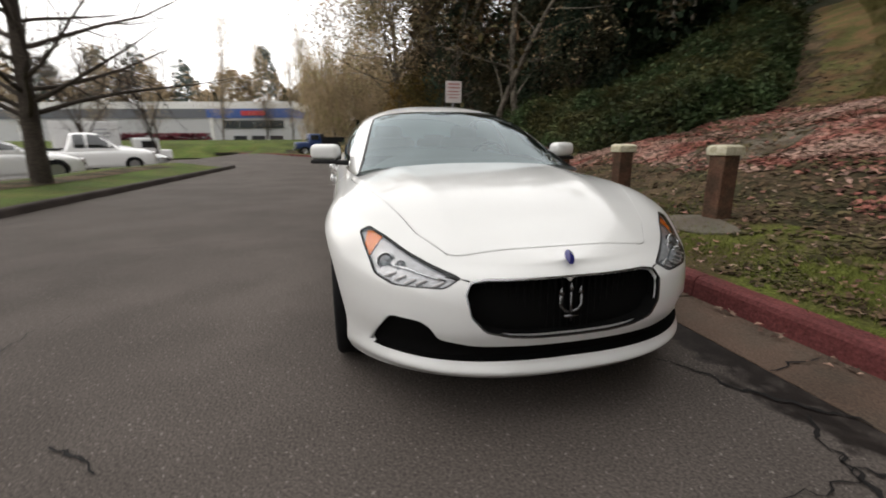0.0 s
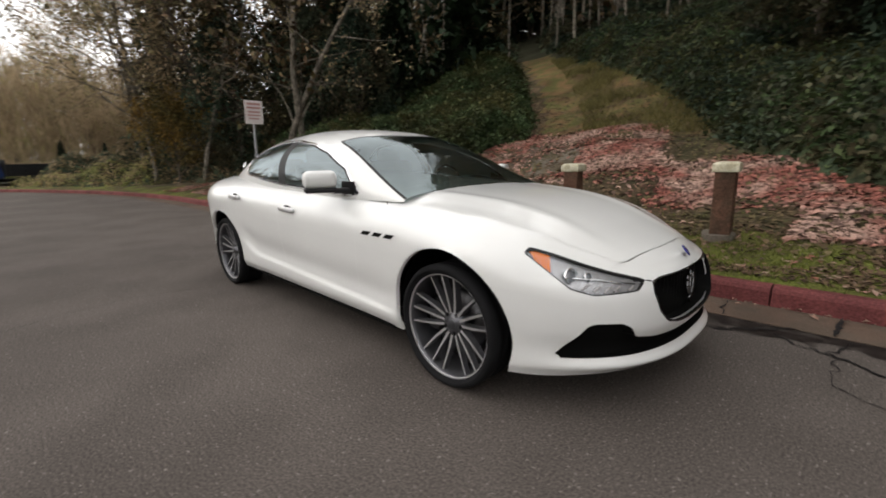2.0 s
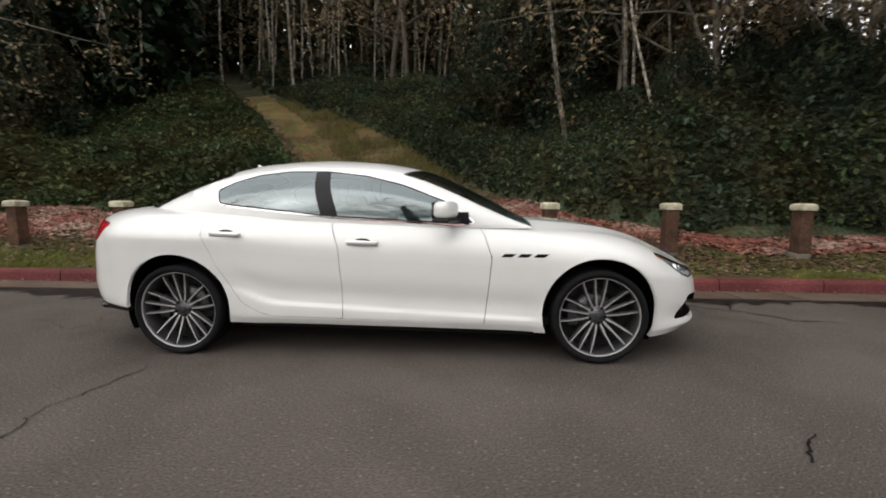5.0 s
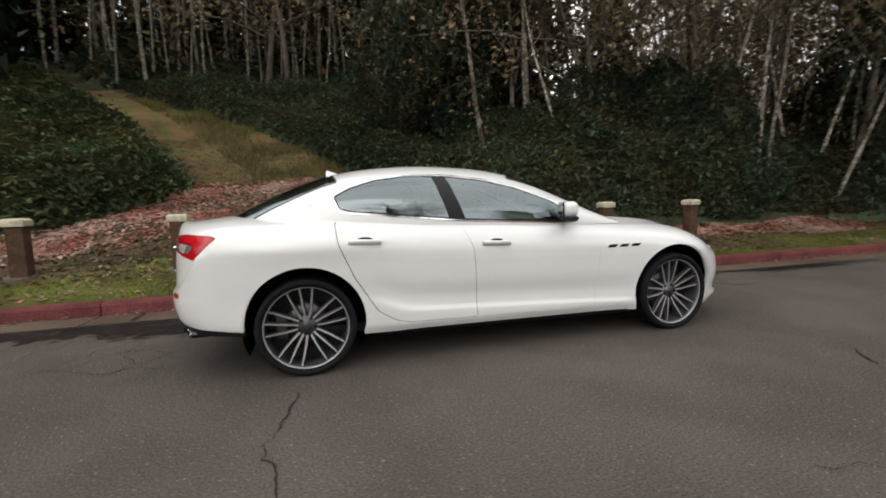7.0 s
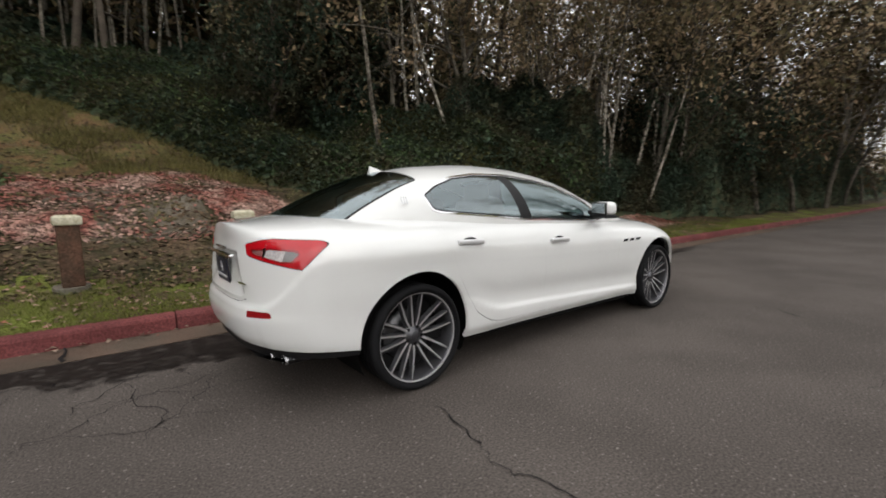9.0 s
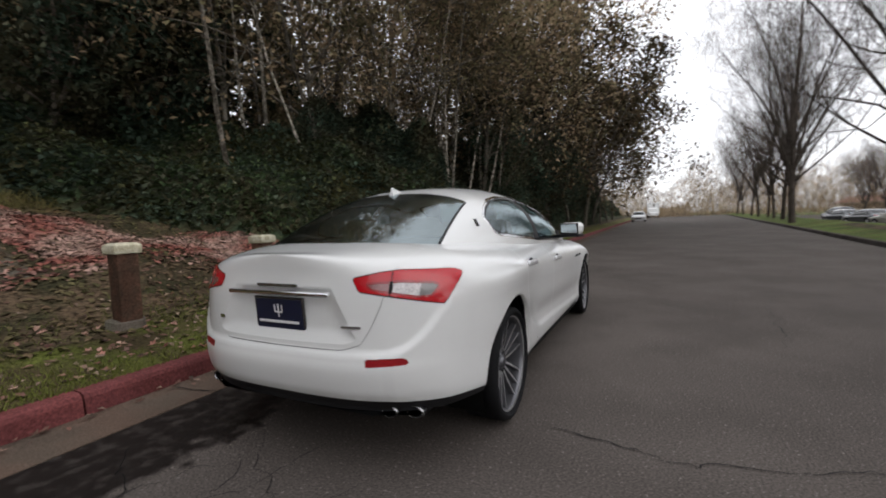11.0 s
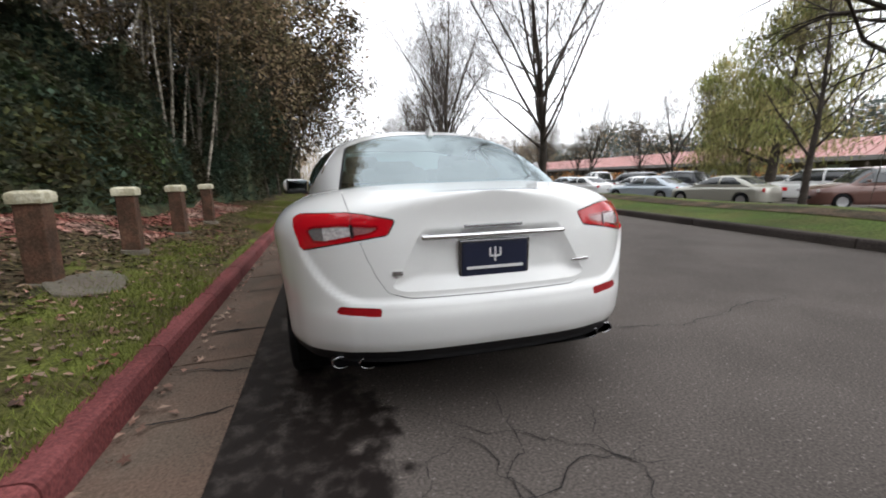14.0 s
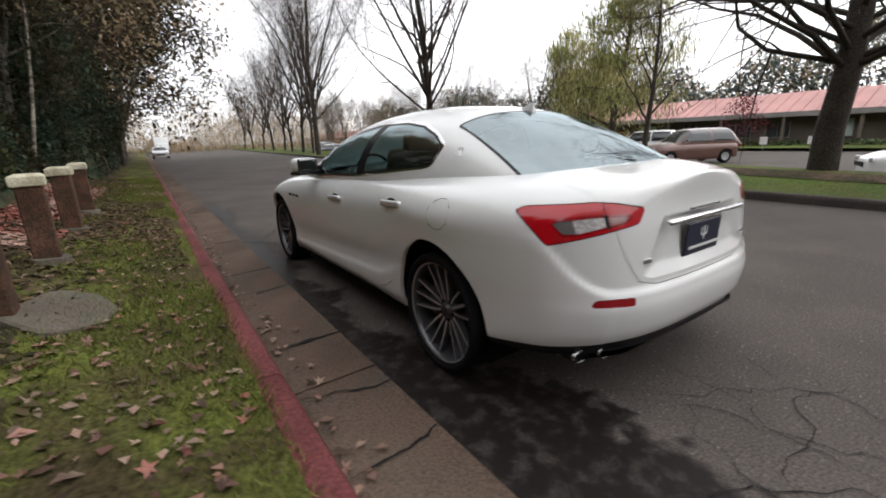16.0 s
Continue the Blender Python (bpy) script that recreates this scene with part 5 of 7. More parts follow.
rng = np.random.default_rng(5)
cracks = thing("road_cracks", "dark wandering cracks in the asphalt", "cracks", kind="structure")
for a, b, w, rough, steps in (
        ((2.75, 1.18), (2.05, 0.72), 0.013, 0.02, 24), ((2.62, 1.02), (3.35, 0.62), 0.013, 0.02, 26), ((2.9, 0.85), (3.05, 1.18), 0.010, 0.015, 14),
        ((3.3, 0.66), (3.5, 1.17), 0.012, 0.015, 16), ((2.85, 0.88), (2.95, 0.40), 0.004, 0.015, 16), ((3.35, 0.62), (4.3, 0.1), 0.010, 0.02, 24), ((2.95, 0.4), (3.5, 0.05), 0.006, 0.015, 16),
        ((-1.55, -1.15), (-1.70, -1.75), 0.0055, 0.013, 22), ((-1.70, -1.75), (-1.55, -2.3), 0.0055, 0.013, 20), ((-1.55, -2.3), (-1.35, -3.3), 0.0052, 0.018, 26),
        ((-3.9, 0.9), (-2.5, 0.2), 0.004, 0.015, 30), ((-2.6, 0.9), (-3.3, -0.1), 0.004, 0.015, 26), ((-2.5, 0.2), (-3.6, -0.5), 0.0035, 0.015, 26), ((-3.0, 0.35), (-2.75, -0.5), 0.003, 0.012, 20),
        ((-2.2, -0.1), (-3.2, 0.2), 0.0028, 0.012, 22), ((-2.45, -0.45), (-3.4, -0.15), 0.0028, 0.012, 22), ((-2.9, -0.5), (-2.2, 0.4), 0.0028, 0.012, 20), ((-3.4, 0.7), (-3.7, 0.0), 0.003, 0.012, 18),
        ((0.5, -2.6), (3.6, -3.1), 0.004, 0.02, 40), ((-5.2, -1.0), (-4.6, -2.4), 0.006, 0.02, 26), ((2.1, -2.0), (2.3, -1.75), 0.010, 0.01, 10)):
    pts, wd = crack(rng, a, b, w, rough if w > 0.005 else 0.026, steps)
    part("crack", ribbon(pts, wd, 0.007), CRACK, cracks)
# worn joints and breaks across the gutter
for k, x in enumerate((-7.4, -5.2, -3.3, -1.9, -1.45, -0.7, 0.55, 2.3, 2.9, 4.4, 6.6, 9.4)):
    pts, wd = crack(rng, (x, 1.185), (x + rng.uniform(-0.12, 0.12), 1.64), (0.012, 0.007, 0.018)[k % 3], 0.010, 12)
    part("joint", ribbon(pts, wd, 0.0075), CRACK, gut)

# ---- trees ----
LEAF_OCHRE = mat("ochre_leaves", (0.20, 0.125, 0.035), 0.85, thru=0.3, random=0.6, island=True, second=(0.13, 0.105, 0.04), scale=1.0, fine=0.2)
LEAF_DULL = mat("dull_brown_leaves", (0.085, 0.056, 0.034), 0.9, random=0.7, island=True, second=(0.075, 0.066, 0.03), scale=1.3, fine=0.2)
def grow(seed, height, r0, first=0.35, limbs=22, reach=0.35, rise=0.6, twigs=5, fine=3, wander=0.03, droop=0.0, lean=0.0, fork=0, sides=7, thick=0.5, bunch=1.0, splay=0.45, slim=0.65):
    """Stem and limbs of a tree as tapered tubes, and the tips at which leaves hang."""
    rng = np.random.default_rng(seed)
    shapes, tips = [], []

    def limb(start, d, length, r, level):
        n = (9, 5, 3, 2)[level]
        pts, rad, p = [Vector(start)], [r], Vector(start)
        d = Vector(d).normalized()
        for i in range(n):
            bend = Vector(rng.normal(0, wander * (1.2, 3.0, 4.0, 5.0)[level], 3))
            bend.z += (0.0, 0.10, 0.06, 0.0)[level] * rise - droop * (0, 0.1, 0.22, 0.35)[level]
            d = (d + bend).normalized()
            p = p + d * (length / n)
            pts.append(p.copy())
            rad.append(r * (1 - 0.86 * (i + 1) / n))
        shapes.append(tube(pts, rad, (sides, 5, 3, 3)[level], cap=False))
        return pts, rad, d

    def branch(pts, rad, length, level, count, lo):
        if level > 3:
            return
        n = len(pts) - 1
        for k in range(count):
            t = lo + (1 - lo) * ((k + rng.uniform(0.1, 0.9)) / count) ** (bunch if level == 1 else 1.0)
            i = min(int(t * n), n - 1)
            f = t * n - i
            p = pts[i].lerp(pts[i + 1], f)
            axis = (pts[i + 1] - pts[i]).normalized()
            a = rng.uniform(0, 2 * math.pi) if level > 1 else k * 2.4 + rng.uniform(-0.4, 0.4)
            side = axis.orthogonal().normalized()
            side.rotate(Matrix.Rotation(a, 3, axis).to_quaternion())
            w = (rise if level == 1 else 0.55) * rng.uniform(0.7, 1.3)
            d = side + axis * w
            ln = length * rng.uniform(0.6, 1.15) * ((1.25 - t) if level == 1 else (1.15 - 0.6 * t))
            sub = limb(p, d, ln, max(0.004, (rad[i] * (1 - f) + rad[i + 1] * f) * (thick if level == 1 else 0.55)), level)
            tips.extend(sub[0][1:] if level > 1 else sub[0][3:])
            branch(sub[0], sub[1], ln * 0.5, level + 1, twigs if level == 1 else fine, 0.25)

    d0 = Vector((lean * math.cos(seed), lean * math.sin(seed), 1))
    stem = limb((0, 0, -0.25), d0, height, r0, 0)
    branch(stem[0], stem[1], height * reach, 1, limbs, first)
    for k in range(fork):
        a = k * 2.3 + seed
        sub = limb(stem[0][2 + k % 2], (splay * math.cos(a), splay * math.sin(a), 1), height * 0.72, r0 * slim, 0)
        branch(sub[0], sub[1], height * reach * 0.8, 1, limbs // 2, 0.3)
    return joined(shapes), np.array([tuple(t) for t in tips])


def crown_mesh(seed, tips, count, size, material, spread=0.35, droop=0.0, flat=0.3, long=1.5):
    rng = np.random.default_rng(seed)
    at = tips[rng.integers(0, len(tips), count)] + rng.normal(0, spread, (count, 3))
    return soup("crown", leaves(rng, at, size, flat, long, droop), material)


def tree(name, label, wood, bark, crown=None, group="", at=None):
    t = thing(name, label, "tree", group)
    part("trunk", mesh("trunk", wood[0], wood[1], bark, True), bark, t)
    if crown:
        part("crown", crown, None, t)
    if at is not None:
        t.matrix_basis = at
    return t


WOOD = "trees of the wooded bank"
BIRCHES = []
for s, (hh, rr, ln) in enumerate(((12.5, 0.065, 0.06), (14.0, 0.08, 0.16), (11.0, 0.055, 0.22), (13.0, 0.07, 0.02))):
    w, tips = grow(20 + s, hh, rr, 0.42, 11, 0.22, 0.7, 2, 2, 0.035, 0.15, ln)
    BIRCHES.append(tree("birch", "slender pale birch with sparse brown leaves", w, BIRCH, crown_mesh(s, tips, 420, 0.085, LEAF_BROWN, 0.25), WOOD))
# slope birches, bark coloured darker than BIRCH for the wood's dimness
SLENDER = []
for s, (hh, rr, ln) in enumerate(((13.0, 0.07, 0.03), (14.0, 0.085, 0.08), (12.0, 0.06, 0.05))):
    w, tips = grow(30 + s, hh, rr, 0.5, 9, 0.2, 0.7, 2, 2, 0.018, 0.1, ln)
    SLENDER.append(tree("slender_alder", "slender birch on the wooded slope, its bark coloured dim for shade", w, PALE_BARK, crown_mesh(30 + s, tips, 300, 0.09, LEAF_BROWN, 0.25), WOOD))
ALDERS = []
for s, (hh, rr) in enumerate(((10.5, 0.13), (12.5, 0.15), (9.0, 0.12))):
    w, tips = grow(40 + s, hh, rr, 0.18, 20, 0.34, 0.45, 3, 2, 0.04, 0.25, 0.08)
    ALDERS.append(tree("alder", "brown-leaved alder with dense twiggy crown", w, BARK, crown_mesh(50 + s, tips, 1700, 0.125, LEAF_BROWN, 0.35), WOOD))
WIDE = []
for s, (hh, rr) in enumerate(((11.5, 0.095), (12.5, 0.105))):
    w, tips = grow(70 + s, hh, rr, 0.22, 24, 0.52, 0.42, 5, 3, 0.05, 0.2, 0.10, fork=2)
    WIDE.append(tree("roadside_alder", "spreading brown-leaved tree leaning over the road", w, PALE_BARK, crown_mesh(75 + s, tips, 11000, 0.10, LEAF_BROWN, 0.28), WOOD))
WIDE_FAR = []
for s, (hh, rr) in enumerate(((11.5, 0.10), (12.5, 0.11))):
    w, tips = grow(170 + s, hh, rr, 0.2, 20, 0.52, 0.42, 4, 2, 0.05, 0.2, 0.10, fork=2)
    WIDE_FAR.append(tree("roadside_alder", "spreading brown-leaved tree beside the road", w, PALE_BARK, crown_mesh(175 + s, tips, 9500, 0.15, LEAF_DULL, 0.34), WOOD))
LAURELS = []
for s, (hh, wide) in enumerate(((5.6, 2.0), (6.6, 2.3))):
    rng = np.random.default_rng(160 + s)
    w, tips = grow(165 + s, hh * 0.85, 0.10, 0.1, 14, 0.35, 0.5, 3, 0, 0.05, 0.1, 0.05, fork=2)
    n = 8200
    u, v_ = rng.uniform(0, 2 * np.pi, n), rng.uniform(0.02, 1, n)
    lump = 0.75 + 0.25 * np.sin(3 * u + 7 * v_) * np.sin(9 * v_ + 2 * u) + 0.12 * np.sin(7 * u - 11 * v_)
    rad = wide * lump * np.sin(np.pi * np.clip(0.12 + 0.86 * v_, 0, 1)) ** 0.7 * rng.uniform(0.45, 1, n) ** 0.4
    q = np.stack([rad * np.cos(u), rad * np.sin(u), hh * v_ + rng.normal(0, 0.1, n)], 1)
    LAURELS.append(tree("evergreen_shrub", "tall dark glossy-leaved evergreen shrub", w, BARK, soup("crown", leaves(rng, q, 0.105, 0.35, 1.6), BUSH), WOOD))
FIRS = []
for s, hh in enumerate((14.0, 11.0)):
    rng = np.random.default_rng(60 + s)
    w = tube([(0, 0, -0.2), (0, 0, hh * 0.5), (0, 0, hh)], [0.18, 0.10, 0.01], 7)
    q = []
    for k in range(48):
        z = hh * (0.08 + 0.9 * k / 48)
        rad = (hh - z) * 0.24 + 0.15
        for b in range(7):
            a = rng.uniform(0, 2 * math.pi)
            m = 7
            rr = np.linspace(0.1, rad * rng.uniform(0.7, 1.1), m)
            q.append(np.stack([rr * math.cos(a), rr * math.sin(a), z - 0.28 * rr + rng.normal(0, 0.08, m)], 1))
    FIRS.append(tree("fir", "dark green conical fir", w, BARK, soup("crown", leaves(rng, np.vstack(q), 0.38, 0.4, 1.6, 0.2), NEEDLES), WOOD))
used_once = set()


def plant(proto, x, y, z, turn, size):
    m = pose(x, y, z, 0, 0, turn) @ Matrix.Diagonal((size, size, size, 1))
    if proto.name not in used_once:
        used_once.add(proto.name)
        proto.matrix_basis = m
        return proto
    ob = copy_thing(proto, m)
    ob.scale = (size, size, size)
    return ob


def on_path(x, y, half=1.6):
    return abs(x - float(path_mid(y))) < half and y < 24


rng = np.random.default_rng(11)
# birch stand up the slope, above the ivy
count = 0
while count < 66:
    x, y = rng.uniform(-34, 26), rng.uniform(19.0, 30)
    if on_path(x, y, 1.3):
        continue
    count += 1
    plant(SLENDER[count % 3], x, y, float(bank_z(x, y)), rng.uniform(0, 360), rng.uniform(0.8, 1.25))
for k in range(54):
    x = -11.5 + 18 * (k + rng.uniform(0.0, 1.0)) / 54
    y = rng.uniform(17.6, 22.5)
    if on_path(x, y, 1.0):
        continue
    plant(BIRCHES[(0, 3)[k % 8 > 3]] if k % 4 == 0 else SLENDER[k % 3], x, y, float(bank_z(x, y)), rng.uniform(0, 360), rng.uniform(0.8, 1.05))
# a few stems behind the ivy on the other side of the path, and in the evergreens
for x, y, k, sc in ((-14.9, 13.4, 1, 0.95), (-13.5, 13.5, 0, 0.9), (-12.5, 13.2, 3, 0.95), (-16.5, 15.0, 2, 0.9), (-18.5, 12.5, 0, 1.0), (-11.0, 16.5, 3, 0.9)):
    plant(BIRCHES[k], x, y, float(bank_z(x, y)), 70 * x, sc)
for k in range(18):
    x = 3 + 20 * (k + rng.uniform(0.1, 0.9)) / 18
    y = rng.uniform(6.2, 10.5)
    plant(BIRCHES[int(rng.integers(0, 4))], x, y, float(bank_z(x, y)), rng.uniform(0, 360), rng.uniform(0.75, 1.05))
# two pale alders with arching limbs near the sign
for x, y, sd, ln, hh, rr, turn in ((-13.1, 6.1, 61, 0.05, 10.5, 0.15, 60), (-11.7, 4.25, 62, 0.30, 10.0, 0.13, 120)):
    w, tips = grow(sd, hh, rr, 0.16, 10, 0.40, 0.55, 3, 2, 0.035, 0.45, ln, thick=0.34)
    tree("alder", "pale alder with arching bare limbs near the road sign", w, PALE_BARK, crown_mesh(sd + 3, tips, 650, 0.085, LEAF_BROWN, 0.22), WOOD, pose(x, y, float(bank_z(x, y)), 0, 0, turn))
# leaning stems in front of the evergreens
for k in range(13):
    x = 8.8 + 13 * ((k + rng.uniform(0.1, 0.9)) / 13) ** 1.2
    y = rng.uniform(4.9, 6.4)
    plant(BIRCHES[(1, 2, 0)[k % 3]], x, y, float(bank_z(x, y)), rng.uniform(0, 360), rng.uniform(0.7, 0.95))
# stems that lean together at the evergreens' edge
for k in range(12):
    x = 9.4 + 2.4 * (k // 3) + rng.uniform(-0.5, 0.5) + 0.35 * (k % 3)
    y = rng.uniform(4.3, 5.3)
    ob = plant(BIRCHES[(0, 3)[k % 2]], x, y, float(bank_z(x, y)), rng.uniform(0, 360), rng.uniform(0.72, 0.95))
    ob.matrix_basis = Matrix.Translation(ob.location) @ Matrix.Rotation(math.radians(rng.uniform(8, 21)), 4, "Y") @ Matrix.Translation(-ob.location) @ ob.matrix_basis
# close birches in clusters, leaning
for x, y, k, sc, turn in ((9.5, 7.6, 1, 0.8, 20), (10.1, 7.9, 2, 0.9, 300),
                           (13.0, 7.2, 0, 0.85, 80), (13.7, 7.0, 1, 0.9, 150), (16.5, 7.4, 3, 0.9, 10), (7.2, 8.6, 0, 0.9, 250), (19.0, 7.0, 2, 0.95, 90), (22.0, 7.5, 1, 0.9, 30), (5.4, 9.4, 3, 0.9, 310), (11.5, 8.8, 2, 1.0, 170)):
    plant(BIRCHES[k], x, y, float(bank_z(x, y)), turn, sc)
for k, (x, y) in enumerate(((5.0, 9.8), (7.4, 8.2), (10.0, 7.2), (13.2, 5.0), (16.5, 4.6), (19.5, 3.4), (24.5, 3.3), (30.5, 3.2), (36.5, 3.4), (43, 3.4), (51, 3.5), (60, 3.7), (11.6, 6.6), (14.6, 5.8), (-17.5, 3.6), (-21.5, 4.6), (-21.5, 2.7), (-26.0, 3.2))):
    plant((WIDE if 0 < x < 20 or k > 14 else WIDE_FAR)[k % 2], x, y, float(bank_z(x, y)), 77 * k, (1.02 if x < 12 else 1.14) + 0.05 * (k % 3))
for k, (x, y) in enumerate(((4.6, 7.4), (5.6, 6.8), (1.6, 11.7), (3.2, 11.2), (4.7, 12.0), (14.6, 5.0), (17.0, 4.7), (19.8, 4.6), (23.0, 4.5), (27.5, 4.6), (33, 4.7), (40, 4.8), (-16, 6.6), (-19.5, 6.0), (-14.8, 7.8), (-17.2, 5.2), (-12.6, 8.6))):
    plant(LAURELS[k % 2], x, y, float(bank_z(x, y)) - 0.1, 97 * k, (0.45 if 4 < y < 9 and 0 < x < 14 else 0.95) + 0.06 * (k % 4))
# golden shrub at the bend
r = np.random.default_rng(181)
w, tips = grow(182, 4.0, 0.06, 0.1, 16, 0.42, 0.6, 4, 2, 0.05, 0.25, 0.05, fork=3)
tree("golden_shrub", "tall golden-leaved shrub at the wood's edge", w, BARK, crown_mesh(183, tips, 5200, 0.10, LEAF_OCHRE, 0.24), WOOD, pose(-19.2, 3.1, float(bank_z(-19.2, 3.1)), 0, 0, 40))
# alders: along the road further on, and back in the wood
for x, y in ((9, 9.5), (12.5, 10), (15, 7.8), (18, 6.6), (21, 6.2), (24.5, 6.0), (28, 6.3), (32, 6.0), (36, 6.2), (40.5, 6.0), (46, 6.0), (52, 6.2), (59, 6), (67, 6), (76, 6), (6.5, 11.5), (27, 9), (35, 10), (44, 10), (20, 10.5),
             (-18.5, 4.6), (-19, 8), (-17.5, 11.0)):
    plant(ALDERS[int(rng.integers(0, 3))], x, y, float(bank_z(x, y)), rng.uniform(0, 360), rng.uniform(0.85, 1.1))
count = 0
while count < 40:
    x, y = rng.uniform(-40, 50), rng.uniform(16, 34)
    if on_path(x, y, 1.5):
        continue
    count += 1
    plant(ALDERS[int(rng.integers(0, 3))] if rng.uniform() < 0.72 or x > 12 else FIRS[int(rng.integers(0, 2))], x, y, float(bank_z(x, y)), rng.uniform(0, 360), rng.uniform(0.9, 1.35))
for x, y, sc in ((-30, 9, 1.1), (-36, 7, 1.2), (-12, 14, 1.0), (-19, 12, 1.1), (-15.5, 9.5, 0.75), (-18, 8.5, 0.8), (-13.2, 11.0, 0.7), (-21, 10, 0.9), (3, 24, 1.0), (9, 17, 1.1), (14, 17, 1.0)):
    plant(FIRS[int(rng.integers(0, 2))], x, y, float(bank_z(x, y)), rng.uniform(0, 360), sc)

# ---- ivy, shrubs, litter, grass ----
def left_mound(x, y):
    """How deep the ivy lies left of the path."""
    front = 5.0 + 0.25 * np.sin(1.3 * np.asarray(x, float))
    return smooth01(ivy_left(y) - x, -0.15, 0.9) * smooth01(y, front, front + 0.9) * smooth01(-y, -17.0, -15)


def right_mound(x, y):
    return smooth01(x - ivy_edge(y), -0.2, 1.0) * smooth01(y, 3.9, 4.8) * smooth01(-y, -19.0, -16.5)


def hedge(x, y):
    near = y - kerb_y(x) + 0.9 * smooth01(x, 6.0, 9.0) + 0.8 * smooth01(x, 12.5, 16.0)
    return smooth01(x, 2.0, 6.5) * smooth01(near, 3.3, 4.5) * smooth01(-y, -11.5, -8.0)


def lumps(x, y):
    return 0.5 + 0.22 * np.sin(1.9 * x + 0.7 * y) + 0.18 * np.sin(3.3 * y - 1.1 * x + 1) + 0.14 * np.sin(5.1 * x + 2.0 * y + 2)


def cover(name, label, depth, height, x0, x1, y0, y1, count, size, material, seed, step=0.3):
    """A leafy mass: a lumpy core coloured as shade, many leaves over its skin."""
    xs, ys = np.arange(x0, x1, step), np.arange(y0, y1, step)
    X, Y = np.meshgrid(xs, ys)
    top = lambda x, y: bank_z(x, y) - 0.06 + depth(x, y) * height(x, y) * (0.62 + 0.75 * lumps(x, y))
    ok = depth(X, Y) > 0.02
    V = np.stack([X, Y, top(X, Y) - 0.05], -1).reshape(-1, 3)
    n = len(xs)
    F = [(i * n + j, i * n + j + 1, (i + 1) * n + j + 1, (i + 1) * n + j) for i in range(len(ys) - 1) for j in range(n - 1) if ok[i, j] or ok[i + 1, j + 1]]
    base = thing(name, label, "shrubs", kind="stuff")
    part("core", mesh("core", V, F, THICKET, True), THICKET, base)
    r = np.random.default_rng(seed)
    # leaves spread evenly over the skin, fewer far along the road
    Q = np.array(F)
    mid = V[Q].mean(1)
    area = np.linalg.norm(np.cross(V[Q[:, 2]] - V[Q[:, 0]], V[Q[:, 3]] - V[Q[:, 1]]), axis=1) / 2
    area = area * np.where((mid[:, 0] > 15) | (mid[:, 0] < -14), 0.4, 1.0) * smooth01(depth(mid[:, 0], mid[:, 1]), 0.0, 0.3)
    k = r.choice(len(Q), count, p=area / area.sum())
    s1, s2 = r.uniform(0, 1, (2, count, 1))
    q = (V[Q[k, 0]] * (1 - s1) + V[Q[k, 1]] * s1) * (1 - s2) + (V[Q[k, 3]] * (1 - s1) + V[Q[k, 2]] * s1) * s2
    out = np.cross(V[Q[k, 1]] - V[Q[k, 0]], V[Q[k, 3]] - V[Q[k, 0]])
    out = out / np.maximum(np.linalg.norm(out, axis=1, keepdims=True), 1e-9)
    q = q + out * (0.02 + np.abs(r.normal(0, 0.10, (count, 1))) * (0.4 + 1.3 * r.uniform(0, 1, (count, 1)) ** 3))
    x, y, z = q.T
    part("leaves", soup("leaves", leaves(r, np.stack([x, y, z], 1), size, 0.45, 1.3), material, None if not isinstance(material, list) else (r.uniform(0, 1, len(x)) < 0.5).astype(np.int32)), None, base)
    return base


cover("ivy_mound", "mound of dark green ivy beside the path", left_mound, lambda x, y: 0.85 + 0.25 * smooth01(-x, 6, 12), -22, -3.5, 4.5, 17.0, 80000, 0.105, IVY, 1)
# laurel leaves mixed in and a thinner cover put shade into this bank
cover("ivy_bank", "broad bank of ivy and bramble, coloured darker for the trees' shade", right_mound, lambda x, y: 0.85 + 1.0 * smooth01(x, 1.5, 5) * smooth01(-y, -13, -9), -13, 9, 3.8, 19, 85000, 0.10, [IVY, BUSH], 2)
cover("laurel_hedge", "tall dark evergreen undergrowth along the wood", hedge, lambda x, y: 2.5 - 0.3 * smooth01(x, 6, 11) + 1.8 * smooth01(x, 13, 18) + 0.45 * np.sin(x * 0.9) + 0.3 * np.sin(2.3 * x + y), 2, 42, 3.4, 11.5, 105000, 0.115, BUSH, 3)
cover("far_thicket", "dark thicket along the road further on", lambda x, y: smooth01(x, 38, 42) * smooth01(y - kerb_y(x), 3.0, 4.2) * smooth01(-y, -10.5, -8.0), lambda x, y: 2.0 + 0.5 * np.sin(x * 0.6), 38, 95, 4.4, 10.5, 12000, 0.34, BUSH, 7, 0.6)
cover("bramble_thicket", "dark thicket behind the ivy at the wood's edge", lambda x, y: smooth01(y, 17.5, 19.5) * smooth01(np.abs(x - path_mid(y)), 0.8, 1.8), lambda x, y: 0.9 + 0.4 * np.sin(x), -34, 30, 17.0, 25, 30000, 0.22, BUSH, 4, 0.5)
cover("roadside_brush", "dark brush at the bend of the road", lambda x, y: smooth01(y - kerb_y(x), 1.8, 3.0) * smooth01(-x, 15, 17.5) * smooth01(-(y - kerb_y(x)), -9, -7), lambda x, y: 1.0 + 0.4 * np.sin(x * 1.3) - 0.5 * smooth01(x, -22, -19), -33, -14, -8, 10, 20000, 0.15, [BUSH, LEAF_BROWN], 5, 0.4)
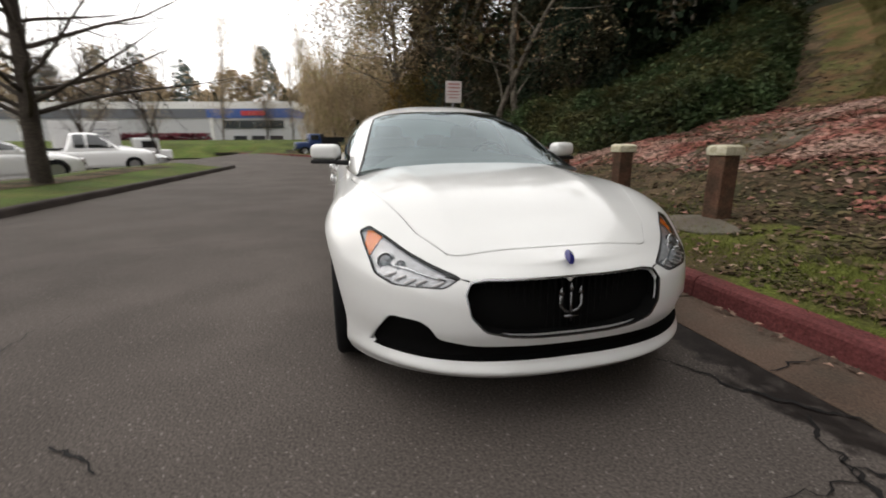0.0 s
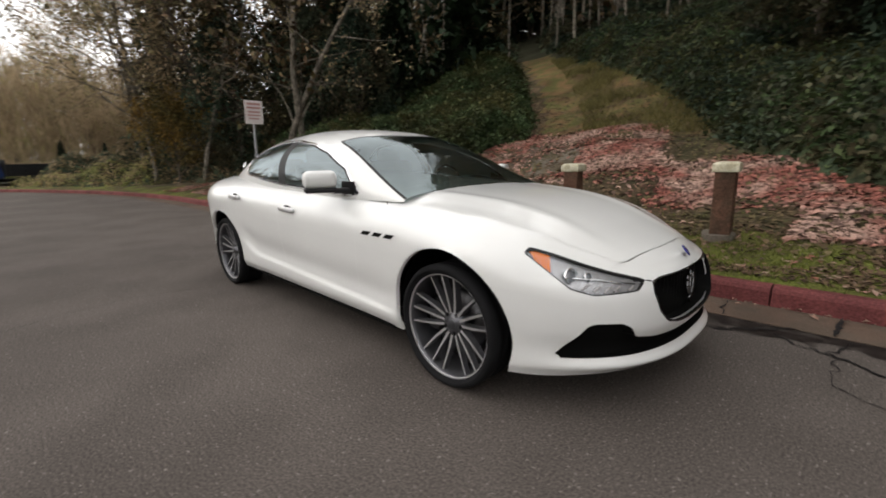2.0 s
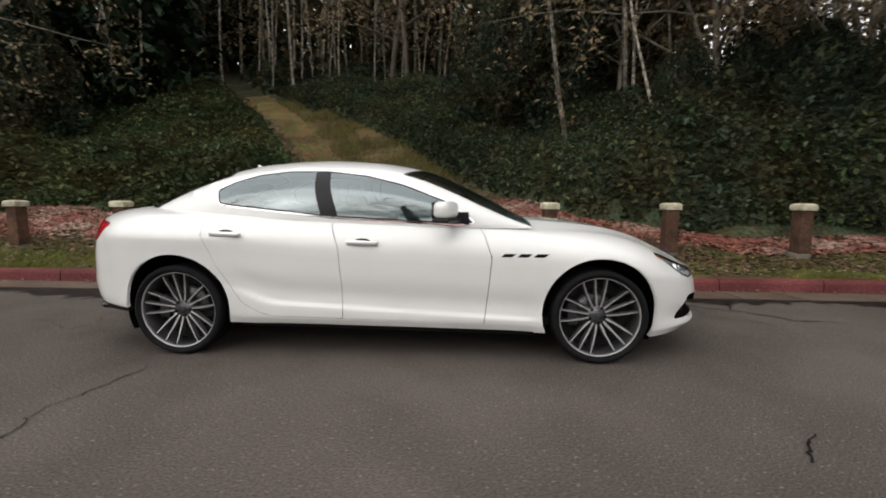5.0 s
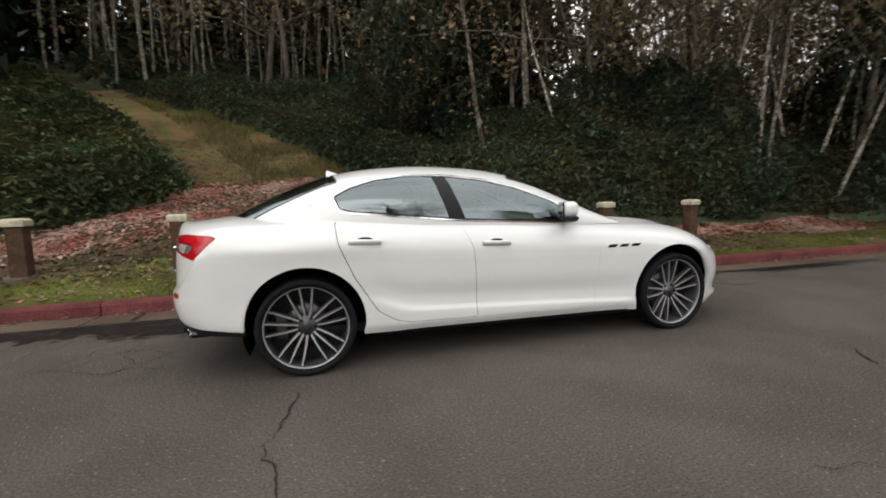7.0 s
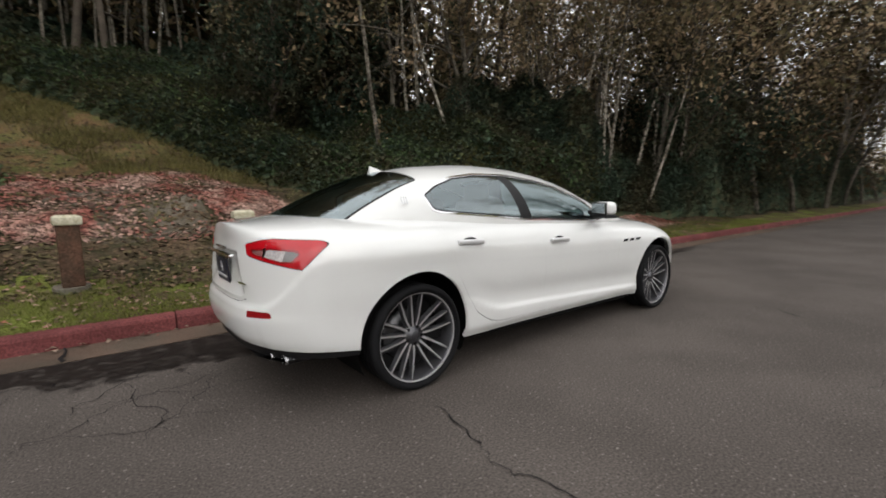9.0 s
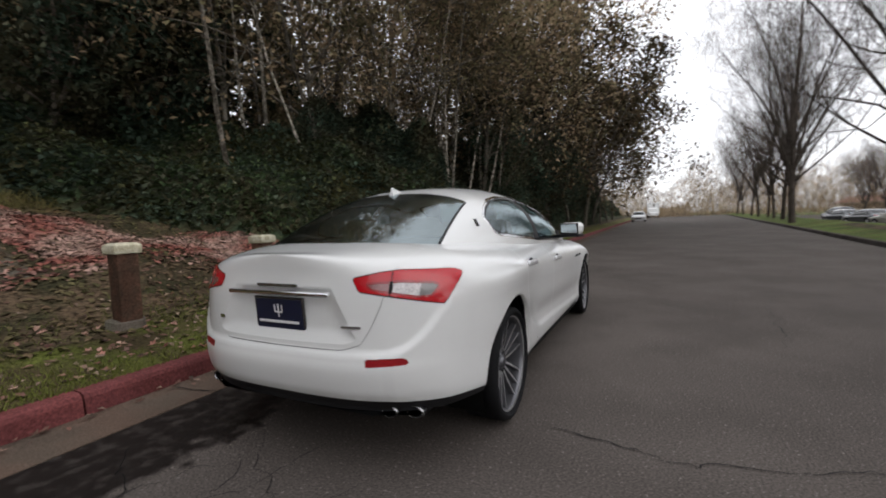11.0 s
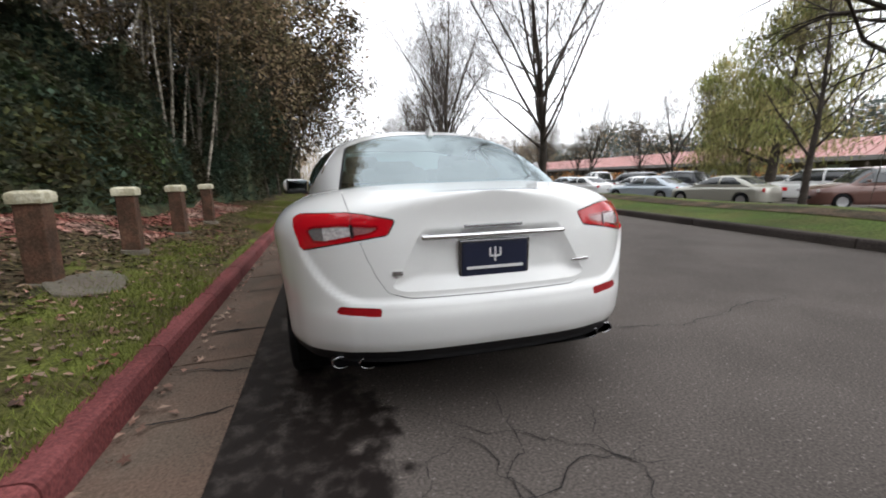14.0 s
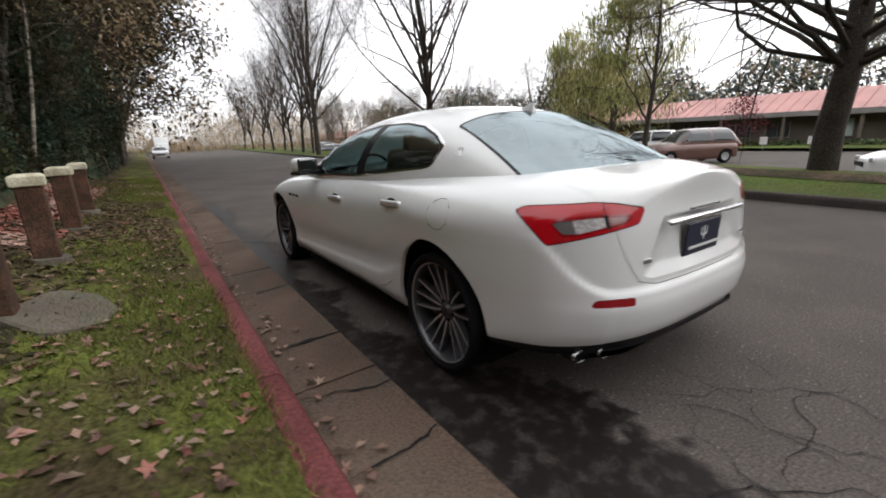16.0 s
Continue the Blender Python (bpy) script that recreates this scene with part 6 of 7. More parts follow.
cover("golden_shrubs", "golden yellow shrubs at the bend of the road", lambda x, y: smooth01(y - kerb_y(x), 1.2, 2.2) * smooth01(-x, 20.5, 23) * smooth01(-(y - kerb_y(x)), -6, -4), lambda x, y: 0.75 + 0.6 * np.sin(x * 1.1) * np.sin(y * 1.3), -34, -20, -8, 8, 12000, 0.12, [LEAF_BROWN, LEAF_GOLD], 6, 0.4)


def litter(name, label, material, count, seed, where, size, lift=0.014, flat=0.82):
    r = np.random.default_rng(seed)
    x, y, z = where(r, count)
    base = tagged(new(name, soup(name, laid(leaves(r, np.stack([x, y, z + lift], 1), size, flat, 1.25), bank_z if float(np.max(y)) > 1.75 else lambda a, b: 0 * a), material)), label, "leaves", "", "stuff")
    return base


def red_places(r, n):
    x, y = r.uniform(-11, 12, n * 6), r.uniform(3.0, 11, n * 6)
    front = 3.45 + 0.25 * np.sin(x * 1.1) + 1.0 * smooth01(-x, -1.2, 0.6) * smooth01(x, -4.6, -3.2)
    front = front - 0.65 * smooth01(x, 4.5, 6.5)
    back = 5.8 + 3.0 * smooth01(-x, -0.6, 1.0)
    want = smooth01(y, front, front + 0.8) * smooth01(-y, -back - 0.5, -back + 0.6) * (1 - smooth01(left_mound(x, y) + hedge(x, y) + right_mound(x, y), 0.3, 0.7))
    trod = (np.abs(x - path_mid(y)) < 0.85) * (y > 4.5) * (y < 7.6)
    want = want * (0.18 + 0.82 * (np.sin(x * 2.1 + y) * np.sin(1.7 * y - 0.8 * x) > -0.25)) * (1 - 0.8 * trod)
    k = r.uniform(0, 1, len(x)) < want
    x, y = x[k][:n], y[k][:n]
    return x, y, bank_z(x, y)


def loose_places(r, n):
    x, y = r.uniform(-9, 14, n), 1.85 + np.abs(r.normal(0, 1.1, n))
    return x, y, bank_z(x, y)


def gutter_places(r, n):
    x = r.uniform(-8, 14, n)
    y = kerb_y(x) - 0.02 - np.abs(r.normal(0, 0.07, n))
    return x, y, 0 * x


def scrap_places(r, n):
    x, y = r.uniform(1.2, 8.5, n), 1.9 + np.abs(r.normal(0, 0.9, n))
    keep = np.sin(x * 2.3 + 1.1 * y) + np.sin(3.7 * y - x * 0.9) < 0.6
    return x[keep], y[keep], bank_z(x[keep], y[keep])


def drift_places(r, n):
    near = r.uniform(0, 1, n) < 0.45
    x = np.where(near, r.uniform(2.4, 9.5, n), r.uniform(-17.5, -8.5, n))
    y = kerb_y(x) + np.where(near, 1.35 + np.abs(r.normal(0, 0.5, n)), 0.6 + np.abs(r.normal(0, 1.3, n)))
    keep = np.sin(x * 1.9 + y) * np.sin(1.3 * y - 0.7 * x) > -0.3
    return x[keep], y[keep], bank_z(x[keep], y[keep])


def brown_places(r, n):
    x, y = r.uniform(-16, 16, n), r.uniform(2.6, 12, n)
    keep = (left_mound(x, y) + hedge(x, y) + right_mound(x, y)) < 0.5
    return x[keep], y[keep], bank_z(x[keep], y[keep])


litter("damp_leaf_scraps", "damp brown leaf scraps on the moss", LEAF_DULL, 7000, 26, scrap_places, 0.045)
litter("red_leaf_drift", "faded red leaves in drifts under the trees", LEAF_RED, 8500, 27, drift_places, 0.085)
litter("brown_leaf_litter", "dull brown leaf litter over the bank's soil", LEAF_DULL, 40000, 25, brown_places, 0.066)
litter("red_leaf_litter", "carpet of fallen pink and red maple leaves", LEAF_RED, 34000, 21, red_places, 0.072)
litter("tan_leaf_litter", "scattered tan and grey fallen leaves on moss", LEAF_TAN, 2200, 22, loose_places, 0.045)
litter("gutter_leaves", "dry yellow leaves lying in the gutter", LEAF_TAN, 260, 23, gutter_places, 0.04)
litter("strewn_red_leaves", "single red leaves on moss and gutter", LEAF_RED, 260, 24, loose_places, 0.06)

def lobed(r, x, y, z, size):
    """Curled leaves with five points, lying about."""
    vs, fs = [], []
    for px, py, pz in zip(x, y, z):
        a0, s0 = r.uniform(0, 2 * math.pi), size * r.uniform(0.55, 1.3)
        tx, ty, curl = r.normal(0, 0.25), r.normal(0, 0.25), r.uniform(0.0, 0.5)
        if py > 1.7:
            tx += float(bank_z(px + 0.1, py) - bank_z(px, py)) * 10
            ty += float(bank_z(px, py + 0.1) - bank_z(px, py)) * 10
        o = len(vs)
        for k in range(15):
            a = a0 + 2 * math.pi * k / 15
            rad = s0 * (0.55, 0.34, 0.22)[k % 3] * r.uniform(0.8, 1.2)
            dx, dy = rad * math.cos(a), rad * math.sin(a) * 0.8
            vs.append((px + dx, py + dy, pz + 0.012 + tx * dx + ty * dy + (curl + 0.3 * math.sin(2 * a)) * rad * rad / s0))
        vs.append((px, py, pz + 0.012))
        fs += [(o + k, o + (k + 1) % 15, o + 15) for k in range(15)]
    return vs, fs


for nm, lab, mt, cnt, seed, fn, sz in (("red_maple_leaves", "curled red maple leaves lying on the moss", LEAF_RED, 420, 81, loose_places, 0.070), ("tan_maple_leaves", "curled tan and grey leaves lying on the moss", LEAF_TAN, 1100, 82, loose_places, 0.050), ("gutter_litter", "dry curled leaves along the kerb", LEAF_TAN, 130, 83, gutter_places, 0.055)):
    r = np.random.default_rng(seed)
    x, y, z = fn(r, cnt)
    tagged(part(nm, lobed(r, x, y, z, sz), mt, None, lab), lab, "leaves", "", "stuff")
r = np.random.default_rng(31)
n = 90000
gx, gy = r.uniform(-9, 16, n), 1.785 + np.abs(r.normal(0, 0.75, n))
keep = (np.sin(gx * 2.3 + 1.1 * gy) + np.sin(3.7 * gy - gx * 0.9) + r.normal(0, 0.6, n)) > -0.35 + 1.0 * smooth01(gx, 1.2, 3.0) * smooth01(-gx, -9, -6.5)
gx, gy = gx[keep], gy[keep]
gz = bank_z(gx, gy)
a = r.uniform(0, 2 * np.pi, len(gx))
hh = r.uniform(0.02, 0.06, len(gx))
w = 0.0035
tip = np.stack([gx + hh * 0.8 * np.cos(a * 3), gy + hh * 0.8 * np.sin(a * 3), gz + hh], 1)
b0 = np.stack([gx - w * np.cos(a), gy - w * np.sin(a), gz - 0.005], 1)
b1 = np.stack([gx + w * np.cos(a), gy + w * np.sin(a), gz - 0.005], 1)
tagged(new("grass", soup("grass", np.stack([b0, b1, tip + (b1 - b0) * 0.1, tip], 1), GRASS)), "short mossy green grass along the kerb", "grass", "", "stuff")

# longer yellowing grass beside the path
n = 16000
gy = r.uniform(8.4, 15.5, n)
gx = path_mid(gy) + 0.6 + (ivy_edge(gy) + 0.3 - path_mid(gy) - 0.6) * r.uniform(0, 1, n)
keep = np.sin(2.6 * gx + gy) + np.sin(3.1 * gy - 1.7 * gx) + r.normal(0, 0.6, n) > -0.3
gx, gy = gx[keep], gy[keep]
gz = bank_z(gx, gy)
a = r.uniform(0, 2 * np.pi, len(gx))
hh = r.uniform(0.06, 0.20, len(gx))
w = 0.009
tip = np.stack([gx + hh * 0.7 * np.cos(a * 3), gy + hh * 0.7 * np.sin(a * 3), gz + hh], 1)
b0 = np.stack([gx - w * np.cos(a), gy - w * np.sin(a), gz - 0.01], 1)
b1 = np.stack([gx + w * np.cos(a), gy + w * np.sin(a), gz - 0.01], 1)
tagged(new("path_grass", soup("path_grass", np.stack([b0, b1, tip + (b1 - b0) * 0.1, tip], 1), DRY_BLADES)), "longer yellow-green grass beside the footpath", "grass", "", "stuff")

# the depth of the wood, too far in to tell one tree from the next
r = np.random.default_rng(41)
n = 50000
fx, fy = r.uniform(-60, 90, n), r.uniform(27, 42, n)
fz = bank_z(fx, fy) + r.uniform(0, 1, n) * (21 + 3 * np.sin(fx * 0.31) + 2 * np.sin(fx * 0.83 + 1))
far_wood = thing("far_wood", "brown depth of the wood on the hill, its dimness put into leaf colour", "trees", kind="stuff")
n2 = 66000
gx2, gy2 = r.uniform(-45, 12, n2), r.uniform(19, 30, n2)
gx2 = np.where(np.abs(gx2 - path_mid(gy2)) < 1.5, gx2 - 6, gx2)
gz2 = bank_z(gx2, gy2) + r.uniform(0, 1, n2) * (15 + 2 * np.sin(gx2 * 0.5))
fx, fy, fz, n = np.r_[fx, gx2], np.r_[fy, gy2], np.r_[fz, gz2], n + n2
n3 = 22000
hx, hy = r.uniform(2, 45, n3), r.uniform(10, 18, n3)
fx, fy, fz, n = np.r_[fx, hx], np.r_[fy, hy], np.r_[fz, bank_z(hx, hy) + 1 + r.uniform(0, 1, n3) * 10], n + n3
n4 = 16000
jx, jy = r.uniform(-42, 6, n4), r.uniform(31, 37, n4)
fx, fy, fz = np.r_[fx, jx], np.r_[fy, jy], np.r_[fz, bank_z(jx, jy) + r.uniform(0, 1, n4) * 14]
# thinner high up where the wood runs along the road
over_ground = fz - bank_z(fx, fy)
keep = (r.uniform(0, 1, len(fx)) > 0.92 * smooth01(fx, 8, 14) * smooth01(over_ground, 2.2, 5.0)) | (fx < 7)
fx, fy, fz = fx[keep], fy[keep], fz[keep]
n = len(fx)
# darker leaf colour for fx < 5 stands for shade inside the wood
part("leaves", soup("leaves", leaves(r, np.stack([fx, fy, fz], 1), np.where(fy < 30, 0.34, 0.48), 0.3, 1.4), [LEAF_BROWN, BUSH, LEAF_DULL], np.where(r.uniform(0, 1, n) < 0.3, 1, np.where((fx < 5) & (r.uniform(0, 1, n) < 0.85), 2, 0)).astype(np.int32)), None, far_wood)
stems = []
for k in range(260):
    x, y = r.uniform(-60, 90), r.uniform(22, 38)
    z = float(bank_z(x, y))
    stems.append(tube([(x, y, z - 0.3), (x + r.normal(0, 0.4), y, z + 6), (x + r.normal(0, 0.9), y, z + 12)], [0.11, 0.08, 0.03], 5, cap=False))
part("trunks", joined(stems), BIRCH, far_wood)

# ---- across the road: trees on the verge ----
TREE_BARK = mat("dark_street_tree_bark", (0.060, 0.050, 0.042), 0.95, vary=0.3, scale=6, fine=0.4, fscale=30, bump=0.8, bscale=25, random=0.2)
FINE_TWIG = mat("fine_bare_twigs", (0.12, 0.095, 0.075), 0.95, random=0.4, island=True)
ROW = "bare trees along the verge"
STREET = []
for s, (hh, rr, ri) in enumerate(((10.0, 0.13, 1.3), (9.0, 0.12, 1.05), (10.5, 0.115, 1.6))):
    w, tips = grow(90 + s, hh, rr, 0.14, 26, 0.46, ri * 0.85, 8, 2, 0.034, 0.0, 0.02, fork=4, thick=0.34)
    STREET.append(tree("street_tree", "bare upright street tree on the mown verge", w, TREE_BARK, crown_mesh(95 + s, tips[tips[:, 2] > 2.2], 8000, 0.011, FINE_TWIG, 0.30, -0.6, 0.55, 46.0), ROW))
STREET_NEAR = []
for s, sp in enumerate((0.55, 0.38)):
    w, tips = grow(190 + s, 10.5, 0.15, 0.15, 30, 0.46, 0.95, 8, 2, 0.05, 0.0, 0.03, fork=8, thick=0.36, splay=sp, slim=0.36)
    STREET_NEAR.append(tree("street_tree", "bare tree with many ascending limbs on the verge", w, TREE_BARK, crown_mesh(195 + s, tips[tips[:, 2] > 2.0], 12000, 0.0125, FINE_TWIG, 0.26, -0.6, 0.6, 44.0), ROW))
for k, (x, y, sc) in enumerate(((14.2, -9.3, 1.25), (32.5, -9.9, 1.5), (36.0, -10.6, 1.2), (41, -11.2, 1.3), (47, -11.8, 1.15), (52, -12.3, 1.2), (60, -12.9, 1.2), (70, -13.8, 1.2), (84, -15, 1.2), (100, -16.4, 1.2),
                                  (20, -22, 0.8), (33, -24, 0.85), (46, -26, 0.85), (62, -27, 0.9), (75, -30, 1.0), (92, -33, 1.1), (55, -37, 1.0), (72, -40, 1.1), (88, -42, 1.1), (108, -38, 1.2), (125, -46, 1.3), (40, -36, 0.9), (-27, -16, 0.8), (-33, -14, 0.75))):
    plant((STREET_NEAR[k] if k < 2 else STREET[k % 3]), x, y, 0.25 if y > far_y(x) - 3 else float(lot_z(y)) + 0.08, 67 * k, sc)
w, tips = grow(121, 9.5, 0.26, 0.22, 50, 0.60, 0.50, 9, 4, 0.055, 0.12, 0.0, thick=0.29, bunch=1.8)
tree("spreading_tree", "large bare spreading tree on the verge by the lot", w, TREE_BARK, crown_mesh(221, tips[tips[:, 2] > 2.0], 3500, 0.009, FINE_TWIG, 0.15, -0.3, 0.4, 40.0), ROW, pose(-0.45, -8.75, 0.25, 0, 0, 40))
w, tips = grow(122, 8.5, 0.22, 0.2, 34, 0.55, 0.4, 9, 4, 0.03, 0.1, 0.0, thick=0.34, bunch=1.6)
tree("spreading_tree", "large bare dark tree on the verge by the lot", w, TREE_BARK, crown_mesh(222, tips[tips[:, 2] > 2.0], 3000, 0.009, FINE_TWIG, 0.15, -0.3, 0.4, 40.0), ROW, pose(-8.0, -7.6, 0.22, 0, 0, 200))
w, tips = grow(123, 8.5, 0.16, 0.25, 14, 0.45, 1.0, 5, 3, 0.04, 0.0, 0.03)
tree("lot_tree", "slim bare tree in a parking lot island", w, TREE_BARK, crown_mesh(223, tips[tips[:, 2] > 2.0], 2500, 0.010, FINE_TWIG, 0.2, -0.6, 0.4, 40.0), ROW, pose(9.0, -18.0, -0.68, 0, 0, 10))
w, tips = grow(124, 9.5, 0.25, 0.2, 24, 0.42, 0.7, 7, 5, 0.05, 1.3, 0.02)
tree("willow", "weeping tree with thin yellow-green leaves", w, TREE_BARK, crown_mesh(125, tips[tips[:, 2] > 1.0], 12500, 0.062, LEAF_GOLD, 0.34, 1.1, 0.6, 6.0), "", pose(15.5, -24.5, -0.8, 0, 0, 0) @ Matrix.Diagonal((1.25, 1.25, 1.25, 1)))
w, tips = grow(126, 8.0, 0.2, 0.15, 22, 0.5, 0.5, 6, 4, 0.05, 0.9, 0.02)
tree("willow", "broad weeping tree with yellow-green leaves", w, TREE_BARK, crown_mesh(127, tips[tips[:, 2] > 0.6], 10000, 0.066, LEAF_GOLD, 0.38, 1.1, 0.6, 5.5), "", pose(20.0, -28.5, -0.85, 0, 0, 90) @ Matrix.Diagonal((1.2, 1.2, 1.2, 1)))
w, tips = grow(128, 3.4, 0.08, 0.2, 16, 0.5, 0.5, 5, 4, 0.05, 0.2, 0.02)
LEAF_PLUM = mat("plum_red_leaves", (0.13, 0.022, 0.035), 0.8, random=0.6, island=True)
tree("plum_tree", "small tree with dark red leaves by the building", w, TREE_BARK, crown_mesh(129, tips, 900, 0.10, LEAF_PLUM, 0.2), "", pose(13.3, -39.8, -0.75, 0, 0, 0) @ Matrix.Diagonal((1.25, 1.25, 1.25, 1)))
sheet("soil_bed", XSV[(XSV > -16) & (XSV < 24)], [lambda x: far_y(x) - 0.16 - 1.2, lambda x: far_y(x) - 0.16 - 1.8], lambda x, y: verge_z(x, y) + 0.012, SOIL, "brown bare soil strip in the verge", "ground")

# ---- parked cars ----
TYRE = RUBBER
HUBCAP = mat("plain_alloy", (0.45, 0.45, 0.46), 0.35, 0.9, fine=0.1)
CAR_GLASS = mat("dark_car_glass", (0.02, 0.024, 0.026), 0.06, spec=0.9, fine=0.05)
CAR_PAINT = {
    "silver": mat("silver_car_paint", (0.45, 0.46, 0.46), 0.3, 0.4, coat=0.8, fine=0.03),
    "white": mat("white_car_paint", (0.74, 0.74, 0.73), 0.35, coat=0.8, fine=0.02),
    "dark": mat("charcoal_car_paint", (0.03, 0.033, 0.04), 0.3, 0.2, coat=0.8, fine=0.03),
    "tan": mat("copper_car_paint", (0.12, 0.055, 0.042), 0.35, 0.3, coat=0.8, fine=0.03),
    "beige": mat("beige_car_paint", (0.36, 0.35, 0.30), 0.32, 0.4, coat=0.8, fine=0.03),
    "blue": mat("blue_car_paint", (0.02, 0.045, 0.14), 0.3, 0.2, coat=0.8, fine=0.03),
    "pale": mat("pale_blue_car_paint", (0.40, 0.45, 0.50), 0.3, 0.4, coat=0.8, fine=0.03),
}
SHAPES = {
    "sedan": dict(L=4.6, w=0.88, top=1.40, hood=0.88, deck=0.98, cf=0.95, cr=-1.85, roof=(0.05, -0.95)),
    "suv": dict(L=4.6, w=0.92, top=1.70, hood=1.02, deck=1.05, cf=1.05, cr=-2.22, roof=(0.25, -1.75)),
    "pickup": dict(L=5.4, w=0.96, top=1.80, hood=1.08, deck=1.08, cf=1.15, cr=-0.75, roof=(0.40, -0.50)),
}


def small_car(kind, colour, label):
    """A plain parked car: body, cabin with windows, wheels, lamps."""
    d = SHAPES[kind]
    h = d["L"] / 2
    t = thing(kind if kind != "suv" else "estate_car", label, "car", "cars in the parking lot")
    paint = CAR_PAINT[colour]
    P = dict(nose=h, tail=-h, nose_r=0.7, nose_p=2.4, tail_r=0.5, tail_p=2.8, w=lambda x: d["w"] + 0 * x,
             zb=knots([-h, 0, h], [0.28, 0.22, 0.24]), zs=knots([-h, 0, h], [0.70, 0.68, 0.58]),
             zt=knots([-h, -h + 0.3, d["cr"], d["cf"], h - 0.5, h], [d["deck"] - 0.10, d["deck"] - 0.02, d["deck"], d["hood"] + 0.06, d["hood"] - 0.04, d["hood"] - 0.22]),
             n=lambda x: 3.2 + 0 * x, side=knots([0, 0.2, 1], [0.94, 0.98, 1.0]), nose_x=lambda z: h - 0.05 * smooth01(z, 0.5, 0.8), tail_x=lambda z: -h + 0.05 * smooth01(z, 0.6, 1.0),
             cab_front=d["cf"] + 0.08, cab_rear=d["cr"] - 0.05, zgb=0.86, ng=3.0,
             wg=lambda x: d["w"] - 0.09 + 0 * x,
             zg=knots([d["cr"] - 0.05, d["roof"][1], (d["roof"][0] + d["roof"][1]) / 2, d["roof"][0], d["cf"] + 0.08], [d["deck"] - 0.04, d["top"] - 0.02, d["top"], d["top"] - 0.03, d["hood"] + 0.03]))
    a, c = hull(P, 44, 20), cabin(P, 48, 16)
    wx = h * 0.62
    for cx in (wx, -wx):
        a.cut(lambda x, y, z, cx=cx: np.where(y > 0.4, np.hypot(x - cx, z - 0.33) - 0.37, 9.0), ("body",), "hole")
    lo, hi = d["deck"] + 0.02, d["top"] - 0.10
    r0, r1 = d["roof"]
    win = [(d["cf"] - 0.12, lo), (r0 - 0.05, hi), (r1 + 0.05, hi), (max(d["cr"] + 0.30, r1 - 0.42), lo + 0.02)]
    c.cut(lambda x, y, z: np.where(y > d["w"] * 0.55, inside(win, x, z, 0.01), 9.0), ("roof",), "glass")
    c.cut(lambda x, y, z: np.abs(x - (r0 + r1) / 2 - 0.05) - 0.045 + 0 * y, ("glass",), "pillar")
    c.cut(lambda x, y, z: np.where((z < d["top"] - 0.07) & (x > r0), y - d["w"] * 0.70, 9.0), ("roof",), "front_glass")
    c.cut(lambda x, y, z: np.where((z < d["top"] - 0.09) & (x < r1) & (z > lo), y - d["w"] * 0.66, 9.0), ("roof",), "back_glass")
    a.make("body", ("body",), paint, t, "", both=True, thick=0.02)
    c.make("roof", ("roof", "pillar"), paint, t, "", both=True)
    for nm, lab in (("windscreen", "front_glass"), ("rear_window", "back_glass")):
        c.make(nm, (lab,), CAR_GLASS, t, "", both=True)
    for mir in (False, True):
        c.make("side_window", ("glass",), CAR_GLASS, t, "", mirror=mir)
        s = -1 if mir else 1
        for cx in (wx, -wx):
            wh = part("wheel", lathe([(0.31, -0.10), (0.325, -0.06), (0.325, 0.06), (0.31, 0.10), (0.20, 0.10)], 24), TYRE, t, "", True, at=pose(cx, s * (d["w"] - 0.13), 0.33, 0, 0, 0 if s > 0 else 180))
            part("wheel_cap", lathe([(0.0001, 0.085), (0.10, 0.09), (0.20, 0.10)], 20), HUBCAP, wh, "", True)
        part("head_light", moved(box(0.10, 0.30, 0.13, 0.03, base=False), h - 0.16, s * d["w"] * 0.66, d["hood"] - 0.24, 0, 0, -28 * s), LAMP_WHITE, t)
        part("tail_light", moved(box(0.08, 0.24, 0.16, 0.02, base=False), -h + 0.07, s * d["w"] * 0.74, d["deck"] - 0.20, 0, 0, 22 * s), RED_LENS, t)
        part("wing_mirror", moved(box(0.09, 0.18, 0.12, 0.03, base=False), d["cf"] - 0.35, s * (d["w"] + 0.06), d["hood"] + 0.12), paint, t)
    part("front_bumper_grille", moved(box(0.04, d["w"] * 0.9, 0.14, 0.02, base=False), h - 0.012, 0, 0.50), BLACK, t)
    if kind == "pickup":
        part("cargo_bed", moved(box(1.75, d["w"] * 1.66, 0.05, 0.01, base=False), -1.72, 0, 1.085), BLACK, t)
    return t


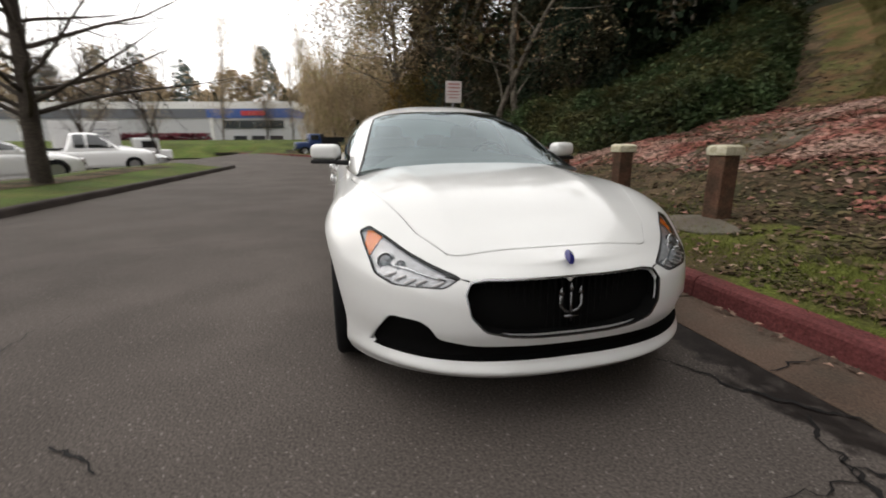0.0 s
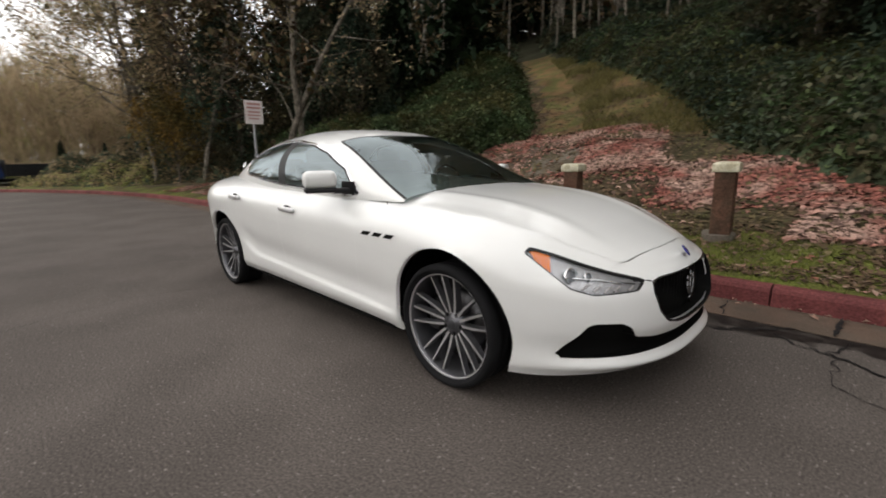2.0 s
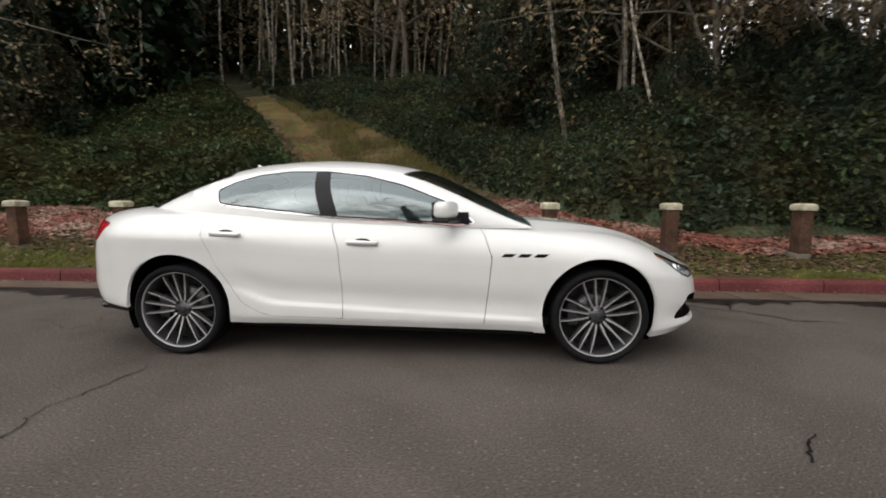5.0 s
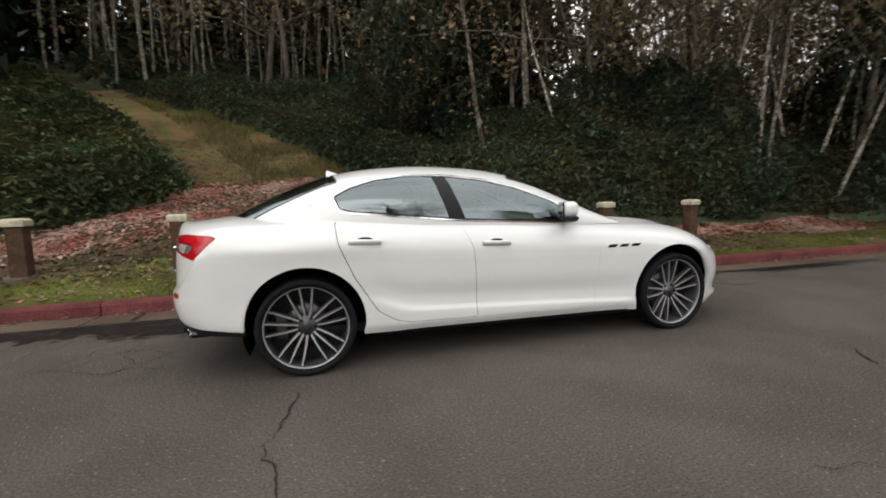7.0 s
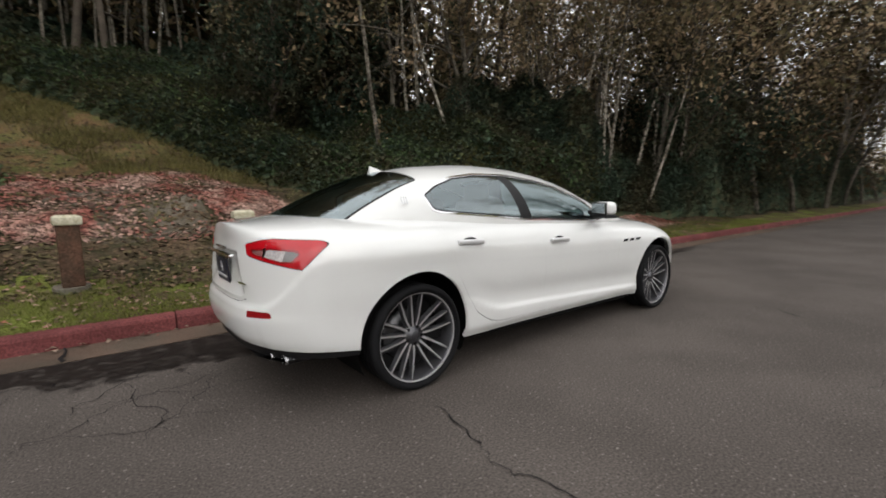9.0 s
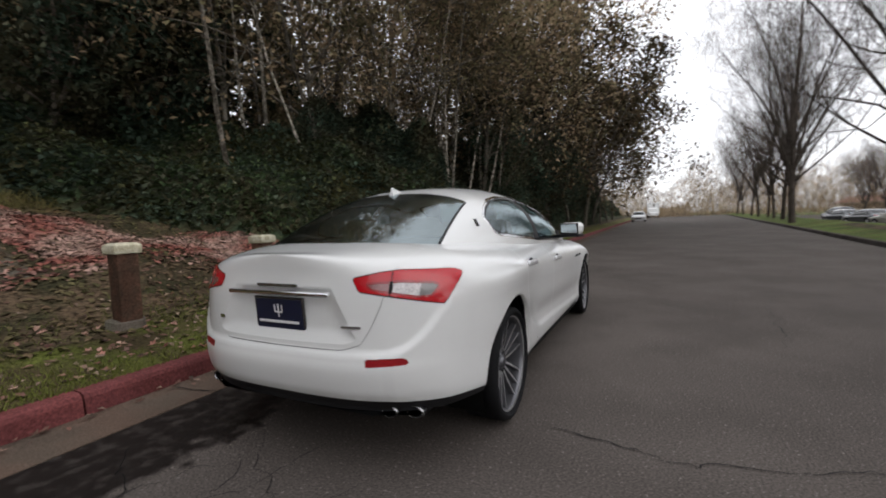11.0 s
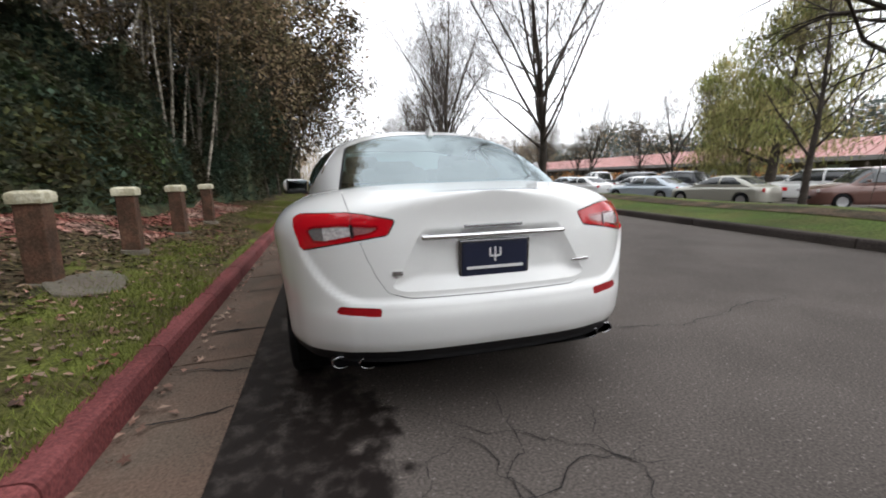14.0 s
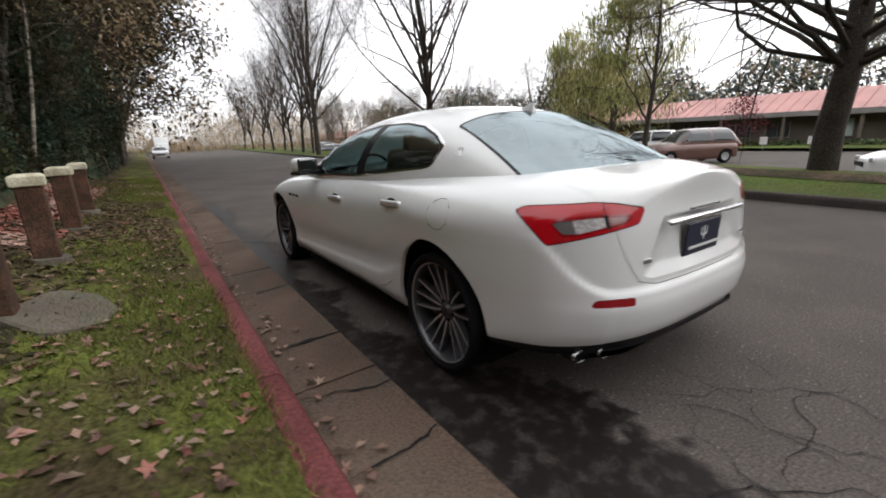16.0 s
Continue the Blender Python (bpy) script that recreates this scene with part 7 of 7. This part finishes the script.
FLEET = {}
for kind, colour, label, spots_ in (
        ("sedan", "beige", "beige-silver saloon in the parking lot", [(11.8, -17.0, 8), (41, -18.5, 15)]),
        ("sedan", "pale", "pale blue-silver saloon in the parking lot", [(15.8, -16.4, 10), (27.0, -18.0, 12), (50, -19.5, 12)]),
        ("sedan", "white", "white saloon in the parking lot", [(21.5, -16.0, 8), (-1.6, -16.2, 25), (18.2, -17.6, 5), (-12.4, -11.4, 128), (32, -17.6, 10), (30.5, -23.0, 10)]),
        ("sedan", "dark", "dark charcoal saloon in the parking lot", [(17.2, -26.6, 20), (54, -19.0, 10), (60, -20.5, 10), (57, -23.5, 10), (46, -18.2, 10)]),
        ("suv", "tan", "copper and grey estate car in the parking lot", [(8.2, -20.6, 62)]),
        ("suv", "white", "white estate car in the parking lot", [(12.8, -24.0, 20), (-18.0, -14.6, 118), (13.8, -30.5, 10)]),
        ("suv", "dark", "black estate car in the parking lot", [(19.5, -21.5, 10), (66, -22, 10), (24.0, -21.8, 10)]),
        ("pickup", "white", "white pickup truck in the parking lot", [(36.5, -18.6, 170), (-20.0, -12.4, 117), (26.5, -20.8, 5)]),
        ("sedan", "silver", "silver saloon parked along the kerb", [(60, 0.35, 180), (-27.5, -14.0, 95)])):
    for k, (x, y, a) in enumerate(spots_):
        z = 0.10 + float(lot_z(y)) if y < float(far_y(x)) - 3.0 else 0.0
        m = pose(x, y, z, 0, 0, a)
        if k == 0:
            FLEET[(kind, colour)] = small_car(kind, colour, label)
            FLEET[(kind, colour)].matrix_basis = m
        else:
            copy_thing(FLEET[(kind, colour)], m)


def tipper_truck(at, label):
    """A small tipper: bonnet, cab with glass, dark bed with a load, wheels."""
    t = thing("tipper_truck", label, "truck", at=at)
    blue = CAR_PAINT["blue"]
    cab = box(1.25, 1.85, 1.25, 0.12, 3)
    for v in cab.verts:
        if v.co.z > 0.7:
            v.co.x *= 0.80
            v.co.y *= 0.90
    part("cab", moved(cab, 1.05, 0, 0.62), blue, t, "", True)
    part("bonnet", moved(box(1.15, 1.75, 0.62, 0.14, 3), 2.15, 0, 0.55), blue, t, "", True)
    part("windscreen", moved(box(0.04, 1.45, 0.42, 0.01), 1.60, 0, 1.34, 0, -16, 0), CAR_GLASS, t)
    part("front_bumper", moved(box(0.12, 1.9, 0.2, 0.03), 2.75, 0, 0.42), BLACK, t)
    for s in (1, -1):
        part("side_window", moved(box(0.70, 0.03, 0.42, 0.01), 1.05, s * 0.872, 1.32, 4 * s, 0, 0), CAR_GLASS, t)
        part("head_light", moved(box(0.05, 0.26, 0.18, 0.02), 2.72, s * 0.66, 0.78), LAMP_WHITE, t)
        part("bed_side", moved(box(3.3, 0.06, 0.72, 0.015), -1.30, s * 0.98, 0.86), BLACK, t)
        for k in range(5):
            part("bed_rib", moved(box(0.07, 0.05, 0.70, 0.01), -2.75 + 0.72 * k, s * 1.03, 0.87), BLACK, t)
        for cx in (2.0, -1.75):
            wh = part("wheel", lathe([(0.36, -0.12), (0.38, -0.08), (0.38, 0.08), (0.36, 0.12), (0.22, 0.12)], 24), TYRE, t, "", True, at=pose(cx, s * 0.84, 0.38, 0, 0, 0 if s > 0 else 180))
            part("wheel_cap", lathe([(0.0001, 0.085), (0.12, 0.10), (0.22, 0.12)], 20), HUBCAP, wh, "", True)
    part("bed_floor", moved(box(3.3, 1.96, 0.12, 0.01), -1.30, 0, 0.78), BLACK, t)
    part("bed_head", moved(box(0.08, 2.0, 1.0, 0.02), 0.34, 0, 0.86), BLACK, t)
    part("tailgate", moved(box(0.06, 1.98, 0.72, 0.015), -2.95, 0, 0.86), BLACK, t)
    part("chassis", moved(box(5.2, 0.9, 0.2, 0.02), -0.25, 0, 0.42), BLACK, t)
    r = np.random.default_rng(64)
    n = 900
    lx, ly = r.uniform(-2.85, 0.2, n), r.uniform(-0.9, 0.9, n)
    part("load", soup("load", leaves(r, np.stack([lx, ly, 0.92 + r.uniform(0.1, 1, n) * (0.72 - 0.25 * ly * ly)], 1), 0.16, 0.5), LEAF_BROWN), None, t, "heap of brown brush")
    return t


tipper_truck(pose(-38.3, -2.2, 0, 0, 0, 282), "blue-cabbed tipper truck with dark bed of brush")


def box_truck(at, label, length=5.2):
    t = thing("box_truck", label, "truck", at=at)
    white = CAR_PAINT["white"]
    body = part("cargo_box", moved(box(length, 2.3, 2.35, 0.04), -1.4, 0, 0.85), mat("white_truck_panels", (0.70, 0.70, 0.69), 0.5, vary=0.05, scale=2, fine=0.03), t, "white cargo box")
    for k in range(4):
        part("panel_rib", moved(box(0.03, 0.02, 2.2, 0.004), -1.4 - length / 2 + 0.6 + k * length / 4, -1.157, 0.92), CAR_PAINT["white"], body)
    for z, w in ((2.6, 0.9), (2.35, 1.3), (2.1, 1.1)):
        part("sign_bar", moved(box(w, 0.012, 0.10), -0.6, -1.157, z), mat("grey_sign_ink", (0.35, 0.36, 0.38), 0.6, fine=0.05), body)
    part("cab", moved(box(1.7, 2.0, 1.55, 0.18, 4), 2.05, 0, 0.55), white, t, "", True)
    part("cab_nose", moved(box(1.0, 1.9, 0.75, 0.14, 4), 3.15, 0, 0.45), white, t, "", True)
    part("cab_windscreen", moved(box(0.05, 1.7, 0.62, 0.02), 2.86, 0, 1.28, 0, -18, 0), CAR_GLASS, t)
    for s in (1, -1):
        part("cab_window", moved(box(0.8, 0.03, 0.5, 0.01), 2.15, s * 1.0, 1.35), CAR_GLASS, t)
        part("cab_lamp", moved(box(0.06, 0.3, 0.2, 0.02), 3.63, s * 0.7, 0.75), LAMP_WHITE, t)
        for x in (2.9, -2.6):
            wh = part("wheel", lathe([(0.37, -0.13), (0.40, -0.08), (0.40, 0.08), (0.37, 0.13), (0.22, 0.12)], 24), TYRE, t, "", True, at=pose(x, s * 0.95, 0.40, 0, 0, 0 if s > 0 else 180))
            part("wheel_cap", lathe([(0.0001, 0.10), (0.22, 0.12)], 18), HUBCAP, wh, "", True)
    part("chassis", moved(box(6.0, 0.9, 0.25, 0.02), -0.6, 0, 0.55), BLACK, t)
    return t


box_truck(pose(-33.8, -17.4, 0.10 + float(lot_z(-17.4)), 0, 0, 116), "white box truck parked in the lot", 3.8)
box_truck(pose(100, -1.2, 0.0, 0, 0, 180), "white box truck far along the road")
# ---- low building with the red metal roof ----
WALL_TAUPE = mat("taupe_block_wall", (0.115, 0.095, 0.078), 0.9, vary=0.15, scale=2, fine=0.15, fscale=30, bump=0.2, bscale=30)
FASCIA = mat("grey_fascia", (0.20, 0.19, 0.18), 0.7, vary=0.1, scale=3, fine=0.1)
ROOF_RED = mat("pinkish_red_metal_roof", (0.42, 0.20, 0.18), 0.45, vary=0.15, scale=1.5, fine=0.1, fscale=20)
PANE = mat("dark_window_glass", (0.03, 0.036, 0.04), 0.08, spec=0.8, vary=0.2, scale=1, fine=0.05)
PANE_LIT = mat("pale_window_blinds", (0.42, 0.48, 0.46), 0.5, vary=0.1, scale=3, fine=0.1)


def red_roof_building(x0, x1, y, base, label, yaw=0.0):
    t = thing("office_building", label, "building", at=pose(x0, y, base, 0, 0, yaw))
    L = x1 - x0
    part("wall", moved(box(L, 12, 2.9), L / 2, -6.0, 0), WALL_TAUPE, t)
    part("fascia", moved(box(L + 2, 0.35, 0.42, 0.02), L / 2, 1.45, 2.62), FASCIA, t)
    part("soffit", moved(box(L + 2, 1.5, 0.10), L / 2, 0.75, 2.70), FASCIA, t)
    vs = [(-1, 1.62, 3.02), (L + 1, 1.62, 3.02), (L + 1, -2.2, 4.75), (-1, -2.2, 4.75), (-1, -12, 4.75), (L + 1, -12, 4.75), (-1, 1.62, 2.94), (L + 1, 1.62, 2.94), (L + 1, -12, 2.94), (-1, -12, 2.94)]
    roof = part("roof", (vs, [(0, 1, 2, 3), (3, 2, 5, 4), (6, 7, 1, 0), (9, 8, 7, 6), (1, 7, 8, 5, 2), (0, 3, 4, 9, 6), (4, 5, 8, 9)]), ROOF_RED, t, "standing seam red metal roof")
    ang = math.degrees(math.atan2(1.73, 3.82))
    rib = mesh("roof_seam", *[list(q) for q in ([(-0.025, 0, 0), (0.025, 0, 0), (0.025, 0, 0.06), (-0.025, 0, 0.06), (-0.025, -4.15, 0), (0.025, -4.15, 0), (0.025, -4.15, 0.06), (-0.025, -4.15, 0.06)], [(0, 1, 2, 3), (3, 2, 6, 7), (1, 5, 6, 2), (4, 0, 3, 7)])], ROOF_RED)
    n = int(L / 0.9)
    for k in range(n):
        part("roof_seam", rib, ROOF_RED, roof, at=pose(-0.8 + k * (L + 1.6) / n, 1.62, 3.025, -ang, 0, 0))
    k, x = 0, 1.5
    rng = np.random.default_rng(3)
    while x < L - 3:
        wd = (1.8, 2.6, 1.2)[k % 3]
        win = part("window", moved(box(wd, 0.06, 1.35, 0.01), x + wd / 2, 0.02, 0.95), PANE_LIT if k % 4 == 1 else PANE, t)
        for q in (0.0, 0.5, 1.0):
            part("mullion", moved(box(0.06, 0.05, 1.4), x + wd * q, 0.06, 0.93), FASCIA, win)
        part("sill", moved(box(wd + 0.1, 0.12, 0.06), x + wd / 2, 0.08, 0.88), FASCIA, win)
        x += wd + (1.2, 2.4, 3.0)[k % 3]
        k += 1
    for k in range(int(L / 5)):
        part("post", moved(box(0.22, 0.22, 2.7, 0.01), 1 + k * 5, 1.3, 0), WALL_TAUPE, t)
    return t


red_roof_building(-14, 30, -45, -1.0, "long low office with a pinkish red metal roof")
red_roof_building(98, 160, -50, -1.0, "far office wing with a pinkish red metal roof")
red_roof_building(36, 92, -48, -1.0, "low office wing with a pinkish red metal roof")
for x, w in ((7.8, 0.45), (10.7, 0.5)):
    s_ = thing("lot_sign", "small white sign on a short post at the lot", "sign", at=pose(x, -36.5, -0.75))
    part("post", tube([(0, 0, 0), (0, 0, 0.5)], [0.03, 0.03], 6), GALV, s_)
    part("panel", moved(box(w, 0.03, 0.55, 0.01), 0, 0, 0.4), SIGN_WHITE, s_)
r = np.random.default_rng(77)
n = 5200
hx, hy = r.uniform(-20, 34, n), -41.5 + r.normal(0, 0.35, n)
tagged(new("clipped_hedge", soup("clipped_hedge", leaves(r, np.stack([hx, hy, -0.85 + r.uniform(0, 0.6, n)], 1), 0.2, 0.3), IVY)), "clipped green hedge in front of the office", "hedge", "", "stuff")
sheet("lot_island", np.linspace(-25, 40, 40), [lambda x: -36.6 + 0 * x, lambda x: -43.8 + 0 * x], lambda x, y: -0.62 + 0 * x, LAWN, "strip of lawn beside the office", "ground")
# far firs, lightened from NEEDLES: distance haze put into the colour
HAZY_FIR = mat("firs_with_painted_haze", (0.11, 0.13, 0.12), 0.9, thru=0.35, random=0.25, island=True, vary=0.3, scale=0.1)
# russet shrubs along the office front
n = 7000
hx = r.uniform(18, 66, n)
hy = -38.5 + r.normal(0, 0.8, n) + 0.6 * np.sin(hx * 0.7)
hz = -0.9 + r.uniform(0, 1, n) * (1.5 + 0.9 * np.sin(hx * 0.9) * np.sin(hx * 0.37 + 1))
tagged(new("russet_shrubs", soup("russet_shrubs", leaves(r, np.stack([hx, hy, hz], 1), 0.24, 0.3), [LEAF_RUSSET, LEAF_BROWN], (r.uniform(0, 1, n) < 0.4).astype(np.int32))), "russet and brown shrubs along the office front", "shrubs", "", "stuff")
# wooded ridge far behind
n = 80000
a = r.uniform(-150, 250, n)
hgt = 15 + 4 * np.sin(a * 0.09) + 3 * np.sin(a * 0.31 + 1) + 2.2 * np.abs(np.sin(a * 0.8))
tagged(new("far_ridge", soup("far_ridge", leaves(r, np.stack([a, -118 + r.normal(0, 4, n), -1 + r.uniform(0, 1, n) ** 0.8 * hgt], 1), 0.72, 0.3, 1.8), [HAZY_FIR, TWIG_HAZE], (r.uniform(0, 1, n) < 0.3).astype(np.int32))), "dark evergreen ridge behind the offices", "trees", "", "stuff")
n = 38000
ax, ay = r.uniform(105, 190, n), r.uniform(-60, 30, n)
tagged(new("far_grove", soup("far_grove", leaves(r, np.stack([ax, ay, r.uniform(0, 1, n) ** 1.25 * (11 + 3 * np.sin(ay * 0.4)) * (1 - 0.75 * (np.abs(ay + 4) < 5) * (ax < 150))], 1), 0.11, 0.4, 22.0, -0.9), [TWIG_HAZE, BARK], (r.uniform(0, 1, n) < 0.25).astype(np.int32))), "hazy bare grove at the end of the road", "trees", "", "stuff")

# ---- white building with the blue band, beyond the bend ----
WHITE_WALL = mat("white_panel_wall", (0.62, 0.61, 0.60), 0.7, vary=0.06, scale=0.6, fine=0.05, fscale=10)
GREY_WALL = mat("pale_grey_wall", (0.42, 0.42, 0.43), 0.7, vary=0.06, scale=0.6, fine=0.05, fscale=10)
BAND_BLUE = mat("blue_band", (0.035, 0.085, 0.27), 0.6, vary=0.08, scale=1, fine=0.05)
BAND_GREY = mat("slate_band", (0.10, 0.105, 0.12), 0.6, vary=0.08, scale=1, fine=0.05)
wb = thing("warehouse", "white two-storey warehouse with a blue band and red sign", "building", at=pose(-70.2, -7.9, 0.9, 0, 0, -100) @ Matrix.Diagonal((1, 1, 0.8, 1)))
part("wall", moved(box(60, 14, 5.0), 30, -7.0, 0), GREY_WALL, wb)
part("upper_wall", moved(box(60.2, 14.2, 1.35), 30, -7.0, 6.65), WHITE_WALL, wb)
part("blue_band", moved(box(13, 14.3, 1.75), 6.6, -7.0, 4.95), BAND_BLUE, wb, "blue band")
part("slate_band", moved(box(47, 14.3, 1.75), 36.65, -7.0, 4.95), BAND_GREY, wb, "slate grey band")
part("red_sign", moved(box(3.6, 0.2, 0.9), 6.0, 0.22, 5.4), mat("red_sign_panel", (0.42, 0.03, 0.04), 0.6, fine=0.05), wb)
for k in range(4):
    part("window", moved(box(2.2, 0.15, 1.5), 2.6 + k * 2.3, 0.06, 3.0), PANE, wb)
for k in range(3):
    part("door", moved(box(2.0, 0.15, 1.6), 2.8 + k * 2.8, 0.06, 0.0), PANE, wb)
for k in range(5):
    part("pilaster", moved(box(0.5, 0.3, 5.0), 12.5 + k * 9.5, 0.1, 0.0), WHITE_WALL, wb)
n = 3000
bx = r.uniform(-1, 1, n)
tagged(new("red_hedge", soup("red_hedge", leaves(r, np.stack([-62 + r.normal(0, 0.5, n), -26 + 8 * bx, 1.3 + r.uniform(0, 1.1, n)], 1), 0.25, 0.3), LEAF_PLUM)), "low dark red hedge by the warehouse", "hedge", "", "stuff")
POPLARS = []
for s in range(3):
    w, tips = grow(140 + s, 14.0, 0.14, 0.08, 26, 0.26, 1.9, 4, 2, 0.03, 0.0, 0.02)
    POPLARS.append(tree("poplar", "tall slim poplar with tan bare twigs", w, PALE_BARK, crown_mesh(145 + s, tips, 2400, 0.036, TWIG_HAZE, 0.6, -0.9, 0.6, 20.0), "poplars at the bend"))
for k, (x, y) in enumerate(((-58, -7), (-52, -1.5), (-55, 2), (-50, 4), (-53, 7), (-48, 8.5), (-51, 11), (-46, 12), (-56, 10), (-60, 5), (-62, -1), (-60, -16), (-58, -23), (-62, -31), (-60, -38), (-70, -12), (-44, 10), (-66, 12), (-58, 15), (-50, 16))):
    plant(POPLARS[k % 3], x, y, 1.0, 51 * k, 0.75 + 0.1 * (k % 4))
for k, (x, y, sc) in enumerate(((-100, -12, 1.0), (-104, -5, 1.15), (-98, 4, 1.2), (-106, 12, 1.1), (-96, -25, 0.9), (-110, -30, 1.1), (-90, 10, 1.1), (-112, 0, 1.2), (-100, 20, 1.1), (-41.5, 3.6, 0.28), (-41, 6.5, 0.35), (-43, 1.0, 0.30))):
    plant(FIRS[k % 2], x, y, -1.35 if x < -95 else 0.1, 83 * k, sc)

# bare tan grove at the bend, too fine to tell twig from twig
r = np.random.default_rng(91)
n = 40000
tx, ty = r.uniform(-60, -43, n), r.uniform(-5, 18, n)
top = 9.6 + 1.2 * np.sin(ty * 0.9) + 1.3 * np.sin(ty * 2.3 + tx)
tz = 0.6 + r.uniform(0, 1, n) ** 0.75 * top
tagged(new("bare_grove", soup("bare_grove", leaves(r, np.stack([tx, ty, tz], 1), 0.06, 0.35, 22.0, -0.9), [TWIG_HAZE, LEAF_GOLD], (r.uniform(0, 1, n) < 0.12).astype(np.int32))), "hazy tan grove of bare young trees at the bend", "trees", "", "stuff")

# line of firs and tan bare trees on the skyline behind the warehouse
n = 30000
ty = r.uniform(-85, 30, n)
peak = 16.5 + 2.2 * np.sin(ty * 0.23) + 1.6 * np.sin(ty * 0.71 + 1)
spire = 4.5 * np.clip(np.sin(ty * 0.55 + 2 * np.sin(ty * 0.13)), 0, 1) ** 3
dark = (r.uniform(0, 1, n) < 0.12 + 0.75 * (spire > 1.2)).astype(np.int32)
tz = -1 + r.uniform(0, 1, n) ** 0.7 * (peak + spire)
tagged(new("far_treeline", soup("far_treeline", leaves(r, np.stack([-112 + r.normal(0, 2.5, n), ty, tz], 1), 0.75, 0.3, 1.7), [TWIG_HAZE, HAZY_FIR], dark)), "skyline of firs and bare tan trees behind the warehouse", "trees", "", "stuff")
